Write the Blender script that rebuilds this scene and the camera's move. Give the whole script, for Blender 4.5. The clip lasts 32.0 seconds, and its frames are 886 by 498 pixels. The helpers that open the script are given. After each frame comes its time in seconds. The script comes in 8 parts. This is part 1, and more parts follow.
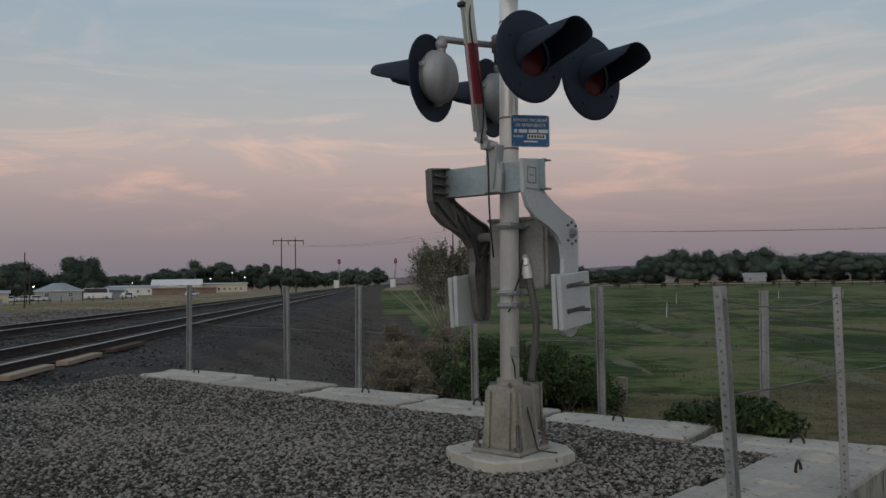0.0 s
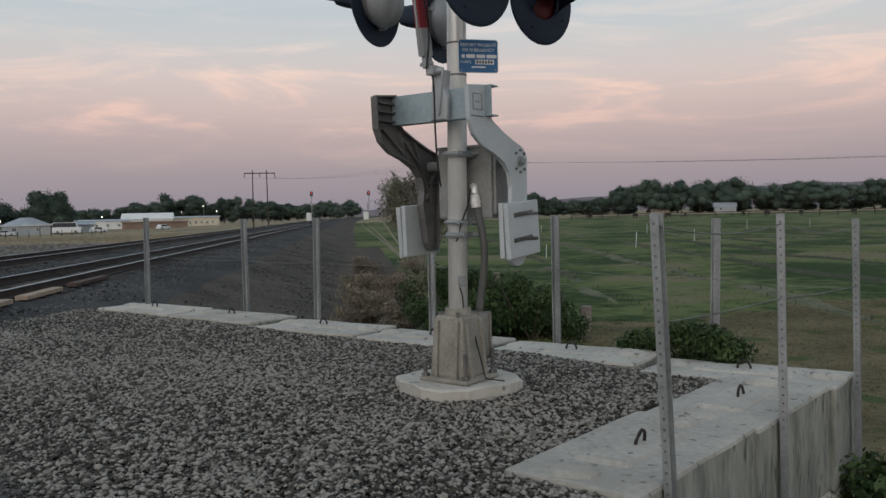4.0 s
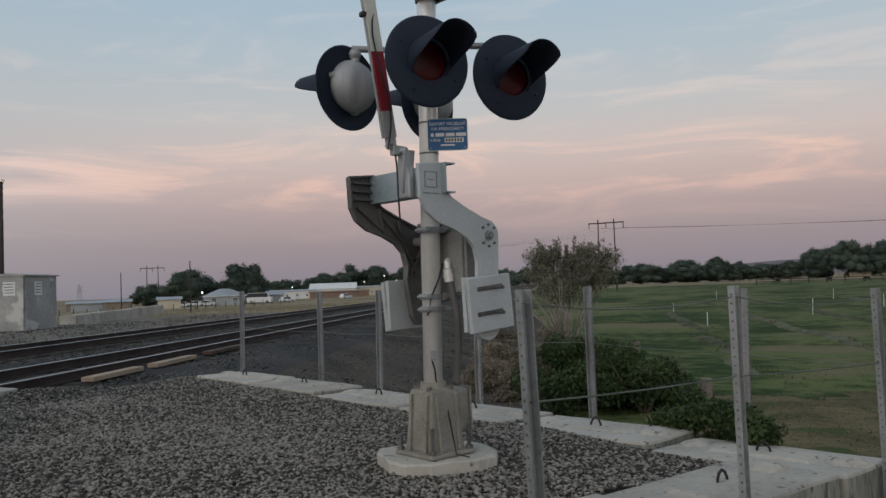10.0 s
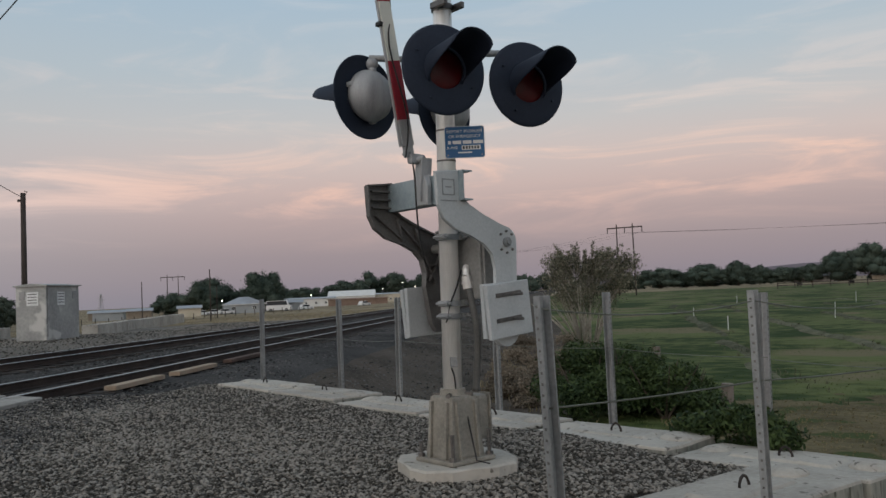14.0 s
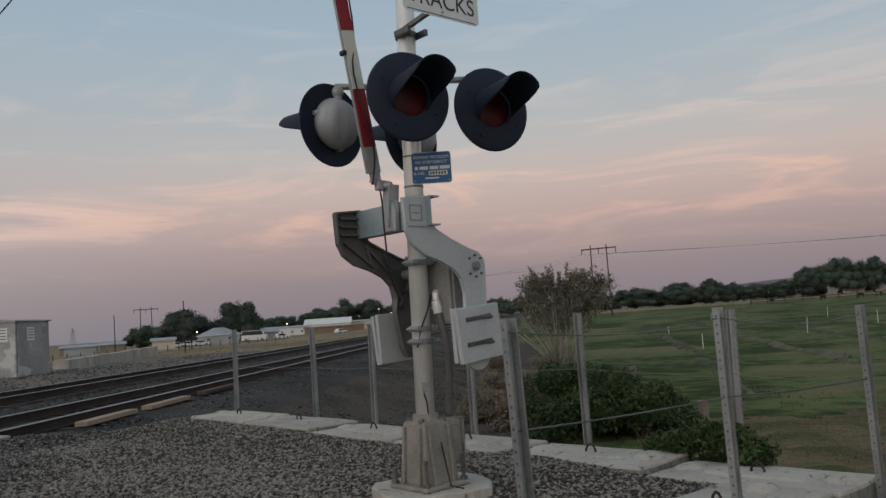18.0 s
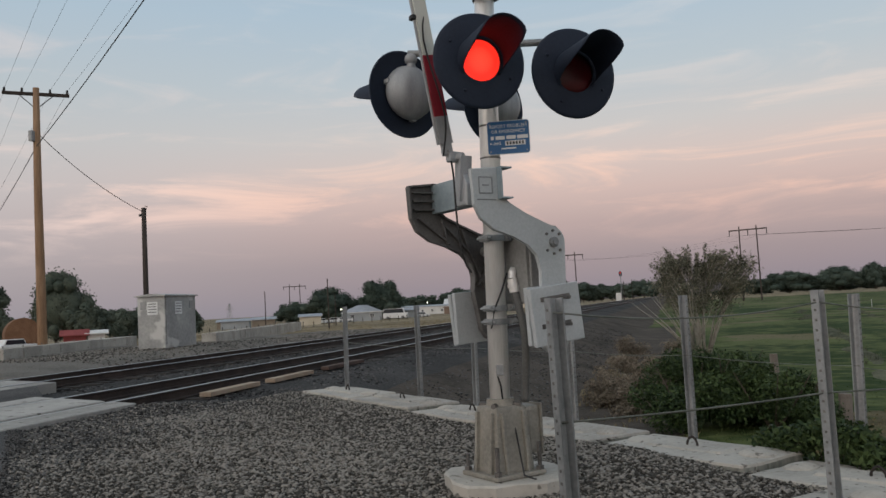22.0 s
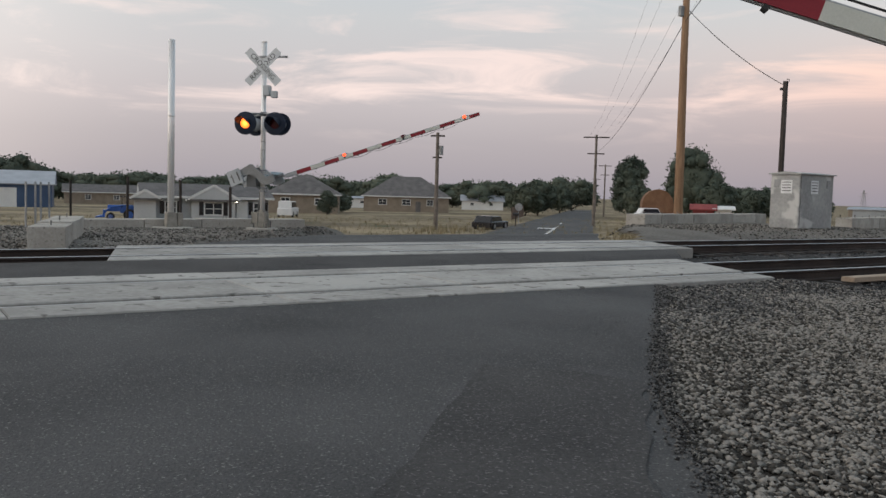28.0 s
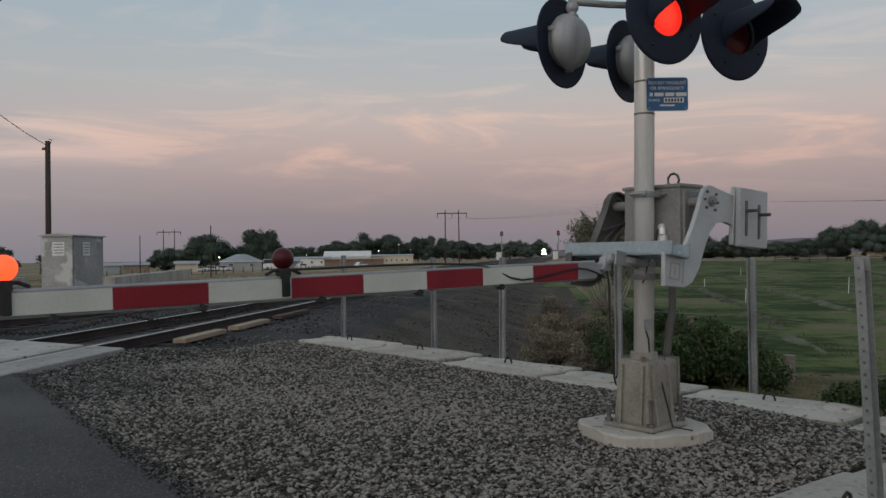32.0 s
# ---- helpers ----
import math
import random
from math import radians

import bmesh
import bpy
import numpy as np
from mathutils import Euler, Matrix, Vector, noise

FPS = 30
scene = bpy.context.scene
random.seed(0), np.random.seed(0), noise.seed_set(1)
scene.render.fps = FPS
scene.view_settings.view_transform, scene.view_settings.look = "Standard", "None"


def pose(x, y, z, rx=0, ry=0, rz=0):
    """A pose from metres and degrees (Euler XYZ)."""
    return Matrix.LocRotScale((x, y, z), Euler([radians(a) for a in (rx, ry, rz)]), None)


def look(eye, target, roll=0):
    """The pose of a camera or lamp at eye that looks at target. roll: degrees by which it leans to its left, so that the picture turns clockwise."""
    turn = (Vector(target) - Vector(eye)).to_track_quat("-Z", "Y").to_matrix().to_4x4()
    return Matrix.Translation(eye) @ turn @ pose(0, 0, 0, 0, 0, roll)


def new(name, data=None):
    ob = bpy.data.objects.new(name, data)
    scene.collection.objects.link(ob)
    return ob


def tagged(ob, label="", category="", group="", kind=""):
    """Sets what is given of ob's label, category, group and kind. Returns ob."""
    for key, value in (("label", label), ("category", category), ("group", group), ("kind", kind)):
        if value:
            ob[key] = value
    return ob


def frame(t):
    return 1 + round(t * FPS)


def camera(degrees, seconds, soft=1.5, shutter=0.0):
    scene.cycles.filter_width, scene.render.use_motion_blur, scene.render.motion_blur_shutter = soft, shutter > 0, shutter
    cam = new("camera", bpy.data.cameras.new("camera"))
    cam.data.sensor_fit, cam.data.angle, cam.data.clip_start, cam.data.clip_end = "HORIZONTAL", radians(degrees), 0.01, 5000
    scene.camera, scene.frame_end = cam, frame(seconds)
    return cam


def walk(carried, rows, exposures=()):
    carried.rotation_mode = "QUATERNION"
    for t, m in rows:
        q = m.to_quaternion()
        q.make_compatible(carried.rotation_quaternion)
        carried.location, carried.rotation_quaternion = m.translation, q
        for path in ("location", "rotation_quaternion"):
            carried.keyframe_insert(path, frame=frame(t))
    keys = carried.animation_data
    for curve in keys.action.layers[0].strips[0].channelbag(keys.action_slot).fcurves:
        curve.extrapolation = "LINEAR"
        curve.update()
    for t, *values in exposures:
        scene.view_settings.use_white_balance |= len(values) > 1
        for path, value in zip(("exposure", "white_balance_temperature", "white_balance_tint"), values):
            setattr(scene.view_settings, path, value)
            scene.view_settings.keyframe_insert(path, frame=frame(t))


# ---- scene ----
cam = camera(55.8, 32.0)
PATH = [
    (0, (-0.895, -5.87, 1.212), (-0.746, -3.877, 1.291), -0.9),
    (0.5, (-0.908, -5.873, 1.203), (-0.706, -3.885, 1.278), -0.9),
    (1, (-0.921, -5.884, 1.196), (-0.721, -3.896, 1.272), -0.4),
    (1.5, (-0.91, -5.877, 1.193), (-0.701, -3.889, 1.266), -0.3),
    (2, (-0.898, -5.864, 1.163), (-0.688, -3.876, 1.202), -0.9),
    (2.5, (-0.885, -5.839, 1.168), (-0.679, -3.851, 1.087), -1.1),
    (3, (-0.88, -5.839, 1.17), (-0.667, -3.853, 1.078), -1.3),
    (3.5, (-0.825, -5.845, 1.185), (-0.608, -3.859, 1.091), -1.4),
    (4, (-0.705, -5.811, 1.193), (-0.497, -3.823, 1.108), -1.3),
    (4.5, (-0.524, -5.749, 1.215), (-0.307, -3.766, 1.355), -1.7),
    (6.5, (0.506, -5.815, 1.225), (0.49, -3.824, 1.42), -4.3),
    (7, (0.709, -5.89, 1.209), (0.649, -3.896, 1.34), -3.8),
    (7.5, (0.956, -5.855, 1.196), (0.872, -3.86, 1.307), -2.6),
    (8, (0.911, -5.894, 1.195), (0.786, -3.901, 1.309), -2.2),
    (8.5, (0.733, -5.906, 1.2), (0.583, -3.914, 1.3), -2.3),
    (9, (0.724, -5.914, 1.195), (0.552, -3.924, 1.286), -1.7),
    (9.5, (0.724, -5.901, 1.201), (0.531, -3.913, 1.293), -1.8),
    (10, (0.727, -5.902, 1.202), (0.517, -3.915, 1.29), -2.0),
    (10.5, (0.742, -5.906, 1.197), (0.518, -3.92, 1.283), -2.2),
    (11, (0.784, -5.903, 1.197), (0.543, -3.919, 1.278), -2.3),
    (11.5, (0.808, -5.908, 1.194), (0.548, -3.927, 1.259), -2.6),
    (12, (0.808, -5.915, 1.199), (0.535, -3.934, 1.251), -3.4),
    (12.5, (0.803, -5.907, 1.203), (0.519, -3.928, 1.258), -3.4),
    (13, (0.795, -5.907, 1.199), (0.504, -3.929, 1.255), -3.0),
    (13.5, (0.762, -5.907, 1.206), (0.484, -3.928, 1.274), -2.9),
    (14, (0.729, -5.93, 1.205), (0.477, -3.949, 1.31), -2.5),
    (14.5, (0.718, -5.93, 1.204), (0.537, -3.942, 1.328), -2.5),
    (16.5, (0.764, -5.925, 1.208), (0.59, -3.938, 1.352), -3.1),
    (17, (0.774, -5.926, 1.206), (0.592, -3.94, 1.356), -3.6),
    (17.5, (0.783, -5.927, 1.203), (0.593, -3.942, 1.366), -3.9),
    (18, (0.776, -5.946, 1.202), (0.586, -3.962, 1.363), -4.0),
    (18.5, (0.764, -5.943, 1.206), (0.582, -3.958, 1.37), -4.1),
    (19, (0.767, -5.956, 1.206), (0.59, -3.97, 1.374), -4.0),
    (19.5, (0.759, -5.927, 1.204), (0.582, -3.942, 1.379), -3.6),
    (20, (0.744, -5.919, 1.209), (0.568, -3.934, 1.382), -3.5),
    (20.5, (0.762, -5.893, 1.206), (0.579, -3.909, 1.377), -3.7),
    (21, (0.943, -5.785, 1.197), (0.733, -3.804, 1.374), -3.0),
    (21.5, (1.049, -5.643, 1.178), (0.559, -3.711, 1.335), -2.0),
    (22, (1.159, -5.543, 1.165), (0.638, -3.617, 1.3), -3.0),
    (22.5, (1.252, -5.473, 1.168), (0.647, -3.576, 1.355), -2.7),
    (23, (1.408, -5.416, 1.161), (0.798, -3.523, 1.37), -1.7),
    (23.5, (1.42, -5.4, 1.155), (0.8, -3.513, 1.392), -1.4),
    (24, (1.298, -5.531, 1.157), (0.646, -3.656, 1.397), -1.3),
    (24.5, (1.198, -5.533, 1.153), (0.419, -3.697, 1.3), -2.2),
    (26.5, (1.129, -5.664, 1.128), (-0.144, -4.126, 1.248), -2.3),
    (27, (0.914, -5.51, 1.093), (-0.645, -4.259, 1.165), -2.3),
    (27.5, (0.834, -5.456, 1.083), (-0.799, -4.305, 0.99), -2.0),
    (28, (0.701, -5.344, 1.041), (-0.956, -4.232, 0.908), 1.6),
    (28.5, (0.471, -5.388, 1.027), (-1.196, -4.294, 0.864), 3.1),
    (29, (0.255, -5.554, 1.064), (-1.268, -4.27, 0.89), 3.3),
    (29.5, (-0.06, -5.542, 1.091), (-1.275, -3.964, 0.898), 3.6),
    (30, (-0.315, -5.667, 1.15), (-0.979, -3.783, 1.06), 0.8),
    (30.5, (-0.446, -5.744, 1.189), (-0.819, -3.78, 1.123), -0.1),
    (31, (-0.562, -5.75, 1.163), (-0.873, -3.776, 1.088), 0.1),
    (31.5, (-0.663, -5.803, 1.186), (-0.911, -3.82, 1.118), -0.7),
    (32, (-0.665, -5.828, 1.194), (-0.905, -3.842, 1.212), -0.7),
]
EXPOSURES = [(0.0, -0.1), (1.5, -0.06), (2.0, 0.33), (2.8, 0.8), (3.2, 0.8), (4.2, 0.28), (7.0, 0.16), (14.0, 0.22), (17.0, 0.08), (21.0, 0.0), (21.6, 0.1), (22.0, 0.32), (22.4, 0.1), (23.0, 0.0), (24.0, 0.0), (26.5, 0.0), (27.0, 0.0), (27.6, 0.4), (28.0, 0.55), (28.5, 0.78), (29.0, 0.55), (30.0, 0.66), (30.5, 0.35), (31.0, 0.12), (31.7, 0.1), (32.0, 0.0)]
# the picture is a little cooler at the start and at the end
BALANCE = [(t, e, float(np.interp(t, (0, 4.2, 14, 19, 29, 30.5, 32), (6250, 6200, 6350, 6500, 6500, 6300, 6300))), float(np.interp(t, (0, 4.2, 14, 19, 29, 30.5, 32), (8, 7, 9, 10, 10, 8, 8)))) for t, e in EXPOSURES]
walk(cam, [(t, look(eye, target, roll)) for t, eye, target, roll in PATH], exposures=BALANCE)

# ---- world and light ----
def build_world():
    w = bpy.data.worlds.new("dusk_sky")
    scene.world = w
    w.use_nodes = True
    nt = w.node_tree
    nt.nodes.clear()
    N, L = nt.nodes.new, nt.links.new
    out, bg = N("ShaderNodeOutputWorld"), N("ShaderNodeBackground")
    tc, sep = N("ShaderNodeTexCoord"), N("ShaderNodeSeparateXYZ")
    L(tc.outputs["Generated"], sep.inputs[0])
    ramp = N("ShaderNodeValToRGB")
    cr = ramp.color_ramp
    stops = SKY_STOPS
    cr.elements[0].position, cr.elements[0].color = stops[0][0], (*stops[0][1], 1)
    cr.elements[1].position, cr.elements[1].color = stops[-1][0], (*stops[-1][1], 1)
    for p, c in stops[1:-1]:
        cr.elements.new(p).color = (*c, 1)
    L(sep.outputs["Z"], ramp.inputs[0])
    # streaky clouds, stretched along the horizon
    mp = N("ShaderNodeMapping")
    mp.inputs["Scale"].default_value = (1.35, 1.35, 8.5)
    mp.inputs["Rotation"].default_value = (0.06, -0.10, 0.4)
    L(tc.outputs["Generated"], mp.inputs[0])
    nz = N("ShaderNodeTexNoise")
    nz.inputs["Scale"].default_value, nz.inputs["Detail"].default_value = 2.7, 9
    nz.inputs["Roughness"].default_value, nz.inputs["Distortion"].default_value = 0.60, 0.9
    L(mp.outputs[0], nz.inputs["Vector"])
    cl = N("ShaderNodeMapRange")
    cl.interpolation_type = "SMOOTHSTEP"
    cl.inputs["From Min"].default_value, cl.inputs["From Max"].default_value = 0.46, 0.70
    L(nz.outputs["Fac"], cl.inputs["Value"])
    band = N("ShaderNodeValToRGB")
    b = band.color_ramp
    b.elements[0].position, b.elements[0].color = 0.05, (0, 0, 0, 1)
    b.elements[1].position, b.elements[1].color = 0.75, (0.25, 0.25, 0.25, 1)
    for p, v in ((0.085, 0.35), (0.115, 1.0), (0.17, 0.9), (0.22, 0.45), (0.36, 0.3)):
        b.elements.new(p).color = (v, v, v, 1)
    L(sep.outputs["Z"], band.inputs[0])
    m = N("ShaderNodeMath")
    m.operation = "MULTIPLY"
    L(cl.outputs[0], m.inputs[0])
    L(band.outputs[0], m.inputs[1])
    tint = N("ShaderNodeValToRGB")
    tint.color_ramp.elements[0].position, tint.color_ramp.elements[0].color = 0.09, (0.60, 0.40, 0.36, 1)
    tint.color_ramp.elements[1].position, tint.color_ramp.elements[1].color = 0.36, (0.54, 0.56, 0.58, 1)
    tint.color_ramp.elements.new(0.14).color = (0.80, 0.515, 0.41, 1)
    tint.color_ramp.elements.new(0.21).color = (0.70, 0.57, 0.51, 1)
    L(sep.outputs["Z"], tint.inputs[0])
    mix = N("ShaderNodeMix")
    mix.data_type = "RGBA"
    L(m.outputs[0], mix.inputs["Factor"])
    # the pink belt lies opposite the set sun and pales to the side
    pale = N("ShaderNodeValToRGB")
    pr = pale.color_ramp
    pr.elements[0].position, pr.elements[0].color = PALE_STOPS[0][0], (*PALE_STOPS[0][1], 1)
    pr.elements[1].position, pr.elements[1].color = PALE_STOPS[-1][0], (*PALE_STOPS[-1][1], 1)
    for p, c in PALE_STOPS[1:-1]:
        pr.elements.new(p).color = (*c, 1)
    L(sep.outputs["Z"], pale.inputs[0])
    west = N("ShaderNodeMapRange")
    west.interpolation_type = "SMOOTHSTEP"
    west.inputs["From Min"].default_value, west.inputs["From Max"].default_value = -0.25, -0.85
    L(sep.outputs["X"], west.inputs["Value"])
    for source, other, socket in ((ramp.outputs[0], pale.outputs[0], "A"), (tint.outputs[0], None, "B")):
        side = N("ShaderNodeMix")
        side.data_type = "RGBA"
        L(west.outputs[0], side.inputs["Factor"])
        L(source, side.inputs["A"])
        if other:
            L(other, side.inputs["B"])
        else:
            side.inputs["B"].default_value = (0.68, 0.56, 0.53, 1)
        L(side.outputs["Result"], mix.inputs[socket])
    # afterglow of the set sun, behind the place
    dot = N("ShaderNodeVectorMath")
    dot.operation = "DOT_PRODUCT"
    dot.inputs[1].default_value = (-0.42, -0.90, 0.12)
    L(tc.outputs["Generated"], dot.inputs[0])
    gl = N("ShaderNodeMapRange")
    gl.interpolation_type = "SMOOTHSTEP"
    gl.inputs["From Min"].default_value, gl.inputs["From Max"].default_value = 0.1, 1.0
    gl.inputs["To Max"].default_value = AFTERGLOW
    L(dot.outputs["Value"], gl.inputs["Value"])
    glow = N("ShaderNodeMix")
    glow.data_type, glow.blend_type = "RGBA", "ADD"
    L(gl.outputs[0], glow.inputs["Factor"])
    L(mix.outputs["Result"], glow.inputs["A"])
    glow.inputs["B"].default_value = (1.0, 0.86, 0.72, 1)
    sky = N("ShaderNodeTexSky")
    sky.sky_type, sky.sun_disc = "NISHITA", False
    sky.sun_elevation, sky.sun_rotation = radians(1.0), radians(SUN_AZ)
    add = N("ShaderNodeMix")
    add.data_type, add.blend_type = "RGBA", "ADD"
    add.inputs["Factor"].default_value = 0.02
    L(glow.outputs["Result"], add.inputs["A"])
    L(sky.outputs[0], add.inputs["B"])
    L(add.outputs["Result"], bg.inputs["Color"])
    bg.inputs["Strength"].default_value = SKY_STRENGTH
    L(bg.outputs[0], out.inputs[0])
    sun = bpy.data.lights.new("sun", "SUN")
    sun.energy, sun.angle, sun.color = SUN_POWER, radians(40), (1.0, 0.90, 0.80)
    new("sun", sun).matrix_world = look((-8, -17, 7), (0, 0, 0))


SKY_STOPS = [(0.0, (0.228, 0.207, 0.240)), (0.05, (0.285, 0.240, 0.262)), (0.09, (0.395, 0.303, 0.305)),
             (0.125, (0.505, 0.382, 0.362)), (0.16, (0.540, 0.443, 0.418)), (0.20, (0.485, 0.465, 0.460)),
             (0.26, (0.405, 0.455, 0.492)), (0.34, (0.345, 0.437, 0.518)), (0.5, (0.27, 0.36, 0.44)), (1.0, (0.27, 0.31, 0.36))]
PALE_STOPS = [(0.0, (0.262, 0.248, 0.275)), (0.06, (0.325, 0.300, 0.322)), (0.10, (0.395, 0.360, 0.375)),
              (0.15, (0.430, 0.410, 0.420)), (0.20, (0.430, 0.435, 0.445)), (0.26, (0.395, 0.440, 0.472)),
              (0.34, (0.345, 0.432, 0.505)), (0.5, (0.27, 0.36, 0.44)), (1.0, (0.27, 0.31, 0.36))]
SKY_STRENGTH, AFTERGLOW, SUN_POWER, SUN_AZ = 0.95, 0.62, 0.14, 205
build_world()


# ---- materials ----
def links(nt):
    return nt.nodes.new, nt.links.new


def surface(name, a, b, rough=0.7, metal=0.0, coarse=1.5, fine=30.0, bump=0.15, depth=0.01, speck=None, per_object=0.0, spec=0.35, island=0.0, stretch=None, spread=0.2):
    """A surface that varies between the colours a and b at two scales, with fine relief."""
    m = bpy.data.materials.new(name)
    m.use_nodes = True
    nt = m.node_tree
    N, L = links(nt)
    bs = nt.nodes["Principled BSDF"]
    geo = N("ShaderNodeNewGeometry")
    src = geo.outputs["Position"]
    if stretch:
        tc, mp = N("ShaderNodeTexCoord"), N("ShaderNodeMapping")
        mp.inputs["Scale"].default_value = stretch
        L(tc.outputs["Object"], mp.inputs[0])
        src = mp.outputs[0]
    n1, n2 = N("ShaderNodeTexNoise"), N("ShaderNodeTexNoise")
    for n, s, d in ((n1, coarse, 4), (n2, fine, 3)):
        n.inputs["Scale"].default_value, n.inputs["Detail"].default_value = s, d
        L(src, n.inputs["Vector"])
    ad = N("ShaderNodeMath")
    ad.operation = "MULTIPLY_ADD"
    ad.inputs[1].default_value, ad.inputs[2].default_value = 0.55, -0.27
    L(n2.outputs["Fac"], ad.inputs[0])
    sm = N("ShaderNodeMath")
    sm.operation = "ADD"
    L(n1.outputs["Fac"], sm.inputs[0])
    L(ad.outputs[0], sm.inputs[1])
    last = sm
    for amount, socket in ((per_object, "o"), (island, "i")):
        if amount:
            rnd = N("ShaderNodeObjectInfo").outputs["Random"] if socket == "o" else geo.outputs["Random Per Island"]
            k = N("ShaderNodeMath")
            k.operation = "MULTIPLY_ADD"
            k.inputs[1].default_value = amount
            L(rnd, k.inputs[0])
            s2 = N("ShaderNodeMath")
            s2.operation = "SUBTRACT"
            s2.inputs[1].default_value = amount / 2
            L(last.outputs[0], k.inputs[2])
            L(k.outputs[0], s2.inputs[0])
            last = s2
    rp = N("ShaderNodeValToRGB")
    rp.color_ramp.elements[0].position, rp.color_ramp.elements[0].color = 0.5 - spread, (*a, 1)
    rp.color_ramp.elements[1].position, rp.color_ramp.elements[1].color = 0.5 + spread, (*b, 1)
    L(last.outputs[0], rp.inputs[0])
    col = rp.outputs[0]
    if speck:
        vz = N("ShaderNodeTexNoise")
        vz.inputs["Scale"].default_value, vz.inputs["Detail"].default_value = speck[1], 2
        L(src, vz.inputs["Vector"])
        mr = N("ShaderNodeMapRange")
        mr.inputs["From Min"].default_value, mr.inputs["From Max"].default_value = speck[2], speck[2] + 0.06
        L(vz.outputs["Fac"], mr.inputs["Value"])
        mx = N("ShaderNodeMix")
        mx.data_type = "RGBA"
        mx.inputs["B"].default_value = (*speck[0], 1)
        L(mr.outputs[0], mx.inputs["Factor"])
        L(col, mx.inputs["A"])
        col = mx.outputs["Result"]
    L(col, bs.inputs["Base Color"])
    bs.inputs["Roughness"].default_value, bs.inputs["Metallic"].default_value = rough, metal
    bs.inputs["Specular IOR Level"].default_value = spec
    if bump:
        bp = N("ShaderNodeBump")
        bp.inputs["Strength"].default_value, bp.inputs["Distance"].default_value = bump, depth
        L(n2.outputs["Fac"], bp.inputs["Height"])
        L(bp.outputs[0], bs.inputs["Normal"])
    return m


def glow(name, colour, power, base=(0.1, 0.02, 0.02)):
    m = bpy.data.materials.new(name)
    m.use_nodes = True
    bs = m.node_tree.nodes["Principled BSDF"]
    bs.inputs["Base Color"].default_value = (*base, 1)
    bs.inputs["Emission Color"].default_value = (*colour, 1)
    bs.inputs["Emission Strength"].default_value = power
    return m


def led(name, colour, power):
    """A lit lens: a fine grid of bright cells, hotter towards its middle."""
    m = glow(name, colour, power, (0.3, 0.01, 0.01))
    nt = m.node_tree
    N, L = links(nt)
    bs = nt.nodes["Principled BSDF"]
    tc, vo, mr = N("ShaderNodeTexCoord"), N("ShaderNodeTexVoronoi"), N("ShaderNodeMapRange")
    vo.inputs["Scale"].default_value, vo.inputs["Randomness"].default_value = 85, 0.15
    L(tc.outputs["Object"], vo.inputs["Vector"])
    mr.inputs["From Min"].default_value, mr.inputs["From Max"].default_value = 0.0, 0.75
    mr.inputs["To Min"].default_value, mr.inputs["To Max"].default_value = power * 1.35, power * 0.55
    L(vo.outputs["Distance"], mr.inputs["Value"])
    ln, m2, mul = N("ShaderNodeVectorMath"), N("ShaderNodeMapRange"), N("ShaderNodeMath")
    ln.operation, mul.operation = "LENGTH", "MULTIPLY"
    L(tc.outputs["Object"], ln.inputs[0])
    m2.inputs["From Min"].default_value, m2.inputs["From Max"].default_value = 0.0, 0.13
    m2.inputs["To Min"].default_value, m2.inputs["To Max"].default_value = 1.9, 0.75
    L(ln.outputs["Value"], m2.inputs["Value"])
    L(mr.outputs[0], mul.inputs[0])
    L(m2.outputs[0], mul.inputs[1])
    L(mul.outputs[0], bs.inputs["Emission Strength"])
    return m


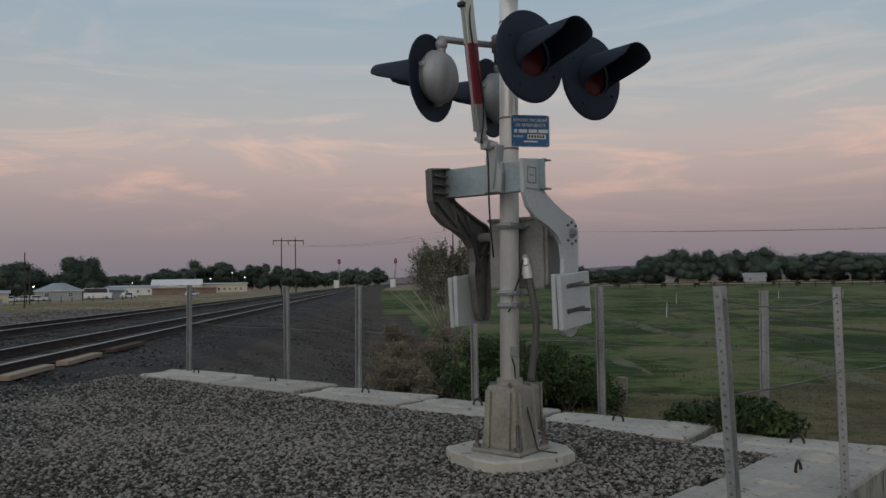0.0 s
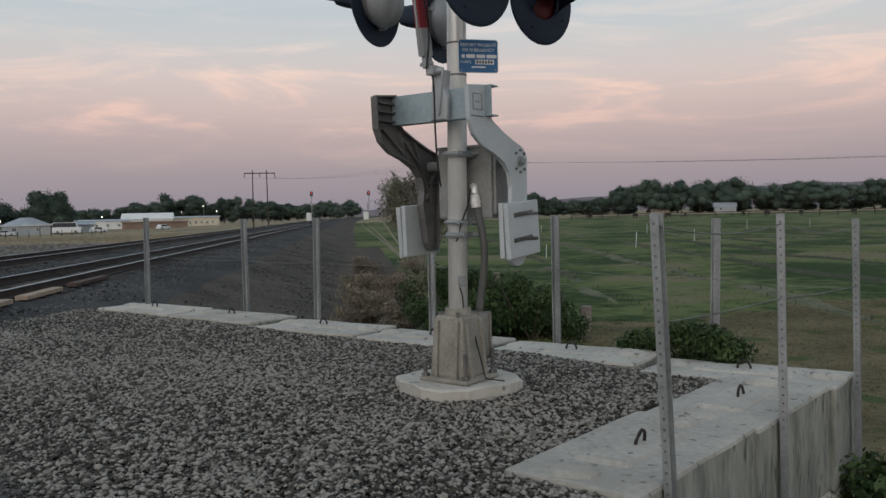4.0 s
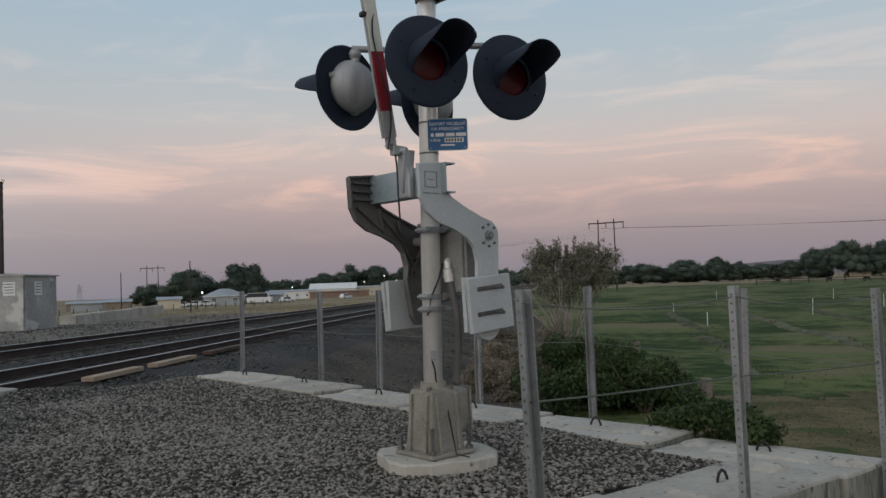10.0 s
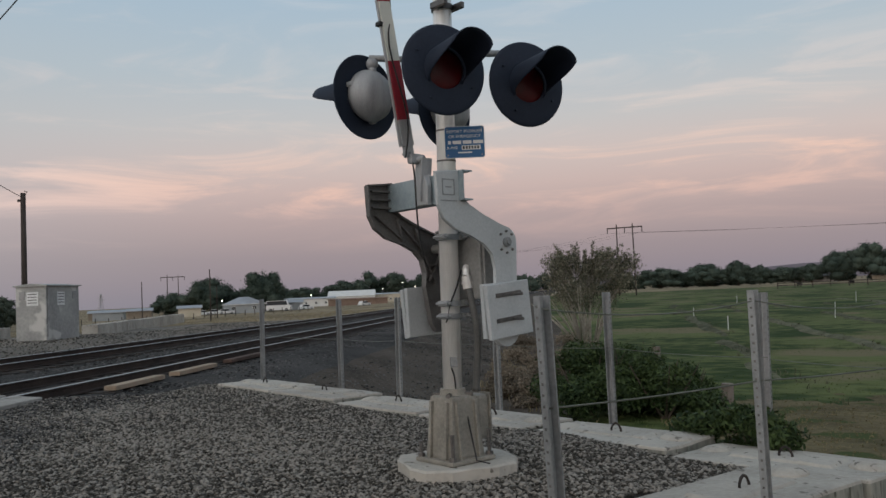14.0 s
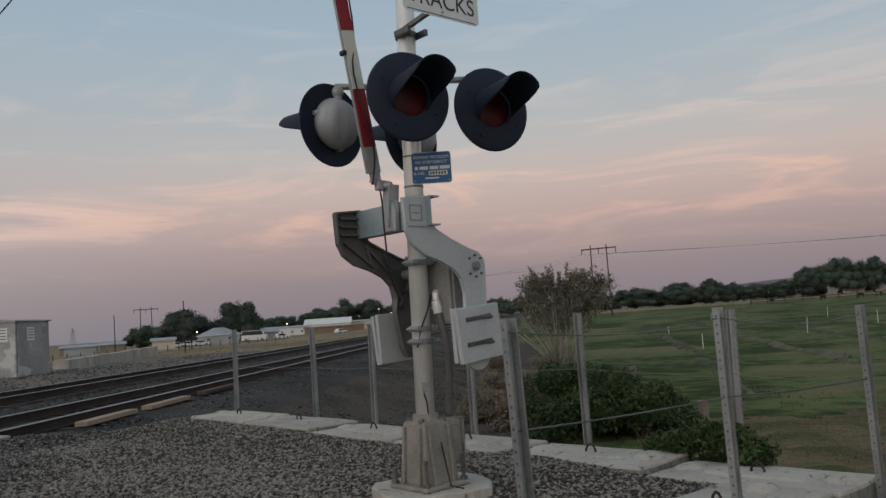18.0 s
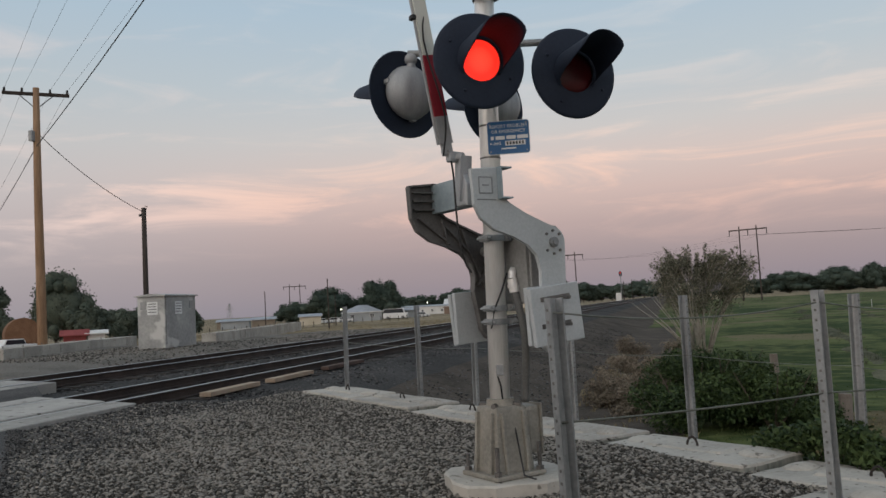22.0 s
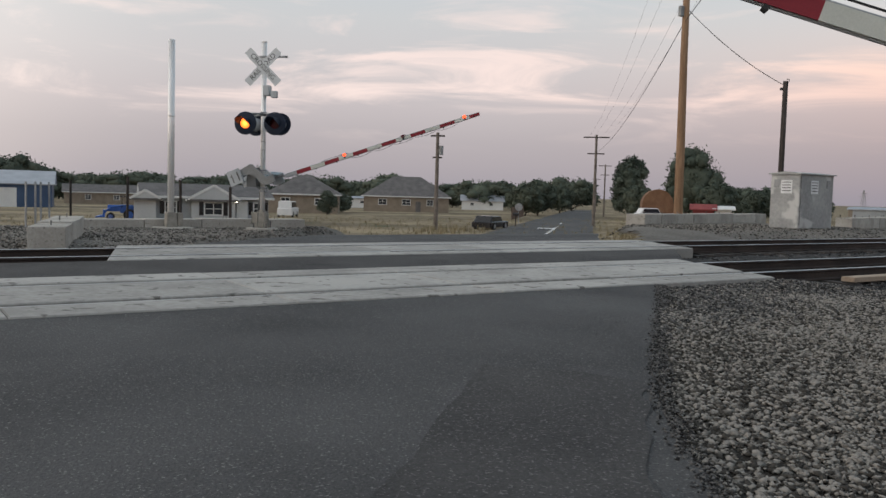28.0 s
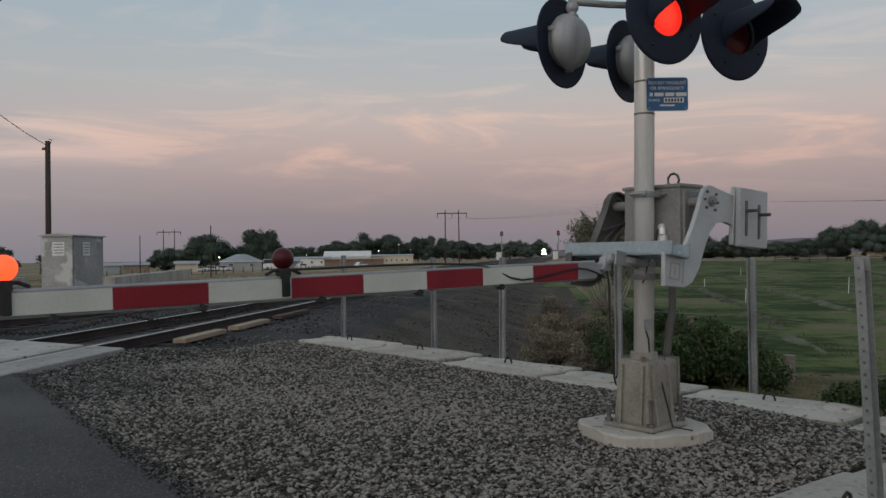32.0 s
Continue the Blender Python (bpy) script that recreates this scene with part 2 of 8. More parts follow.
M = dict(
    galv=surface("galvanised_steel", (0.21, 0.22, 0.225), (0.34, 0.35, 0.355), 0.5, 0.4, 3, 40, 0.08, 0.002),
    alu=surface("cast_aluminium", (0.26, 0.27, 0.28), (0.40, 0.41, 0.42), 0.5, 0.25, 2, 50, 0.06, 0.002, stretch=(6, 6, 0.8)),
    pole=surface("aluminium_mast", (0.72, 0.71, 0.69), (0.90, 0.89, 0.87), 0.34, 0.25, 2.0, 20, 0.05, 0.001, stretch=(8, 8, 0.7), spec=0.5),
    paint=surface("grey_painted_casting", (0.38, 0.405, 0.415), (0.49, 0.515, 0.525), 0.5, 0.15, 2.5, 60, 0.08, 0.002),
    casting=surface("dark_casting", (0.085, 0.082, 0.080), (0.155, 0.15, 0.145), 0.6, 0.1, 4, 60, 0.2, 0.003),
    base=surface("weathered_base_casting", (0.20, 0.19, 0.165), (0.33, 0.31, 0.27), 0.6, 0.2, 5, 50, 0.15, 0.003),
    bluesteel=surface("zinc_channel", (0.24, 0.30, 0.33), (0.34, 0.40, 0.43), 0.5, 0.3, 3, 30, 0.05, 0.002),
    black=surface("black_paint", (0.010, 0.016, 0.032), (0.016, 0.025, 0.046), 0.7, 0, 3, 60, 0.05, 0.001, spec=0.35),
    wire=surface("weathered_fence_wire", (0.11, 0.115, 0.10), (0.20, 0.21, 0.185), 0.6, 0.3, 4, 60, 0.05, 0.001),
    hose=surface("grey_hose", (0.085, 0.085, 0.082), (0.14, 0.14, 0.135), 0.6, 0, 5, 80, 0.1, 0.002),
    rubber=surface("black_rubber", (0.015, 0.015, 0.016), (0.035, 0.035, 0.036), 0.7, 0, 5, 80, 0.1, 0.002),
    bolt=surface("dark_bolt", (0.10, 0.10, 0.10), (0.22, 0.21, 0.20), 0.45, 0.8, 10, 100, 0.1, 0.001),
    white=surface("white_paint", (0.55, 0.56, 0.54), (0.72, 0.72, 0.70), 0.5, 0, 3, 40, 0.05, 0.001),
    armwhite=surface("white_reflective_sheet", (0.50, 0.52, 0.47), (0.62, 0.63, 0.58), 0.4, 0, 3, 120, 0.04, 0.001),
    armred=surface("red_reflective_sheet", (0.19, 0.012, 0.022), (0.27, 0.018, 0.030), 0.4, 0, 3, 120, 0.04, 0.001),
    blue=surface("blue_sign", (0.02, 0.10, 0.24), (0.03, 0.13, 0.30), 0.4, 0, 3, 80, 0.02, 0.001),
    signwhite=surface("sign_white", (0.62, 0.64, 0.64), (0.74, 0.75, 0.75), 0.45, 0, 3, 80, 0.02, 0.001),
    ink=surface("sign_black", (0.015, 0.015, 0.015), (0.03, 0.03, 0.03), 0.5, 0, 3, 80, 0.02, 0.001),
    lensoff=surface("red_lens", (0.036, 0.002, 0.004), (0.10, 0.005, 0.009), 0.35, 0, 5, 300, 0.3, 0.002, spec=0.3),
    # the same red lamp, its overexposed look put into an orange glow
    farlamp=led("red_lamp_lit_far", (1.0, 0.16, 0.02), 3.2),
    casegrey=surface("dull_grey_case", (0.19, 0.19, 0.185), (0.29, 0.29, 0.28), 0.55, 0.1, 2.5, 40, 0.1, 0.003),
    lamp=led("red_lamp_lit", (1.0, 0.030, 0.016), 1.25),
    amber=glow("gate_lamp_lit", (1.0, 0.075, 0.02), 1.9, (0.3, 0.03, 0.01)),
    headlight=glow("train_headlight_lit", (1.0, 0.85, 0.6), 60.0, (0.8, 0.8, 0.7)),
    yard=glow("yard_light_lit", (1.0, 0.9, 0.7), 6.0, (0.8, 0.8, 0.7)),
    concrete=surface("cast_concrete", (0.32, 0.302, 0.27), (0.46, 0.435, 0.39), 0.85, 0, 1.6, 26, 0.3, 0.008, speck=((0.18, 0.168, 0.148), 14, 0.64), per_object=0.25, spec=0.12),
    panel=surface("crossing_concrete", (0.28, 0.27, 0.25), (0.43, 0.415, 0.385), 0.85, 0, 1.1, 14, 0.3, 0.008, speck=((0.15, 0.142, 0.13), 5, 0.63), per_object=0.3, spec=0.15),
    asphalt=surface("asphalt", (0.044, 0.044, 0.044), (0.100, 0.099, 0.098), 0.85, 0, 0.45, 75, 1.0, 0.014, speck=((0.18, 0.177, 0.172), 62, 0.615), spec=0.25),
    patch=surface("asphalt_patch", (0.036, 0.035, 0.035), (0.072, 0.070, 0.068), 0.9, 0, 0.8, 45, 1.0, 0.012, speck=((0.145, 0.14, 0.135), 60, 0.61), spec=0.25),
    gravelbed=surface("gravel_bed", (0.045, 0.041, 0.036), (0.12, 0.11, 0.098), 0.95, 0, 2, 40, 0.9, 0.03, speck=((0.28, 0.265, 0.24), 50, 0.66), spec=0.15),
    stone=surface("gravel_stone", (0.052, 0.048, 0.042), (0.282, 0.263, 0.235), 0.9, 0, 0.5, 60, 0.3, 0.004, island=0.95, spec=0.2),
    ballast=surface("dark_ballast", (0.030, 0.030, 0.030), (0.078, 0.076, 0.074), 0.95, 0, 0.3, 14, 1.0, 0.06, speck=((0.16, 0.155, 0.15), 22, 0.69), spec=0.12),
    bankdirt=surface("brown_bank_dirt", (0.046, 0.040, 0.034), (0.105, 0.090, 0.075), 0.95, 0, 0.6, 9, 0.9, 0.06, speck=((0.17, 0.155, 0.135), 16, 0.68), spec=0.1),
    ballaststone=surface("ballast_stone", (0.024, 0.024, 0.024), (0.14, 0.137, 0.133), 0.95, 0, 0.3, 30, 0.3, 0.004, island=0.9, spec=0.15),
    rail=surface("rusty_rail", (0.026, 0.020, 0.018), (0.055, 0.040, 0.034), 0.75, 0.2, 2, 30, 0.2, 0.003),
    railtop=surface("polished_rail_head", (0.34, 0.34, 0.34), (0.48, 0.48, 0.47), 0.45, 0.8, 2, 60, 0.02, 0.001),
    # streaked stains, plus the side faces' shade put into a darker colour
    shaded_blockside=surface("stained_shaded_concrete_side", (0.17, 0.175, 0.155), (0.36, 0.35, 0.31), 0.9, 0, 1.4, 14, 0.3, 0.008, speck=((0.12, 0.12, 0.10), 9, 0.62), spec=0.1, stretch=(2.2, 2.2, 0.5)),
    iron=surface("dark_iron", (0.022, 0.019, 0.018), (0.05, 0.04, 0.035), 0.8, 0.2, 6, 60, 0.2, 0.002),
    tie=surface("weathered_tie", (0.026, 0.024, 0.023), (0.06, 0.054, 0.050), 0.9, 0, 2, 20, 0.5, 0.01, per_object=0.4),
    board=surface("pale_timber", (0.27, 0.205, 0.15), (0.38, 0.30, 0.225), 0.85, 0, 2, 25, 0.3, 0.006, per_object=0.3),
    redboard=surface("rusty_timber", (0.055, 0.038, 0.032), (0.10, 0.066, 0.054), 0.9, 0, 2, 25, 0.3, 0.006, per_object=0.3),
    wood=surface("utility_pole_wood", (0.22, 0.13, 0.075), (0.36, 0.23, 0.14), 0.9, 0, 2, 20, 0.4, 0.006, stretch=(8, 8, 0.6)),
    darkwood=surface("creosoted_wood", (0.03, 0.025, 0.022), (0.07, 0.055, 0.048), 0.9, 0, 2, 20, 0.4, 0.006, stretch=(8, 8, 0.6)),
    field=surface("pasture", (0.028, 0.050, 0.016), (0.110, 0.132, 0.052), 0.95, 0, 0.14, 1.6, 0.8, 0.12, speck=((0.150, 0.134, 0.078), 0.13, 0.56), spec=0.08, spread=0.09),
    drygrass=surface("dry_grass", (0.135, 0.112, 0.078), (0.32, 0.260, 0.170), 0.95, 0, 0.06, 0.9, 0.6, 0.1, speck=((0.10, 0.10, 0.06), 0.35, 0.60), spec=0.08, spread=0.14),
    blade=surface("green_blades", (0.036, 0.062, 0.020), (0.135, 0.160, 0.064), 0.85, 0, 0.14, 1.6, 0, 0.01, island=0.1, spec=0.08, spread=0.13),
    dryblade=surface("dry_blades", (0.15, 0.125, 0.075), (0.31, 0.255, 0.155), 0.85, 0, 0.2, 3, 0, 0.01, island=0.4, spec=0.15),
    # leaf colour made paler and bluer to stand in for haze
    leaf=surface("haze_tinted_dark_leaves", (0.044, 0.062, 0.052), (0.082, 0.106, 0.084), 0.9, 0, 0.12, 2, 0, 0.01, island=0.15, spec=0.06),
    olive=surface("olive_leaves", (0.080, 0.082, 0.060), (0.22, 0.212, 0.155), 0.8, 0, 0.8, 6, 0, 0.01, island=0.7, spec=0.2),
    ivy=surface("broad_green_leaves", (0.018, 0.036, 0.012), (0.060, 0.092, 0.030), 0.65, 0, 1.5, 10, 0, 0.01, island=0.5, spec=0.25),
    tan=surface("dry_tan_brush", (0.125, 0.105, 0.082), (0.25, 0.21, 0.162), 0.9, 0, 1, 8, 0, 0.01, island=0.5, spec=0.1),
    bark=surface("pale_bark", (0.26, 0.235, 0.20), (0.42, 0.39, 0.34), 0.85, 0, 3, 20, 0.3, 0.005),
    trunk=surface("dark_bark", (0.05, 0.04, 0.03), (0.11, 0.09, 0.07), 0.9, 0, 2, 20, 0.4, 0.01),
    # the haze over the hills is put into this mauve colour
    hill=surface("far_hill", (0.16, 0.14, 0.16), (0.22, 0.19, 0.20), 1.0, 0, 0.004, 0.05, 0, 0.1, spec=0.0),
)


# ---- mesh helpers ----
def bm_new():
    return bmesh.new()


def finish(bm, name, mat, smooth=False):
    me = bpy.data.meshes.new(name)
    bm.normal_update()
    bm.to_mesh(me)
    bm.free()
    for k in mat if isinstance(mat, (list, tuple)) else [mat]:
        me.materials.append(k)
    if smooth:
        me.shade_smooth()
    return me


def part(name, bm, material, parent=None, label="", smooth=False):
    ob = new(name, finish(bm, name, material, smooth))
    ob.parent = parent
    if label:
        tagged(ob, label)
    return ob


def raw(name, verts, faces, material, parent=None, smooth=False):
    me = bpy.data.meshes.new(name)
    me.from_pydata([tuple(map(float, v)) for v in verts], [], faces)
    for k in material if isinstance(material, (list, tuple)) else [material]:
        me.materials.append(k)
    if smooth:
        me.shade_smooth()
    ob = new(name, me)
    ob.parent = parent
    return ob


def thing(name, m, label, category, group="", kind=""):
    ob = new(name)
    ob.empty_display_size = 0.1
    ob.matrix_world = Matrix.Translation((0, 0, view_drop(m.translation.x))) @ m if m.translation.x < -40 else m
    return tagged(ob, label, category, group, kind)


def box(bm, c, s, turn=(0, 0, 0), bevel=0.0, taper=1.0):
    r = bmesh.ops.create_cube(bm, size=1.0)
    vs = r["verts"]
    for v in vs:
        k = taper if v.co.z > 0 else 1.0
        v.co = Vector((v.co.x * s[0] * k, v.co.y * s[1] * k, v.co.z * s[2]))
    if bevel:
        es = list({e for v in vs for e in v.link_edges})
        out = bmesh.ops.bevel(bm, geom=es, offset=bevel, segments=2, profile=0.6, affect="EDGES")
        vs = list({v for f in out["faces"] for v in f.verts} | {v for v in vs if v.is_valid})
    bmesh.ops.transform(bm, matrix=pose(*c, *turn), verts=vs)
    return vs


def rod(bm, p, q, r0, r1=None, n=12, caps=True):
    p, q = Vector(p), Vector(q)
    r1 = r0 if r1 is None else r1
    d = q - p
    r = bmesh.ops.create_cone(bm, cap_ends=caps, segments=n, radius1=r0, radius2=r1, depth=d.length)
    bmesh.ops.transform(bm, matrix=Matrix.Translation((p + q) / 2) @ d.to_track_quat("Z", "Y").to_matrix().to_4x4(), verts=r["verts"])
    return r["verts"]


def tube(bm, pts, r, n=8):
    """A bent tube through the points, with one ring at each."""
    pts = [Vector(p) for p in pts]
    rs = r if isinstance(r, (list, tuple)) else [r] * len(pts)
    rings = []
    up = Vector((0.31, 0.17, 0.93))
    for i, p in enumerate(pts):
        d = (pts[min(i + 1, len(pts) - 1)] - pts[max(i - 1, 0)]).normalized()
        a = d.cross(up)
        if a.length < 0.05:
            a = d.cross(Vector((1, 0, 0)))
        a.normalize()
        b = d.cross(a)
        rings.append([bm.verts.new(p + rs[i] * (math.cos(k * 2 * math.pi / n) * a + math.sin(k * 2 * math.pi / n) * b)) for k in range(n)])
    for s, t in zip(rings, rings[1:]):
        for k in range(n):
            bm.faces.new((s[k], s[(k + 1) % n], t[(k + 1) % n], t[k]))
    bm.faces.new(rings[0][::-1])
    bm.faces.new(rings[-1])


def slab(bm, outline, depth, m=None, bevel=0.0):
    """A plate: an outline in x and y, pulled up by depth along z, laid by m."""
    lo = [bm.verts.new((x, y, 0)) for x, y in outline]
    hi = [bm.verts.new((x, y, depth)) for x, y in outline]
    n = len(lo)
    bm.faces.new(lo[::-1])
    bm.faces.new(hi)
    for i in range(n):
        bm.faces.new((lo[i], lo[(i + 1) % n], hi[(i + 1) % n], hi[i]))
    vs = lo + hi
    if bevel:
        es = [e for e in bm.edges if e.verts[0] in vs and e.verts[1] in vs and abs(e.verts[0].co.z - e.verts[1].co.z) < 1e-6]
        out = bmesh.ops.bevel(bm, geom=es, offset=bevel, segments=1, affect="EDGES")
        vs = list({v for f in out["faces"] for v in f.verts} | {v for v in vs if v.is_valid})
    if m is not None:
        bmesh.ops.transform(bm, matrix=m, verts=vs)
    return vs


def lathe(bm, profile, n=32, m=None):
    """A turned shape about z from (radius, height) pairs."""
    rings = []
    for r, z in profile:
        if r < 1e-5:
            rings.append([bm.verts.new((0, 0, z))])
        else:
            rings.append([bm.verts.new((r * math.cos(2 * math.pi * k / n), r * math.sin(2 * math.pi * k / n), z)) for k in range(n)])
    for s, t in zip(rings, rings[1:]):
        for k in range(n):
            j = (k + 1) % n
            if len(s) == 1 and len(t) > 1:
                bm.faces.new((s[0], t[j], t[k]))
            elif len(t) == 1 and len(s) > 1:
                bm.faces.new((s[k], s[j], t[0]))
            elif len(s) > 1:
                bm.faces.new((s[k], s[j], t[j], t[k]))
    vs = [v for r in rings for v in r]
    if m is not None:
        bmesh.ops.transform(bm, matrix=m, verts=vs)
    bmesh.ops.recalc_face_normals(bm, faces=list({f for v in vs for f in v.link_faces}))


def lettering(name, text, size, material, parent, m, extrude=0.001, align="CENTER"):
    cu = bpy.data.curves.new(name, "FONT")
    cu.body, cu.size, cu.extrude, cu.align_x, cu.align_y = text, size, extrude, align, "CENTER"
    tmp = bpy.data.objects.new(name, cu)
    scene.collection.objects.link(tmp)
    me = bpy.data.meshes.new_from_object(tmp.evaluated_get(bpy.context.evaluated_depsgraph_get()))
    bpy.data.objects.remove(tmp)
    me.materials.clear()
    me.materials.append(material)
    ob = new(name, me)
    ob.parent = parent
    ob.matrix_local = m
    return ob


# ---- the plan: tracks run along y, the road crosses them on the skew ----
ROAD = Vector((-0.722, 0.692, 0))      # along the road, away from the camera
SIDE = Vector((0.692, 0.722, 0))       # across it, to its right-hand edge
RIM = Vector((-3.62, -0.44, 0))        # a point on its right-hand edge
FIELD_Z = -1.4


def on_road(s, k, z=0.0):
    """A point s metres along the road's right-hand edge and k metres in from it."""
    p = RIM + s * ROAD - k * SIDE
    return (p.x, p.y, z)


def edge_k(s):
    """The approach's right-hand edge veers off the line of the far road by a few degrees."""
    return float(np.interp(s, (-12, -5, -3.5, -2.85, -1.93, -0.2, 3.1, 4.0), (-0.2, 0.0, 0.06, 0.12, 0.16, 0.03, -0.25, -0.3)))


def view_drop(x):
    """Drop of ground and things beyond the tracks, set to fit the camera's view."""
    return 0.012 * min(0.0, x + 20)


def smooth01(t):
    t = max(0.0, min(1.0, t))
    return t * t * (3 - 2 * t)


def ground_height(x, y):
    z = FIELD_Z * smooth01((x + 9) / 7.0) - 1.4 * smooth01((-13 - x) / 9.0) - 0.7 * (1 - smooth01((x + 9) / 7.0)) * smooth01((x + 22) / 9.0)
    return z + max(-6.0, view_drop(x)) + 0.07 * noise.noise((x * 0.13, y * 0.13, 0.0)) * (1 if abs(x) + abs(y) < 600 else 0)


def build_ground():
    def steps():
        out, v, d = [0.0], 0.0, 1.2
        while v < 4200:
            v += d
            d *= 1.09
            out.append(v)
        return out
    s = steps()
    xs = sorted({-v for v in s} | set(s))
    n = len(xs)
    verts = [(x, y, ground_height(x, y)) for y in xs for x in xs]
    faces = [(j * n + i, j * n + i + 1, (j + 1) * n + i + 1, (j + 1) * n + i) for j in range(n - 1) for i in range(n - 1)]
    ob = raw("ground", verts, faces, [M["field"], M["drygrass"], M["bankdirt"]], smooth=True)
    for p in ob.data.polygons:
        c = p.center
        dry = c.x < -6 or c.y > 275 + 0.2 * c.x or c.y < -30
        toe = c.x < 1.3 and -6 < c.y < 60      # bare soil along the toe of the bank
        p.material_index = 1 if dry else 2 if toe else 0
    tagged(ob, "green pasture and dry grass ground reaching to the horizon", "ground", kind="structure")


def strip_mesh(name, section, y0, y1, mat, label, category, step=3.0, jag=0.0):
    """A cross-section of (x, z) pairs drawn out along y."""
    ys = list(np.arange(y0, min(y1, 60), step)) + ([60, 90, 130, 200, 260, 320, 400, 500, 620, 760, 900, 1250, 1600, y1] if y1 > 60 else [y1])
    verts, faces, k = [], [], len(section)
    for y in ys:
        for x, z in section:
            verts.append((x + bend(y) + jag * noise.noise((x, y * 0.5, 3.0)), y, z + 0.3 * jag * noise.noise((x * 1.3, y * 0.8, 7.0))))
    for j in range(len(ys) - 1):
        for i in range(k - 1):
            faces.append((j * k + i, j * k + i + 1, (j + 1) * k + i + 1, (j + 1) * k + i))
    return tagged(raw(name, verts, faces, mat, smooth=True), label, category, kind="structure")


def bend(y):
    """Bends the far line right so that the headlight fits the camera's view."""
    return 3.8e-5 * max(0.0, y - 150) ** 2 if y < 1000 else bend(999.0) + 0.0645 * (y - 999)


NEAR_X, FAR_X = -7.75, -12.45          # centre lines of the two tracks
RAIL_Z = {NEAR_X: 0.0, FAR_X: 0.03}


def rail_section(x, top):
    prof = [(-0.07, -0.17), (0.07, -0.17), (0.07, -0.155), (0.012, -0.135), (0.012, -0.045), (0.036, -0.032), (0.036, -0.006), (0.028, 0.0), (-0.028, 0.0), (-0.036, -0.006), (-0.036, -0.032), (-0.012, -0.045), (-0.012, -0.135), (-0.07, -0.155)]
    return [(x + a, top + b) for a, b in prof]


def build_rail(x, top, parent):
    prof = rail_section(x, top)
    n = len(prof)
    ys = [-400, -60, -20, 0, 30, 80, 150, 200, 260, 320, 400, 500, 620, 760, 900, 1250, 1600, 2600]
    verts = [(px + bend(y), y, pz) for y in ys for px, pz in prof]
    faces, shiny = [], []
    for j in range(len(ys) - 1):
        for i in range(n):
            faces.append((j * n + i, j * n + (i + 1) % n, (j + 1) * n + (i + 1) % n, (j + 1) * n + i))
            shiny.append(6 <= i <= 8)
    ob = raw("rail", verts, faces, [M["rail"], M["railtop"]], parent)
    for p, s in zip(ob.data.polygons, shiny):
        p.material_index = int(s)
    ob.data.update()
    return ob


def build_tracks():
    bank = strip_mesh("ballast_bank", [(-17.7, -0.68), (-15.6, -0.24), (-14.5, -0.19), (-10.2, -0.19), (-6.1, -0.20), (-5.2, -0.25), (-4.4, -0.41), (-4.0, -0.52), (-3.0, -0.82), (-2.1, -1.12), (-1.2, -1.38), (0.3, -1.52)], -400, 2600, [M["ballast"], M["bankdirt"]], "dark grey ballast bank under two railway tracks", "track bed", 1.2, 0.22)
    for p in bank.data.polygons:
        p.material_index = 1 if p.center.x > -4.6 and p.center.y < 400 else 0
    for cx, word in ((NEAR_X, "near"), (FAR_X, "far")):
        t = thing("railway_track", pose(0, 0, 0), "railway track of rusty steel rails on wooden ties", "railway track", "railway tracks", "structure")
        for sgn in (-1, 1):
            build_rail(cx + sgn * 0.7525, RAIL_Z[cx], t)
        bm = bm_new()
        box(bm, (0, 0, 0), (2.6, 0.22, 0.17), bevel=0.01)
        me = finish(bm, "tie", M["tie"])
        for i in range(150):
            ob = new("tie", me)
            ob.parent = t
            ob.matrix_local = pose(cx + random.uniform(-0.05, 0.05), 5.6 + i * 0.53 if cx == NEAR_X else 9.3 + i * 0.53, RAIL_Z[cx] - 0.262, 0, 0, random.uniform(-1, 1))


def far_road_height(x, y):
    d = -13.8 - x
    return 0.0 - 1.26 * smooth01(d / 26.0) + view_drop(x)


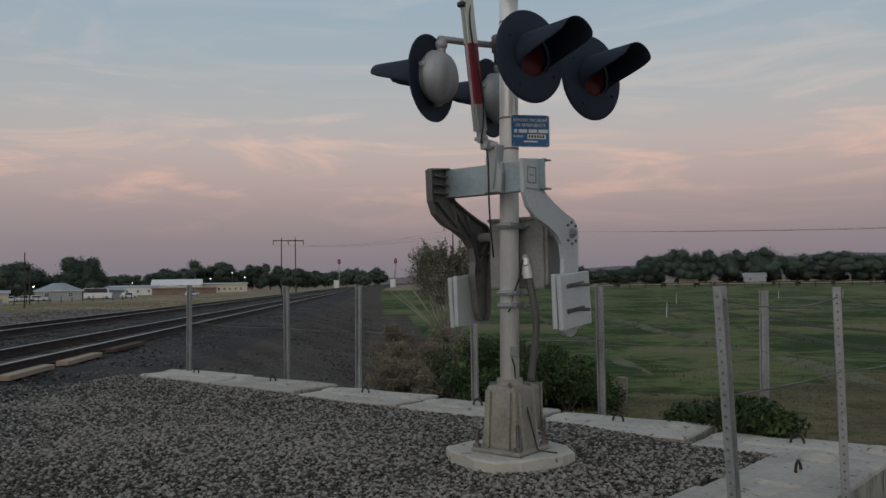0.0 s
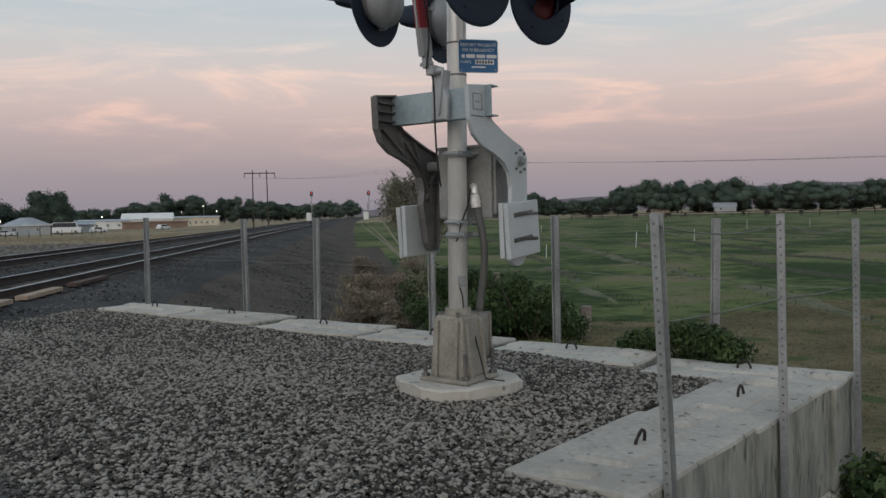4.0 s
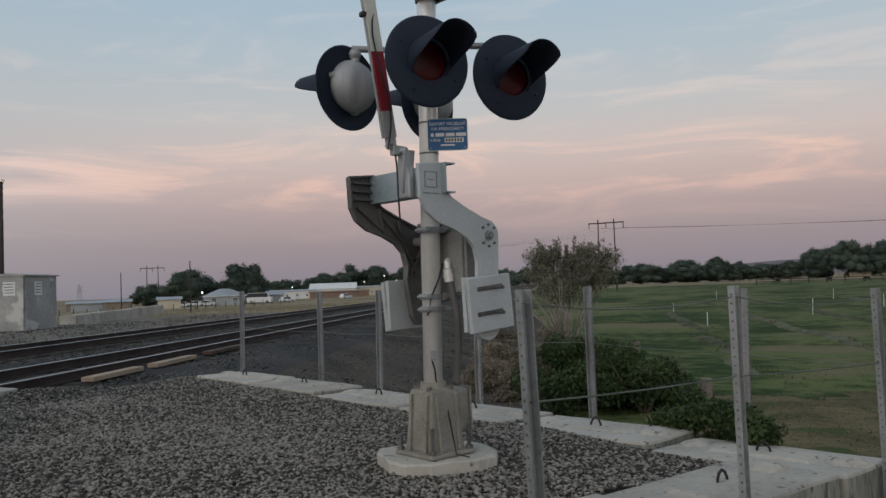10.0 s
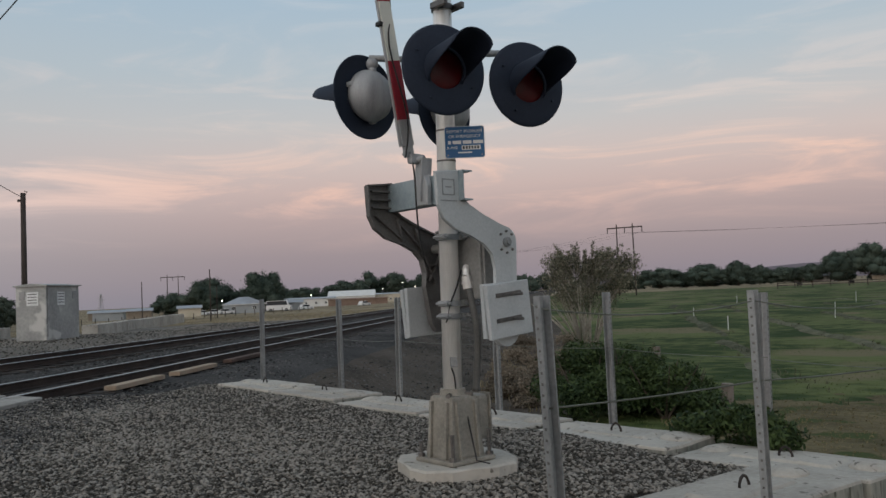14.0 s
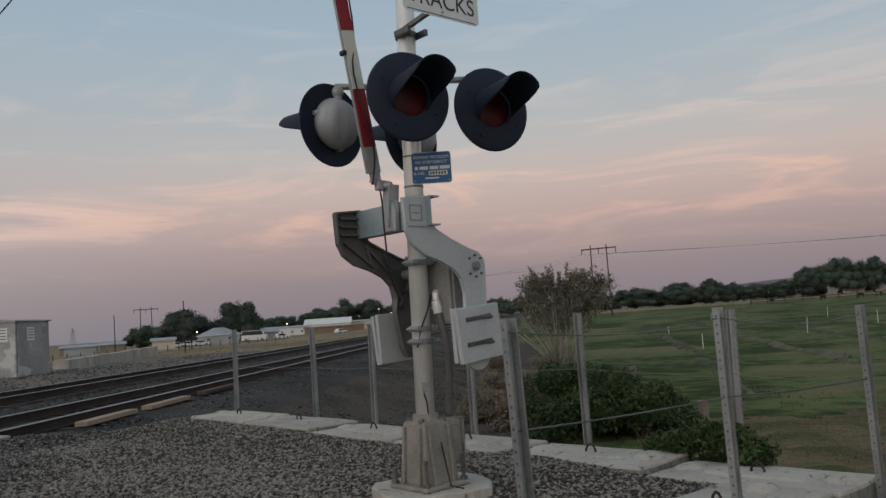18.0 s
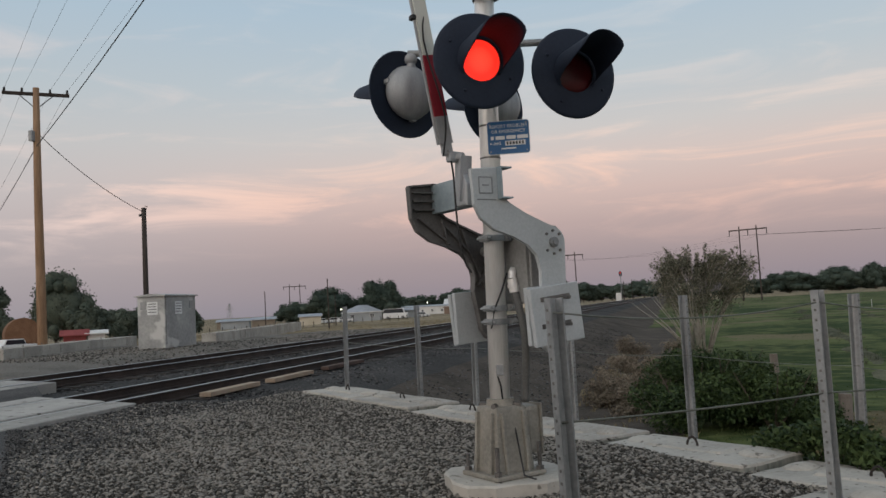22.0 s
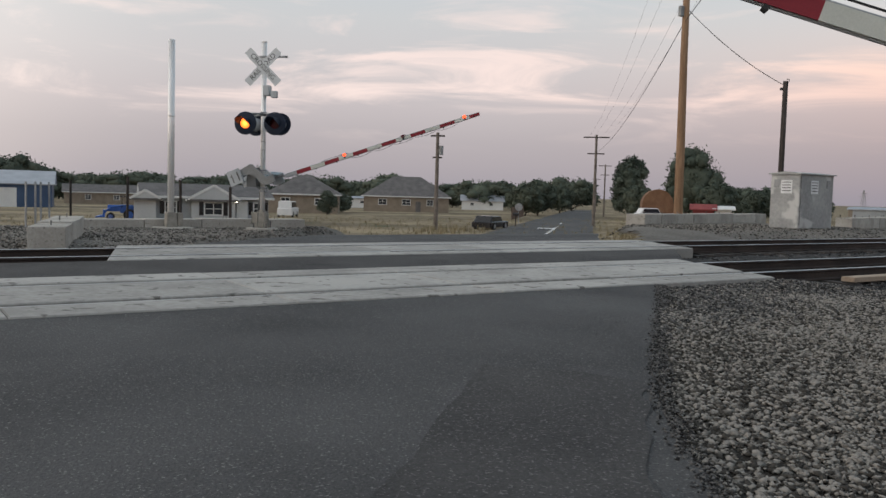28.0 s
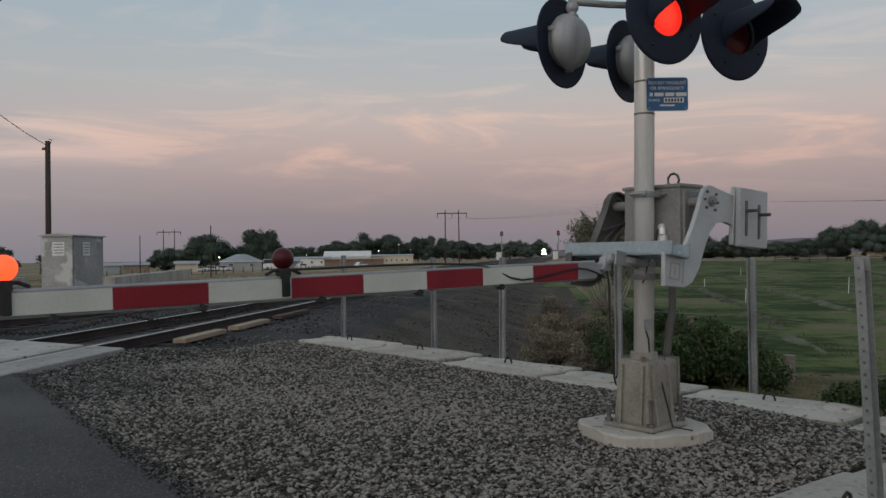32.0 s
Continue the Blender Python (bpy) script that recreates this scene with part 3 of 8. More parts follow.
def build_road():
    # the road before, between and beyond the tracks
    def near(x, y):
        return -0.02 + 0.015 * smooth01((-4.2 - x) / 2.2)
    # the approach is cut off along the crossing's near edge
    verts, faces = [], []
    cols = 44
    rows = 30
    for j in range(rows + 1):
        k = 8.6 * j / rows
        # along the road from behind the camera to the panels at x = -6.35
        s_end = 3.0
        for _ in range(4):
            kk = k + edge_k(s_end) * (1 - j / rows)
            s_end = (RIM.x - kk * SIDE.x + 6.35) / -ROAD.x
        for i in range(cols + 1):
            s = -16 + (s_end + 16) * i / cols
            kk = k + edge_k(s) * (1 - j / rows)
            if j == 0:
                kk += 0.06 * noise.noise((s * 1.4, 4.0, 2.0)) + 0.03 * noise.noise((s * 6, 1.0, 2.0))
            x, y, _ = on_road(s, kk)
            verts.append((x, y, near(x, y)))
    n = cols + 1
    faces = [(j * n + i, j * n + i + 1, (j + 1) * n + i + 1, (j + 1) * n + i) for j in range(rows) for i in range(cols)]
    tagged(raw("road", verts, faces, M["asphalt"], smooth=True), "worn grey asphalt road running up to the level crossing", "road", kind="structure")
    verts = []
    for y in (-9.0, 6.4):
        for x, z in ((-9.18, 0.0), (-11.07, 0.012)):
            verts.append((x, y + (-x - 9.18) * 1.05, z))
    tagged(raw("road_between", verts, [(0, 2, 3, 1)], M["patch"]), "dark asphalt infill between the two crossing strips", "road", kind="structure")
    far = far_road_height
    # beyond the crossing the road is clipped along the far edge of the panels
    verts, faces = [], []
    cols = 60
    for j in range(9):
        k = 0.3 + 7.2 * j / 8
        s0 = (RIM.x - k * SIDE.x + 13.86) / -ROAD.x
        for i in range(cols + 1):
            f = i / cols
            s = s0 + 300 * f * f
            x, y, _ = on_road(s, k + (0.12 * noise.noise((s * 0.7, j, 2.0)) if j in (0, 8) else 0))
            verts.append((x, y, far(x, y)))
    n = cols + 1
    faces = [(j * n + i, j * n + i + 1, (j + 1) * n + i + 1, (j + 1) * n + i) for j in range(8) for i in range(cols)]
    tagged(raw("road_beyond", verts, faces, M["asphalt"], smooth=True), "straight grey asphalt road beyond the tracks", "road", kind="structure")
    # a darker patch in the approach
    o = [(-3.42, -2.26), (-3.0, -1.88), (-2.62, -1.70), (-2.1, -2.25), (-1.3, -3.05), (0.6, -4.8), (-0.6, -5.4), (-1.9, -3.8)]
    bm = bm_new()
    pts = []
    for (x0, y0), (x1, y1) in zip(o, o[1:] + o[:1]):
        for i in range(8):
            f = i / 8
            x, y = x0 + (x1 - x0) * f, y0 + (y1 - y0) * f
            pts.append((x + 0.05 * noise.noise((x * 3, y * 3, 1)), y + 0.05 * noise.noise((x * 3, y * 3, 5)), -0.012))
    bm.faces.new([bm.verts.new(p) for p in pts])
    tagged(part("road_patch", bm, M["patch"]), "darker newer asphalt patch in the road", "road patch", kind="structure")


def build_crossing():
    """Concrete crossing panels: gauge and field panels with flangeway gaps at each rail."""
    t = thing("level_crossing", pose(0, 0, 0), "pale concrete level crossing panels around the rails", "level crossing", kind="structure")
    for cx, (y0, y1), field, slant in ((NEAR_X, (-9.3, 4.9), 0.59, 0.45), (FAR_X, (-2.9, 8.9), 0.55, 0.27)):
        z = RAIL_Z[cx]
        strips = [(cx + 0.83, field), (cx - 0.63, 1.26), (cx - 0.83 - field, field)]
        for left, w in strips:
            x0, x1 = left, left + w
            L = 2.44
            n = round((y1 - y0) / L)
            L = (y1 - y0) / n
            for i in range(n):
                a, b = y0 + i * L + 0.006, y0 + (i + 1) * L - 0.006
                bm = bm_new()
                end = i == n - 1
                first = i == 0
                skew = (-(x0 - cx - 1.5) * 0.45 if end else 0, -(x1 - cx - 1.5) * 0.45 if end else 0)
                sk0 = (-(x0 - cx - 1.5) * slant if first else 0, -(x1 - cx - 1.5) * slant if first else 0)
                # the near strip is lifted at its left end to fit the camera's view
                lift = 0.02 * (1 - smooth01((a - 1.0) / 4.0)) if cx == NEAR_X else 0.0
                slab(bm, [(x0, a + sk0[0]), (x1, a + sk0[1]), (x1, b + skew[1]), (x0, b + skew[0])], 0.22, pose(0, 0, z + lift - 0.225 + random.uniform(-0.004, 0.004)), 0.012)
                for q in (0.25, 0.75):
                    box(bm, ((x0 + x1) / 2, a + (b - a) * q, z + lift - 0.0085), (0.06, 0.16, 0.012))
                part("crossing_panel", bm, M["panel"], t)
        for sgn in (-1, 1):
            bm = bm_new()
            box(bm, (cx + sgn * 0.7525, (y0 + y1) / 2 + 0.5, z - 0.13), (0.3, y1 - y0 - 0.6, 0.10))
            part("flangeway_filler", bm, M["rubber"], t)


PAD_A = Vector((0.7508, -0.6606, 0))     # along the back row of blocks, towards the right
PAD_B = Vector((0.717, 0.697, 0))      # along the right-hand row, away from the camera
LOOP_C = Vector((-1.083, 3.655, 0))


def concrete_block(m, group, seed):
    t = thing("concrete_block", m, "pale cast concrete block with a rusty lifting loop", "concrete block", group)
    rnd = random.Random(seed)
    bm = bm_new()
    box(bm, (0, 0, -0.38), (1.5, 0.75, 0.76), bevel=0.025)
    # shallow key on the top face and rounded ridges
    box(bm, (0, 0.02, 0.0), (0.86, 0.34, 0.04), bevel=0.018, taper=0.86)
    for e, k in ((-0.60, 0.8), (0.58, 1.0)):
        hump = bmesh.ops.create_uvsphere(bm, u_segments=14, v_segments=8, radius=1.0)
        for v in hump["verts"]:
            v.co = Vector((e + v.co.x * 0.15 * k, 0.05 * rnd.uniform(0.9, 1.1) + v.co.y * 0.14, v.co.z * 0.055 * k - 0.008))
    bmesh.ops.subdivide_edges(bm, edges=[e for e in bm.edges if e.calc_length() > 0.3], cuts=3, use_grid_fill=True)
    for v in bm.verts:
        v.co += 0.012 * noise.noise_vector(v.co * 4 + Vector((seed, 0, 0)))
    body = part("block_body", bm, [M["concrete"], M["shaded_blockside"]], t)
    # upright faces take the stained, shade-darkened colour
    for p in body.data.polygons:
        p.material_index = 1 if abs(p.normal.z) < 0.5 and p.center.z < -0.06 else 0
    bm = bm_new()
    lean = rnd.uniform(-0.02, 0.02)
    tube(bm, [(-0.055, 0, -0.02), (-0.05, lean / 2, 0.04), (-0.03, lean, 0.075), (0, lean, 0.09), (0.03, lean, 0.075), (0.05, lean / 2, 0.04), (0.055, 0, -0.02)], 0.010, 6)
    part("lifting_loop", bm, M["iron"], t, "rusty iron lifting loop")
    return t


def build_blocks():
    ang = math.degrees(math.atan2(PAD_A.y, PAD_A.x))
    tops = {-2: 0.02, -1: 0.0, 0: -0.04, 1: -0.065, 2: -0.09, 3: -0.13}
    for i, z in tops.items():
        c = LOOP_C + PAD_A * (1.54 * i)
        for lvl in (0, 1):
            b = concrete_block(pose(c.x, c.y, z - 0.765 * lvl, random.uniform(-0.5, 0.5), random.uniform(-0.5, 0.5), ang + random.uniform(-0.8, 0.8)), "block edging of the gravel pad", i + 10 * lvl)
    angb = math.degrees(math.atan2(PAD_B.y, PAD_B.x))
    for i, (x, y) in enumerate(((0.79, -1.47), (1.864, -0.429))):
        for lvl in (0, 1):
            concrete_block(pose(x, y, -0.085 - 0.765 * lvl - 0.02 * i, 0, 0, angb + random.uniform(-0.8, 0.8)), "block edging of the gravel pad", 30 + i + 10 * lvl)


def pad_outline(k=0.0):
    """Corners of the gravel pad, from the road's edge round the blocks."""
    a = LOOP_C - PAD_A * 3.95
    f = LOOP_C + PAD_A * 5.1
    rim = [on_road(s, k + edge_k(s))[:2] for s in (-9.5, -5.0, -3.5, -1.9, -0.2, 3.1, 3.9)]
    return [(-6.2, 2.9), (-6.2, 5.6), (-5.4, 6.6), (a.x - 0.4, a.y + 0.1), (f.x, f.y), (0.8, -1.5), (0.42, -1.9), (1.6, -4.2), (2.6, -6.8)] + rim


def in_poly(x, y, poly):
    hit = False
    for (x0, y0), (x1, y1) in zip(poly, poly[1:] + poly[:1]):
        if (y0 > y) != (y1 > y) and x < (x1 - x0) * (y - y0) / (y1 - y0) + x0:
            hit = not hit
    return hit


def pad_height(x, y):
    z = -0.055 - 0.05 * smooth01((x + 0.9) / 0.9) * smooth01((-0.4 - y) / 0.9) + 0.025 * noise.noise((x * 0.5, y * 0.5, 4.0))
    z += 0.03 * smooth01((-x - 1) / 3) - 0.035 * smooth01((x + 2.2) / 2) * smooth01((y - 0.6) / 1.5) - 0.09 * smooth01((x - 0.6) / 1.2) * smooth01((y + 1.5) / 1.5)
    return z - 0.14 * smooth01((-4.4 - x) / 1.2) * smooth01((y - 4.9) / 0.8) - 1.2 * smooth01((x - 1.2) / 0.9) * smooth01((-1.9 - y) / 0.6)


def on_block(x, y, grow=0.0):
    """Whether a point lies on one of the edging blocks."""
    for i in range(-2, 4):
        d = Vector((x, y, 0)) - (LOOP_C + PAD_A * (1.54 * i))
        if abs(d.dot(PAD_A)) < 0.76 + grow and abs(d.x * PAD_A.y - d.y * PAD_A.x) < 0.375 + grow:
            return True
    for bx, by in ((0.79, -1.47), (1.864, -0.429)):
        d = Vector((x - bx, y - by, 0))
        if abs(d.dot(PAD_B)) < 0.76 + grow and abs(d.x * PAD_B.y - d.y * PAD_B.x) < 0.375 + grow:
            return True
    return False


def stones(name, spots, material, label, category, seed):
    """Many small faceted stones in one mesh."""
    rnd = np.random.RandomState(seed)
    base = np.array([(0, 0, 1), (0.9, 0, 0.25), (0.28, 0.86, 0.3), (-0.73, 0.53, 0.2), (-0.73, -0.53, 0.3), (0.28, -0.86, 0.2), (0.3, 0.1, -0.6), (-0.4, 0.1, -0.6)])
    tri = [(0, 1, 2), (0, 2, 3), (0, 3, 4), (0, 4, 5), (0, 5, 1), (1, 6, 2), (2, 7, 3), (3, 7, 4), (4, 7, 5), (5, 6, 1), (2, 6, 7), (5, 7, 6)]
    n = len(spots)
    P = np.array(spots)
    size = P[:, 3]
    jit = base[None] * (1 + rnd.uniform(-0.32, 0.32, (n, 8, 3)))
    sc = rnd.uniform(0.65, 1.25, (n, 1, 3)) * size[:, None, None]
    sc[:, :, 2] *= 0.62
    jit = jit * sc
    a = rnd.uniform(0, 6.28, n)
    tilt = rnd.uniform(-0.5, 0.5, n)
    c, s = np.cos(a)[:, None], np.sin(a)[:, None]
    x, y, z = jit[..., 0], jit[..., 1], jit[..., 2]
    z2 = z + x * np.sin(tilt)[:, None]
    V = np.stack([x * c - y * s, x * s + y * c, z2], -1) + P[:, None, :3]
    F = (np.array(tri)[None] + 8 * np.arange(n)[:, None, None]).reshape(-1, 3)
    V = V.reshape(-1, 3)
    me = bpy.data.meshes.new(name)
    me.vertices.add(len(V))
    me.vertices.foreach_set("co", V.astype(np.float32).ravel())
    me.loops.add(len(F) * 3)
    me.loops.foreach_set("vertex_index", F.astype(np.int32).ravel())
    me.polygons.add(len(F))
    me.polygons.foreach_set("loop_start", (np.arange(len(F)) * 3).astype(np.int32))
    me.update(calc_edges=True)
    me.materials.append(material)
    return tagged(new(name, me), label, category, kind="stuff")


def build_pad():
    poly = pad_outline(0.6)
    xs, ys = np.arange(-6.8, 3.6, 0.22), np.arange(-8.0, 8.2, 0.22)
    idx, verts, faces = {}, [], []
    for i, x in enumerate(xs):
        for j, y in enumerate(ys):
            if in_poly(x, y, poly):
                idx[i, j] = len(verts)
                verts.append((x, y, pad_height(x, y) - 0.014 - (0.3 if on_block(x, y, -0.05) else 0)))
    for (i, j) in idx:
        q = [(i, j), (i + 1, j), (i + 1, j + 1), (i, j + 1)]
        if all(k in idx for k in q):
            faces.append([idx[k] for k in q])
    tagged(raw("gravel_pad", verts, faces, M["gravelbed"], smooth=True), "bed of grey crushed gravel beside the road", "gravel", kind="structure")
    poly = pad_outline(-0.02)
    rnd = random.Random(5)
    spots, dark = [], []
    while len(spots) < 90000:
        x, y = rnd.uniform(-6.6, 3.2), rnd.uniform(-7.0, 7.0)
        if not in_poly(x, y, poly) or on_block(x, y, 0.006):
            continue
        if rnd.random() > (1.0 if y < 3.5 else 0.8):
            continue
        s = rnd.choice((0.010, 0.011, 0.013, 0.015, 0.018, 0.021, 0.025))
        # thinner and darker near the ballast and along the road's edge
        if x < -4.9 and rnd.random() < 0.35:
            continue
        dark.append((x, y, pad_height(x, y) + rnd.uniform(-0.004, 0.006), s)) if rnd.random() < smooth01((-3.0 - x + 1.2 * noise.noise((x * 0.8, y * 0.8, 3.0))) / 3.0) * 0.8 else spots.append((x, y, pad_height(x, y) + rnd.uniform(-0.004, 0.006), s))
    stones("dark_gravel", dark, M["ballaststone"], "darker dusty gravel towards the tracks", "gravel", 5)
    stones("gravel", spots, M["stone"], "loose crushed gravel in greys and browns", "gravel", 3)
    # loose crumbs scattered over the road's ragged edge
    spots = []
    for _ in range(5200):
        sa = rnd.uniform(-9, 4.0)
        k = rnd.gauss(-0.02, 0.035)
        x, y, _z = on_road(sa, k + edge_k(sa))
        if x > -6.3:
            spots.append((x, y, -0.016 + 0.015 * smooth01((-4.2 - x) / 2.2) + rnd.uniform(-0.004, 0.002), rnd.uniform(0.005, 0.014)))
    for _ in range(500):
        sa = rnd.uniform(-9, 3.0)
        x, y, _z = on_road(sa, edge_k(sa) + 1.2 * rnd.random() ** 2)
        if x > -6.3:
            spots.append((x, y, -0.018 + 0.015 * smooth01((-4.2 - x) / 2.2), rnd.uniform(0.003, 0.007)))
    stones("road_grit", spots, M["ballaststone"], "dark crumbs and grit along the road's ragged edge", "grit", 6)
    # coarse ballast stones on the shoulder of the bank
    spots = []
    while len(spots) < 16000:
        y = 5.0 + 45 * rnd.random() ** 1.6
        x = rnd.uniform(-14.4, -1.5)
        if x > -4 and y < 6.5 - 0.8 * (x + 4):
            continue
        if abs(x - NEAR_X) < 0.85 and rnd.random() < 0.4:
            continue
        z = np.interp(x, [-14.5, -6.1, -5.2, -4.0, -1.2], [-0.19, -0.20, -0.25, -0.52, -1.38])
        spots.append((x, y, z + 0.0, rnd.uniform(0.02, 0.045)))
    stones("ballast", spots, M["ballaststone"], "loose dark ballast stones on the track bank", "ballast", 4)


build_ground()
build_tracks()
build_road()
build_crossing()
build_pad()
build_blocks()


# ---- crossing signals and gates ----
NEAR_SIGNAL = pose(0, 0, 0, 0, 0, -42.2)
FAR_SIGNAL = pose(-20.86, 3.2, -0.08, 0, 0, 137.8)
PIVOT_Z = {True: 1.54, False: 1.64}     # height of the gate's pivot, near and far
LAMPS, GATES, CABLES = [], [], []


def arc(cx, cy, r, a0, a1, n):
    return [(cx + r * math.cos(radians(a0 + (a1 - a0) * i / n)), cy + r * math.sin(radians(a0 + (a1 - a0) * i / n))) for i in range(n + 1)]


def flasher(parent, x, y, z, yaw, arm_z, phase):
    """One flashing light: facing along local +x turned by yaw. Background disc, hood, dome, turning lamp disc."""
    t = new("flasher")
    t.parent = parent
    t.matrix_local = pose(x, y, z, 0, 0, yaw)
    tagged(t, "black flashing light unit with round background and hood")
    turn = pose(0, 0, 0, 0, 90, 0)
    bm = bm_new()
    # ring-shaped background, slightly dished, with a rolled rim
    lathe(bm, [(0.133, -0.008), (0.20, -0.008), (0.285, -0.016), (0.302, -0.022), (0.305, -0.030), (0.300, -0.036), (0.285, -0.026), (0.19, -0.020), (0.133, -0.020), (0.133, -0.008)], 48, turn)
    for a in (60, 150, 240, 330):
        p = Vector((-0.012, 0.225 * math.cos(radians(a)), 0.225 * math.sin(radians(a))))
        rod(bm, p, p + Vector((0.012, 0, 0)), 0.009, n=8)
    bg = part("background_disc", bm, M["black"], t, "matt black round background", True)
    bm = bm_new()
    lathe(bm, [(0.160, -0.018), (0.160, -0.05), (0.185, -0.055), (0.188, -0.075), (0.178, -0.12), (0.145, -0.165), (0.09, -0.19), (0.0, -0.20)], 36, turn)
    for a in (20, 140, 260):
        box(bm, (-0.06, 0.18 * math.cos(radians(a)), 0.18 * math.sin(radians(a))), (0.05, 0.035, 0.035), bevel=0.006)
    rod(bm, (-0.11, 0, 0.12), (-0.11, 0, 0.225), 0.030, n=12)
    bmesh.ops.create_uvsphere(bm, u_segments=14, v_segments=8, radius=0.044, matrix=Matrix.Translation((-0.11, 0, 0.225)))
    part("lamp_housing", bm, M["alu"], t, "grey cast lamp housing with domed back", True)
    # hood: a long visor over the lens, cut back underneath
    bm = bm_new()
    rows, cols, r = 8, 26, 0.156
    grid = []
    for s, rr in ((0, r), (1, r - 0.006)):
        g = []
        for i in range(rows + 1):
            f = i / rows
            line = []
            for j in range(cols + 1):
                a = radians(-38 + 256 * j / cols)
                long = 0.012 + 0.388 * smooth01((math.sin(a) + 0.58) / 1.05)
                line.append(bm.verts.new((f * long, rr * math.cos(a) * (1 - 0.04 * f), rr * math.sin(a) * (1 - 0.04 * f) + 0.008 * f)))
            g.append(line)
        grid.append(g)
    for g in grid:
        for i in range(rows):
            for j in range(cols):
                bm.faces.new((g[i][j], g[i][j + 1], g[i + 1][j + 1], g[i + 1][j]))
    for j in range(cols):
        bm.faces.new((grid[0][rows][j], grid[0][rows][j + 1], grid[1][rows][j + 1], grid[1][rows][j]))
    for j in (0, cols):
        for i in range(rows):
            bm.faces.new((grid[0][i][j], grid[0][i + 1][j], grid[1][i + 1][j], grid[1][i][j]))
    bmesh.ops.recalc_face_normals(bm, faces=bm.faces)
    part("hood", bm, M["black"], t, "long black visor hood", True)
    # flashing is imitated by a disc turning its lit or dark face forward
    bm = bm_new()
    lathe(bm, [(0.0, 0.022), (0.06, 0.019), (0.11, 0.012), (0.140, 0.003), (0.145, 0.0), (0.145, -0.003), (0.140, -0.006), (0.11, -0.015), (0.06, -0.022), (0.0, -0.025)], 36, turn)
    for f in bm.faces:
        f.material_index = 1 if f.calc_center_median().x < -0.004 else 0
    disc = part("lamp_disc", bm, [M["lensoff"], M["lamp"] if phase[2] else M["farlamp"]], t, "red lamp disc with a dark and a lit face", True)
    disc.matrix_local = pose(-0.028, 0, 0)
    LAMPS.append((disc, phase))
    return t


def build_mast(frame_m, near):
    s = thing("crossing_signal", frame_m, "grey metal mast with flashing lights beside the level crossing" if near else "grey metal mast with flashing lights and crossbuck sign", "crossing signal", "crossing signals")
    bm = bm_new()
    top = 4.7 if near else 5.0
    lean = Vector((0.0118, 0.0107, 1.0)) if near else Vector((0, 0, 1))
    def up(z):
        """The mast's axis at a height: the near one leans a little."""
        return Vector((lean.x * (z - 0.5), lean.y * (z - 0.5), z))
    rod(bm, up(0.40), up(top), 0.068, n=28)
    rod(bm, up(top), up(top + 0.03), 0.074, n=28)
    part("mast", bm, M["pole"], s, "satin aluminium pipe mast", True)
    for z in (2.36, 2.14, 3.05):
        bm = bm_new()
        rod(bm, up(z), up(z + 0.012), 0.0705, n=28)
        part("band", bm, M["bolt"], s)
    # cast base
    bm = bm_new()
    box(bm, (0, 0, 0.045), (0.40, 0.40, 0.03), bevel=0.008)
    vs = box(bm, (0, 0, 0.27), (0.30, 0.30, 0.43), bevel=0.02, taper=0.78)
    rod(bm, (0, 0, 0.46), (0, 0, 0.53), 0.098, 0.09, 24)
    bc = part("base_casting", bm, M["base"], s, "weathered tan-grey tapered base casting")
    for a in (0, 90, 180, 270):
        c, q = math.cos(radians(a)), math.sin(radians(a))
        for off in (-0.09, 0.09):
            x, y = c * 0.155 - q * off, q * 0.155 + c * off
            bm = bm_new()
            box(bm, (x * 0.93, y * 0.93, 0.25), (0.03, 0.022, 0.40), (0, -4, a), 0.004)
            part("rib", bm, M["base"], bc)
    bm = bm_new()
    box(bm, (0.0, 0.20, 0.31), (0.19, 0.12, 0.32), bevel=0.03)
    box(bm, (0.0, 0.262, 0.31), (0.21, 0.015, 0.34), bevel=0.006)
    part("junction_cover", bm, M["base"], s, "tan-grey cover of the junction box")
    for x, y in ((0.17, 0.17), (-0.17, 0.17), (0.17, -0.17), (-0.17, -0.17)):
        bm = bm_new()
        rod(bm, (x, y, 0.03), (x, y, 0.24 if x > 0 else 0.17), 0.014, n=8)
        rod(bm, (x, y, 0.06), (x, y, 0.085), 0.028, n=6)
        part("anchor_bolt", bm, M["bolt"], s)
    for a in (35, 125, 215, 305):
        bm = bm_new()
        c, q = math.cos(radians(a)), math.sin(radians(a))
        rod(bm, (c * 0.085, q * 0.085, 0.49), (c * 0.145, q * 0.145, 0.49), 0.018, n=6)
        part("set_bolt", bm, M["bolt"], s)
    # clamps that carry the gate mechanism
    for z in (1.60, 1.13, 1.04):
        bm = bm_new()
        rod(bm, up(z - 0.02), up(z + 0.02), 0.081, n=24)
        for y in (-0.075, 0.075):
            box(bm, (0.03, y, z), (0.10, 0.025, 0.04), bevel=0.005)
            rod(bm, (-0.03, y * 1.2, z), (0.13, y * 1.2, z), 0.010, n=8)
            rod(bm, (0.085, y * 1.2, z), (0.105, y * 1.2, z), 0.020, n=6)
        part("clamp", bm, M["galv"], s)
    bm = bm_new()
    box(bm, (0.0, 0.24, 1.40), (0.46, 0.26, 0.50), bevel=0.02)
    box(bm, (0.24, 0.24, 1.40), (0.025, 0.22, 0.44), bevel=0.008)
    box(bm, (0.0, 0.24, 1.655), (0.48, 0.28, 0.025), bevel=0.008)
    box(bm, (0.0, 0.09, 1.60), (0.18, 0.08, 0.05), bevel=0.008)
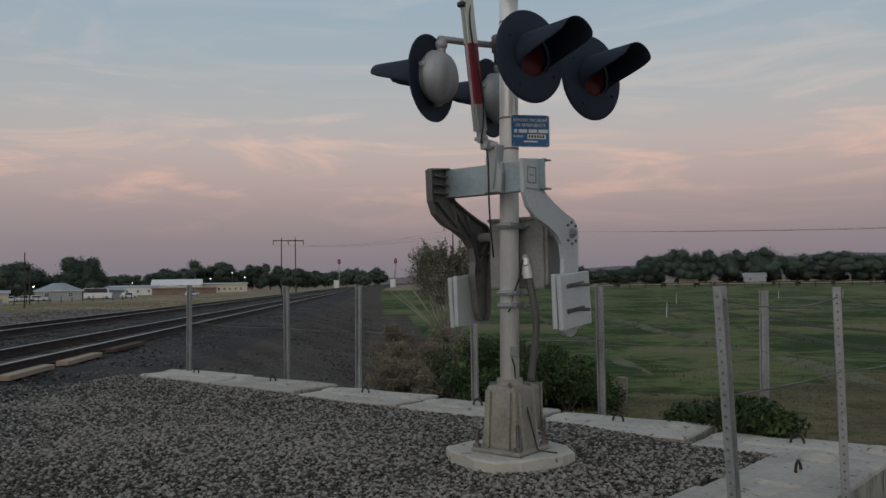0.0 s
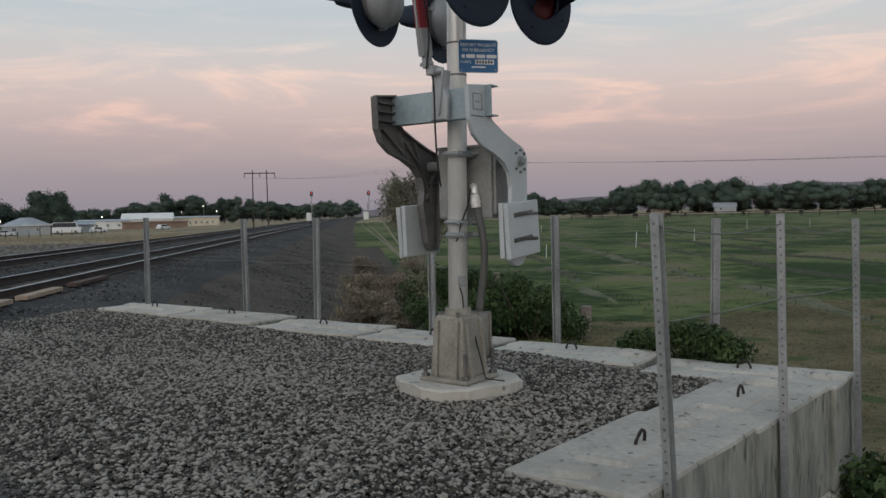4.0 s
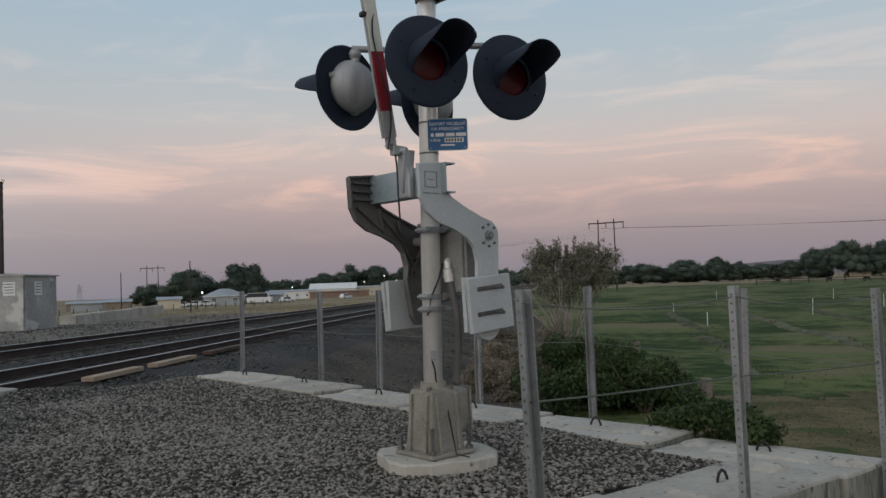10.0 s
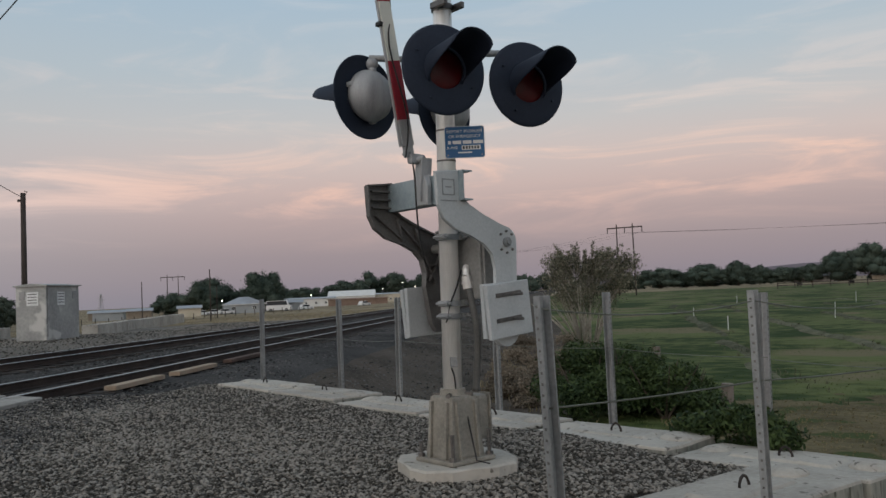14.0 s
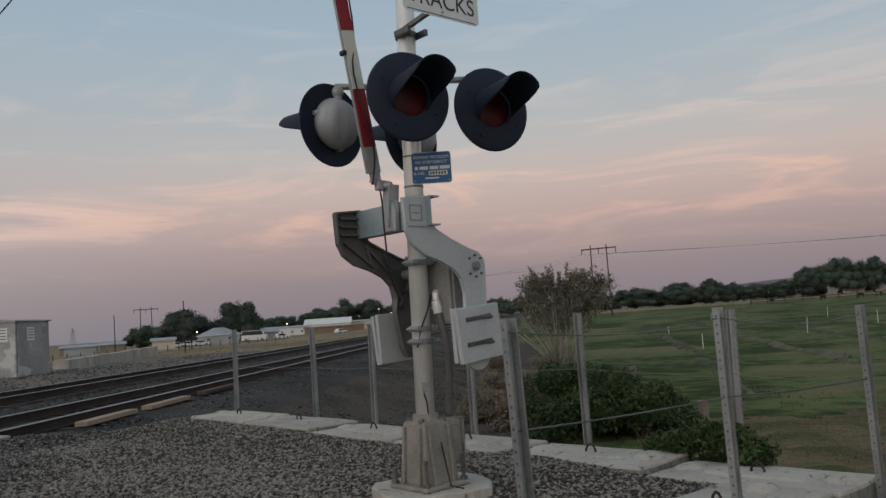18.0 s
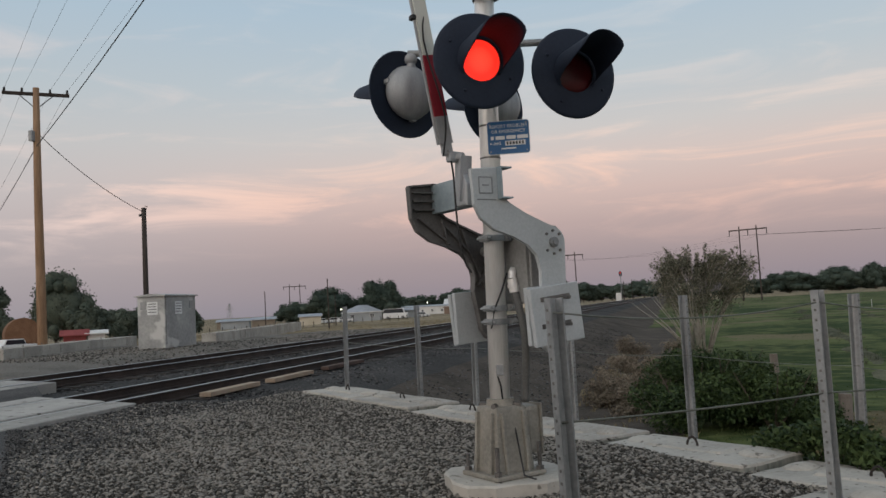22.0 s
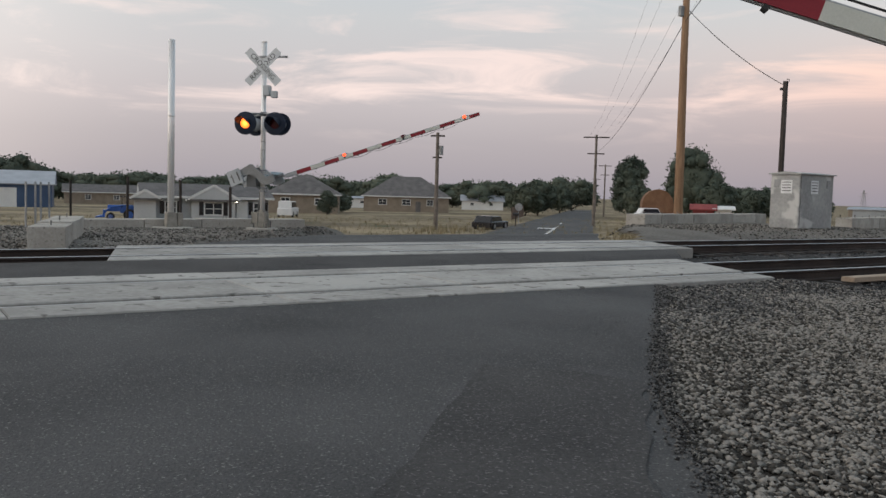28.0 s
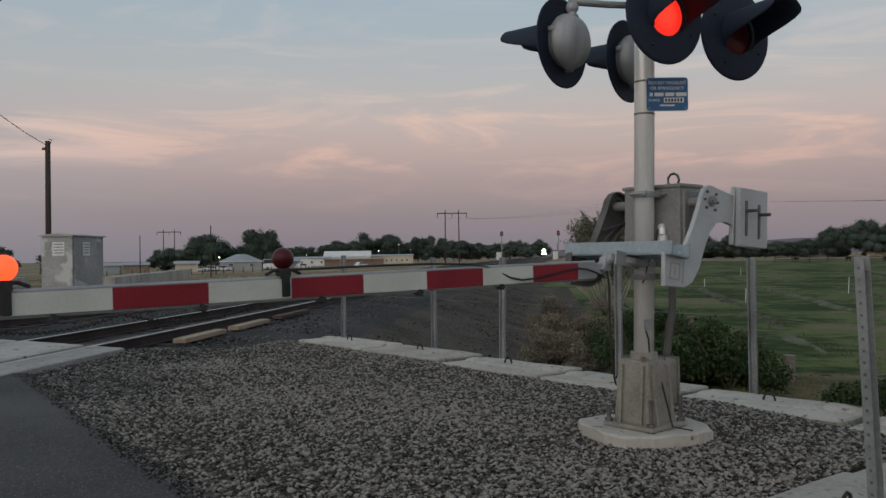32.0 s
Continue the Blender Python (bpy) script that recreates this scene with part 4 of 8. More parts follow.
    box(bm, (0.0, 0.09, 1.13), (0.18, 0.08, 0.05), bevel=0.008)
    rod(bm, (-0.40, 0.2, 1.54), (0.40, 0.2, 1.54), 0.035, n=14)
    part("mechanism_case", bm, M["casegrey"], s, "grey steel gate mechanism case")
    bm = bm_new()
    tube(bm, [(0.12 + 0.045 * math.cos(k * 0.7), 0.2, 1.70 + 0.045 * math.sin(k * 0.7)) for k in range(10)], 0.009, 6)
    part("lifting_eye", bm, M["bolt"], s)
    bm = bm_new()
    tube(bm, glide([(0.112, 0.085, 1.26), (0.128, 0.10, 1.15), (0.150, 0.12, 0.98), (0.142, 0.13, 0.82), (0.11, 0.14, 0.66), (0.08, 0.15, 0.50)]), 0.026, 12)
    part("conduit_hose", bm, M["hose"], s, "flexible grey-black conduit hose", True)
    bm = bm_new()
    rod(bm, (0.113, 0.086, 1.23), (0.106, 0.078, 1.32), 0.034, n=14)
    rod(bm, (0.110, 0.082, 1.26), (0.109, 0.081, 1.28), 0.040, n=8)
    tube(bm, [(0.106, 0.078, 1.32), (0.10, 0.085, 1.36), (0.08, 0.11, 1.38)], 0.026, 10)
    part("conduit_fitting", bm, M["pole"], s, "bright metal conduit elbow fitting")
    bm = bm_new()
    tube(bm, [(0.10, 0.04, 1.36), (0.12, -0.02, 1.25), (0.09, -0.07, 1.12), (0.07, -0.08, 1.02), (0.05, -0.075, 1.0)], 0.006, 6)
    tube(bm, [(0.05, -0.045, 0.68), (0.065, -0.035, 0.62), (0.06, -0.02, 0.50), (0.12, 0.02, 0.35), (0.22, 0.0, 0.05), (0.40, -0.05, 0.06)], 0.006, 6)
    part("bond_wire", bm, M["rubber"], s)
    bm = bm_new()
    box(bm, (0.058, -0.03, 0.72), (0.025, 0.05, 0.07), (0, 0, -25), 0.004)
    part("tag_plate", bm, M["galv"], s)
    # crossarms and lights
    rise = 0.0 if near else 0.2     # the far mast's lights are set higher to fit the camera's view
    for sx, yaw, pts in ((1, -14.0 if near else 0, ((0.444, -0.322, 2.675), (0.511, 0.392, 2.655))), (-1, 180 + 8 if near else 180, ((-0.345, -0.435, 2.63), (-0.40, 0.36, 2.63)))):
        bm = bm_new()
        xm = 0.5 * (pts[0][0] + pts[1][0]) - 0.11 * sx
        tube(bm, [(pts[0][0] - 0.10 * sx, pts[0][1], 2.895 + rise), (xm * 0.55, pts[0][1] * 0.35, 2.905 + rise), (0.05 * sx, 0, 2.905 + rise), (xm * 0.55, pts[1][1] * 0.35, 2.905 + rise), (pts[1][0] - 0.10 * sx, pts[1][1], 2.895 + rise)], 0.024, 10)
        rod(bm, (0, 0, 2.85 + rise), (0, 0, 2.96 + rise), 0.085, n=20)
        part("crossarm", bm, M["galv"], s, "", True)
        for k, (x, y, z) in enumerate(pts):
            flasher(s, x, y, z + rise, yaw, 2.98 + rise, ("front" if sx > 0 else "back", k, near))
    return s


def near_signs(s):
    # emergency notice
    t = new("notice_sign")
    t.parent = s
    t.matrix_local = NEAR_SIGNAL.inverted() @ look((0.170, -0.058, 2.268), (0.170 - 0.13, -0.058 + 0.99, 2.268))
    tagged(t, "small blue emergency notice with white lettering")
    def plate(w, h, r):
        o = []
        for cx, cy, a in ((w / 2 - r, h / 2 - r, 0), (-w / 2 + r, h / 2 - r, 90), (-w / 2 + r, -h / 2 + r, 180), (w / 2 - r, -h / 2 + r, 270)):
            o += arc(cx, cy, r, a, a + 90, 5)
        return o
    bm = bm_new()
    slab(bm, plate(0.285, 0.228, 0.02), 0.004)
    part("sign_border", bm, M["signwhite"], t)
    bm = bm_new()
    slab(bm, plate(0.277, 0.220, 0.017), 0.003, pose(0, 0, 0.0025))
    part("sign_plate", bm, M["blue"], t)
    for y, txt in ((0.075, "REPORT PROBLEM"), (0.040, "OR EMERGENCY")):
        lettering("lettering", txt, 0.031, M["signwhite"], t, pose(0, y, 0.0065), 0.0004)
    lettering("lettering", "X-ING", 0.028, M["signwhite"], t, pose(-0.090, -0.040, 0.0065), 0.0004)
    # unreadable figures as plain bars
    for x, y, w, h, k in ((-0.108, -0.001, 0.020, 0.024, "signwhite"), (-0.055, -0.001, 0.062, 0.024, "signwhite"), (0.018, -0.001, 0.062, 0.024, "signwhite"), (0.095, -0.001, 0.072, 0.024, "signwhite"), (0.045, -0.040, 0.135, 0.032, "signwhite"), (0.0, -0.075, 0.10, 0.010, "signwhite")):
        bm = bm_new()
        box(bm, (x, y, 0.0066), (w, h, 0.0012))
        part("text_bar", bm, M[k], t)
    for i in range(6):
        bm = bm_new()
        box(bm, (-0.008 + i * 0.0205, -0.040, 0.0076), (0.013, 0.020, 0.0008))
        part("text_bar", bm, M["ink"], t)
    for x in (-0.122, 0.122):
        for y in (-0.093, 0.093):
            bm = bm_new()
            rod(bm, (x, y, 0.004), (x, y, 0.008), 0.006, n=8)
            part("rivet", bm, M["galv"], t)
    # sign that counts the tracks
    t = new("tracks_sign")
    t.parent = s
    t.matrix_local = pose(0.57, -0.10, 3.435, 90, 0, 90)
    tagged(t, "white sign lettered TRACKS in black")
    bm = bm_new()
    slab(bm, plate(0.686, 0.457, 0.035), 0.004)
    part("sign_plate", bm, M["signwhite"], t)
    for y in (0.215, -0.215):
        bm = bm_new()
        box(bm, (0, y, 0.0046), (0.62, 0.006, 0.0012))
        part("border_line", bm, M["ink"], t)
    lettering("lettering", "TRACKS", 0.165, M["ink"], t, pose(0, -0.115, 0.0056), 0.0006)
    bm = bm_new()
    rod(bm, (0, -0.19, 0.003), (0, -0.19, 0.009), 0.010, n=8)
    part("rivet", bm, M["galv"], t)
    bm = bm_new()
    box(bm, (0.33, -0.03, 3.325), (0.48, 0.03, 0.035), (0, -8, 0), 0.004)
    rod(bm, (0.03, 0.03, 3.245), (0.03, 0.03, 3.285), 0.08, n=20)
    box(bm, (0.10, -0.06, 3.265), (0.16, 0.03, 0.045), bevel=0.005)
    box(bm, (0.10, 0.10, 3.265), (0.16, 0.03, 0.045), bevel=0.005)
    part("sign_bracket", bm, M["bolt"], s, "dark clamp and arm of the sign")


def far_signs(s):
    for k, ang, txt in ((0, 45, "RAILROAD"), (1, -45, "CROSSING")):
        t = new("crossbuck_blade")
        t.parent = s
        t.matrix_local = pose(-0.09 - 0.006 * k, 0, 4.35, 90, 0, -90) @ pose(0, 0, 0, 0, 0, ang)
        tagged(t, "white crossbuck blade lettered " + txt)
        bm = bm_new()
        box(bm, (0, 0, 0), (1.22, 0.23, 0.006), bevel=0.001)
        part("blade_plate", bm, M["signwhite"], t)
        lettering("lettering", txt, 0.19, M["ink"], t, pose(0, 0, 0.0045), 0.0008)
    bm = bm_new()
    box(bm, (-0.05, -0.28, 4.62), (0.06, 0.78, 0.05), bevel=0.006)
    part("sign_bracket", bm, M["galv"], s)
    bm = bm_new()
    box(bm, (-0.1, -0.13, 3.72), (0.2, 0.18, 0.28), bevel=0.02)
    box(bm, (-0.1, -0.33, 3.62), (0.16, 0.16, 0.18), bevel=0.02)
    part("bell", bm, M["paint"], s, "grey warning bell box")


PLATE = [(-0.615, 0.46), (-0.405, 0.48), (-0.395, 0.30), (-0.33, 0.245), (-0.20, 0.185), (-0.05, 0.125)] + arc(0.0, 0.0, 0.105, 70, 0, 5) + [(0.095, -0.10), (0.085, -0.28), (0.07, -0.56), (0.04, -0.62), (-0.03, -0.62), (-0.07, -0.56), (-0.12, -0.28), (-0.105, -0.18), (-0.13, -0.08), (-0.20, -0.01), (-0.32, 0.04), (-0.46, 0.08), (-0.56, 0.15), (-0.605, 0.24)]
UPRIGHT = 81.0


def glide(pts):
    """A smooth line through the points."""
    p = [Vector(q) for q in pts]
    p = [p[0]] + p + [p[-1]]
    out = []
    for a, b, c, d in zip(p, p[1:], p[2:], p[3:]):
        for i in range(4):
            f = i / 4
            out.append(0.5 * (2 * b + (c - a) * f + (2 * a - 5 * b + 4 * c - d) * f * f + (3 * b - a - 3 * c + d) * f ** 3))
    return out + [p[-1]]


def build_gate(frame_m, arm_len, lamp_spots, near):
    """Built with the arm raised; x runs along the pivot."""
    home = frame_m @ pose(0, 0.2, PIVOT_Z[near])
    g = thing("crossing_gate", home, "red and white striped gate arm with counterweights on its pivot", "gate", "crossing gates")
    yz = Matrix(((0, 0, 1, 0), (1, 0, 0, 0), (0, 1, 0, 0), (0, 0, 0, 1)))
    for x, mat, lab in ((0.375, "paint", "smooth light grey side plate"), (-0.405, "casting" if near else "casegrey", "dark ribbed side plate" if near else "grey ribbed side plate")):
        bm = bm_new()
        slab(bm, PLATE, 0.03, Matrix.Translation((x, 0, 0)) @ yz, 0.006)
        pl = part("side_plate", bm, M[mat], g, lab)
        if x < 0:
            pairs = [((-0.58, 0.42), (-0.42, 0.42)), ((-0.58, 0.36), (-0.42, 0.36)), ((-0.58, 0.30), (-0.40, 0.30)), ((-0.55, 0.24), (-0.30, 0.06)), ((-0.36, 0.23), (-0.32, 0.06)), ((-0.36, 0.21), (-0.14, 0.0)), ((-0.20, 0.16), (-0.14, 0.0)), ((-0.14, 0.0), (-0.02, -0.26)), ((0.06, -0.02), (-0.08, -0.24)), ((-0.09, -0.12), (0.08, -0.12))]
            for p, q in pairs + list(zip(PLATE, PLATE[1:] + PLATE[:1])):
                p, q = Vector((x + 0.045, *p)), Vector((x + 0.045, *q))
                bm = bm_new()
                box(bm, (p + q) / 2, (0.035, (q - p).length + 0.006, 0.012), (math.degrees(math.atan2(q.z - p.z, q.y - p.y)), 0, 0))
                part("rib", bm, M["casting" if near else "casegrey"], pl)
        if x > 0:
            bm = bm_new()
            rod(bm, (x + 0.03, 0, 0), (x + 0.05, 0, 0), 0.034, n=16)
            rod(bm, (x + 0.05, 0, 0), (x + 0.066, 0, 0), 0.022, n=6)
            part("pivot_cap", bm, M["galv"], pl)
            for a in (45, 90, 135, 225, 270, 315):
                bm = bm_new()
                rod(bm, (x + 0.03, 0.075 * math.cos(radians(a)), 0.075 * math.sin(radians(a))), (x + 0.042, 0.075 * math.cos(radians(a)), 0.075 * math.sin(radians(a))), 0.009, n=6)
                part("bolt", bm, M["bolt"], pl)
            bm = bm_new()
            for o in ((-0.56, 0.36, 0.008, 0.10), (-0.46, 0.36, 0.008, 0.10), (-0.51, 0.41, 0.10, 0.008), (-0.51, 0.31, 0.10, 0.008), (-0.51, 0.36, 0.05, 0.008), (-0.51, 0.27, 0.14, 0.006)):
                box(bm, (x + 0.031, o[0], o[1]), (0.005, o[2], o[3]))
            part("cast_mark", bm, M["galv"], pl)
    # channel across the plates
    bm = bm_new()
    box(bm, (0.02, -0.415, 0.375), (0.86, 0.010, 0.20))
    for z in (0.47, 0.28):
        box(bm, (0.02, -0.375, z), (0.86, 0.085, 0.010))
    for x in (-0.33, 0.33):
        for z in (0.33, 0.42):
            rod(bm, (x, -0.425, z), (x, -0.405, z), 0.014, n=6)
    part("cross_channel", bm, M["bluesteel"], g, "bluish zinc-plated steel channel")
    # adapter that carries the arm
    bm = bm_new()
    slab(bm, [(0.0, 0.27), (0.135, 0.27), (0.14, 0.41), (0.105, 0.49), (0.095, 0.60), (0.07, 0.63), (0.03, 0.62), (0.02, 0.50)], 0.05, Matrix.Translation((0.0, -0.425, 0)) @ pose(0, 0, 0, 90, 0, 0), 0.01)
    box(bm, (0.10, -0.448, 0.45), (0.012, 0.09, 0.30), (0, 8, 0), 0.003)
    rod(bm, (0.005, -0.505, 0.595), (0.105, -0.455, 0.595), 0.026, n=12)
    box(bm, (0.045, -0.495, 0.60), (0.055, 0.09, 0.07), (0, 0, 0), 0.012)
    box(bm, (0.03, -0.535, 0.665), (0.034, 0.075, 0.11), (9, 0, 0), 0.008)
    rod(bm, (-0.02, -0.535, 0.64), (0.075, -0.535, 0.64), 0.014, n=8)
    part("arm_adapter", bm, M["alu"], g, "grey cast arm adapter")
    # the arm, in striped sheeting lengths
    base, dirv = Vector((0.03, -0.537, 0.63)), Vector((0, -math.cos(radians(UPRIGHT)), math.sin(radians(UPRIGHT))))
    side = Vector((0, math.sin(radians(UPRIGHT)), math.cos(radians(UPRIGHT))))
    cuts = [0.06, 0.24 if near else 0.36]
    while cuts[-1] < arm_len:
        cuts.append(min(arm_len, cuts[-1] + 0.406))
    for i, (a, b) in enumerate(zip(cuts, cuts[1:])):
        bm = bm_new()
        vs = []
        for s in (a, b):
            h = 0.050 - 0.014 * s / arm_len
            w = 0.022 - 0.006 * s / arm_len
            for u, v in ((-w, -h), (w, -h), (w, h), (-w, h)):
                vs.append(bm.verts.new(base + dirv * s + Vector((u, 0, 0)) + side * v))
        for k in range(4):
            bm.faces.new((vs[k], vs[(k + 1) % 4], vs[4 + (k + 1) % 4], vs[4 + k]))
        bm.faces.new(vs[:4][::-1])
        bm.faces.new(vs[4:])
        bmesh.ops.recalc_face_normals(bm, faces=bm.faces)
        part("arm_stripe", bm, M["alu"] if i == 0 else M["armred"] if i % 2 else M["armwhite"], g, "" if i else "bare grey root of the arm")
        for v in (-1, 1):
            bm = bm_new()
            h0, h1 = 0.050 - 0.014 * a / arm_len, 0.050 - 0.014 * b / arm_len
            rod(bm, base + dirv * a + side * (v * (h0 + 0.004)), base + dirv * b + side * (v * (h1 + 0.004)), 0.010, n=8)
            part("arm_edge", bm, M["alu"], g)
    # lamps and their cable along the arm
    for k, sp in enumerate(lamp_spots):
        l = new("gate_lamp")
        l.parent = g
        h = 0.060 - 0.018 * sp / arm_len
        mm = Matrix.Translation(base + dirv * sp + side * h) @ Matrix(((-1, 0, 0, 0), (0, dirv.y, side.y, 0), (0, dirv.z, side.z, 0), (0, 0, 0, 1)))
        l.matrix_local = mm
        tagged(l, "small red gate arm lamp on a black bracket")
        bm = bm_new()
        box(bm, (0, 0, 0.02), (0.06, 0.05, 0.04), bevel=0.006)
        box(bm, (0, 0, -0.04), (0.062, 0.04, 0.10), bevel=0.006)
        tube(bm, [(0, -0.09, 0.012), (0, -0.05, 0.03), (0, 0.05, 0.03), (0, 0.09, 0.012)], 0.008, 6)
        part("lamp_bracket", bm, M["rubber"], l)
        bm = bm_new()
        bmesh.ops.create_uvsphere(bm, u_segments=20, v_segments=12, radius=0.05)
        # flash imitated by turning the globe; its two halves are squared to the camera
        for f in bm.faces:
            f.material_index = 0 if f.calc_center_median().x > 0 else 1
        head = part("lamp_globe", bm, [M["lensoff"], M["amber"]], l, "red lamp globe with a dark and a lit side", True)
        head.matrix_local = pose(0, 0, 0.085, 0, 0, (152, 170, 175)[k] if near else 12)
        LAMPS.append((head, ("gate", k, near)))
    pts = [base + dirv * -0.02 + side * -0.05 + Vector((0.03, 0, 0)), base + dirv * 0.25 + side * 0.02 + Vector((0.035, 0, 0)), base + dirv * 0.75 + side * -0.03 + Vector((0.03, 0, 0)), base + dirv * 1.15 + side * 0.075 + Vector((0.0, 0, 0)), base + dirv * lamp_spots[0] + side * 0.085]
    bm = bm_new()
    tube(bm, glide(pts), 0.006, 6)
    part("arm_cable", bm, M["rubber"], g, "black cable running up the arm to its lamp", True)
    s = lamp_spots[0] + 0.15
    while s < arm_len - 0.8:
        coil = []
        turns = 26
        for k in range(turns * 6 + 1):
            f = k / (turns * 6)
            c = base + dirv * (s + 0.58 * f) - side * (0.068 + 0.045 * 4 * f * (1 - f))
            a = 2 * math.pi * k / 6
            coil.append(c + side * (0.0055 * math.cos(a)) + Vector((0.0055 * math.sin(a), 0, 0)))
        bm = bm_new()
        tube(bm, coil, 0.0036, 4)
        part("coiled_cable", bm, M["rubber"], g, "black coiled cable slung under the arm", True)
        s += 0.6
    for sp in np.arange(0.9, arm_len - 0.4, 0.6):
        bm = bm_new()
        box(bm, base + dirv * sp - side * 0.062, (0.05, 0.03, 0.03), (81, 0, 0), 0.004)
        part("cable_clip", bm, M["rubber"], g)
    # counterweights, bolted to the plates' lower ends
    for x in (0.42, -0.455):
        for k in (0, 1):
            xx = x + (0.022 if x > 0 else -0.022) * (k * 2 - 1) * 1.0
            bm = bm_new()
            vs = box(bm, (xx, -0.045, -0.465), (0.036, 0.40, 0.37), (2 + k * 3, 0, 0), 0.006)
            w = part("counterweight", bm, M["paint"], g, "flat grey counterweight plate")
            if k == 1:
                for z in (-0.36, -0.53):
                    bm = bm_new()
                    sx = 1 if x > 0 else -1
                    box(bm, (xx + sx * 0.020, -0.06, z), (0.006, 0.24, 0.030), (5, 0, 0))
                    rod(bm, (xx + sx * 0.0, -0.01, z), (xx + sx * 0.10, -0.01, z), 0.012, n=8)
                    part("weight_bolt", bm, M["bolt"], w, "dark slot and long bolt")
    bm = bm_new()
    lathe(bm, [(0.0, -0.02), (0.12, -0.02), (0.12, 0.02), (0.0, 0.02)], 24, pose(0.375, -0.02, -0.60, 0, 90, 0))
    part("end_weight", bm, M["paint"], g, "round grey end weight")
    GATES.append((g, frame_m, near))
    return g


def build_cable():
    """The arm's feed cable, which hangs from its root."""
    bm = bm_new()
    tube(bm, glide([(0, 0, 0), (0.01, 0.01, -0.12), (0.005, 0.02, -0.35), (0.0, 0.04, -0.55), (-0.02, 0.09, -0.70), (-0.06, 0.16, -0.76)]), 0.0065, 7)
    c = part("hanging_cable", bm, M["rubber"], None, "", True)
    tagged(c, "black cable hanging from the gate arm's root", "cable")
    CABLES.append(c)


def foundation(m, seed):
    bm = bm_new()
    o = []
    for k in range(16):
        a = radians(360 * k / 16)
        r = 0.47 / max(abs(math.cos(a)), abs(math.sin(a)), 0.82 * (abs(math.cos(a)) + abs(math.sin(a)))) * 0.98
        o.append((r * math.cos(a), r * math.sin(a)))
    slab(bm, o, 0.12, pose(0, 0, -0.09), 0.015)
    bmesh.ops.subdivide_edges(bm, edges=[e for e in bm.edges if e.calc_length() > 0.12], cuts=2)
    for v in bm.verts:
        v.co += 0.012 * noise.noise_vector(v.co * 6 + Vector((seed, 0, 0)))
    f = part("concrete_foundation", bm, M["concrete"], None)
    f.matrix_world = m
    tagged(f, "rough pale concrete foundation slab under a signal mast", "foundation", "signal foundations")


near_sig = build_mast(NEAR_SIGNAL, True)
near_signs(near_sig)
build_gate(NEAR_SIGNAL, 6.3, (2.3, 3.47, 5.9), True)
build_cable()
far_sig = build_mast(FAR_SIGNAL, False)
far_signs(far_sig)
build_gate(FAR_SIGNAL, 5.5, (1.75, 3.4, 5.1), False)
foundation(pose(0, 0.07, -0.005, 0, 0, -20), 1)
foundation(pose(-20.86, 3.2, -0.06, 0, 0, 10), 2)
foundation(pose(-21.74, 1.0, -0.10, 0, 0, 30), 3)


# ---- fence of perforated steel posts ----
def build_post(x, y, top, bottom, turn, lean=(0, 0)):
    """Leans about its top, which stands at x, y."""
    t = thing("fence_post", pose(x, y, top, lean[0], lean[1], turn) @ pose(0, 0, -top), "galvanised steel channel fence post with punched holes", "fence post", "steel fence posts")
    h = top - bottom
    bm = bm_new()
    prof = [(-0.038, -0.022), (-0.030, -0.022), (-0.026, 0.014), (-0.012, 0.018), (0.012, 0.018), (0.026, 0.014), (0.030, -0.022), (0.038, -0.022), (0.032, 0.020), (0.014, 0.025), (-0.014, 0.025), (-0.032, 0.020)]
    slab(bm, prof, h, pose(0, 0, bottom))
    part("channel", bm, M["galv"], t)
    bm = bm_new()
    z = top - 0.05
    while z > max(bottom, -0.2):
        box(bm, (0.0335, 0.0, z), (0.006, 0.012, 0.012))
        box(bm, (-0.0335, 0.0, z), (0.006, 0.012, 0.012))
        box(bm, (0.0, 0.024, z), (0.012, 0.006, 0.012))
        z -= 0.05
    tagged(part("perforation", bm, M["bolt"], t), kind="stuff")
    return t


BACK_POSTS = [(-3.594, 6.215, 1.228), (-2.112, 5.055, 1.182), (-1.16, 4.25, 1.175), (0.11, 3.19, 1.16), (1.247, 2.233, 1.145), (2.45, 1.24, 1.095)]
SIDE_POSTS = [(0.679, -2.066, 1.173), (1.857, -0.986, 1.146), (3.08, 0.188, 1.082)]
FENCE_TURN = math.degrees(math.atan2(-0.636, 0.772))


def wire(name, pts, r, sag, label):
    bm = bm_new()
    line = []
    for p, q in zip(pts, pts[1:]):
        p, q = Vector(p), Vector(q)
        for i in range(8):
            f = i / 8
            line.append(p.lerp(q, f) - Vector((0, 0, sag * 4 * f * (1 - f))))
    line.append(Vector(pts[-1]))
    tube(bm, line, r, 5)
    w = part(name, bm, M["wire"], None, "", True)
    return tagged(w, label, "wire", "fence wires")


for i, (x, y, z) in enumerate(BACK_POSTS):
    build_post(x, y, z, -1.3, FENCE_TURN, (random.uniform(-1, 1), random.uniform(-1, 1)))
for i, (x, y, z) in enumerate(SIDE_POSTS):
    build_post(x, y, z, -1.4, FENCE_TURN + 90 + (0, 8, 0)[i], ((-2.5, 0.5), (-0.6, 0.4), (-0.5, -0.4))[i])
wire("fence_wire", [(x, y - 0.02, z - 0.06) for x, y, z in SIDE_POSTS], 0.004, 0.05, "slack twisted wire along the steel fence posts")
wire("fence_wire", [(x, y - 0.02, z - 0.51) for x, y, z in SIDE_POSTS], 0.005, 0.01, "taut wire along the steel fence posts")
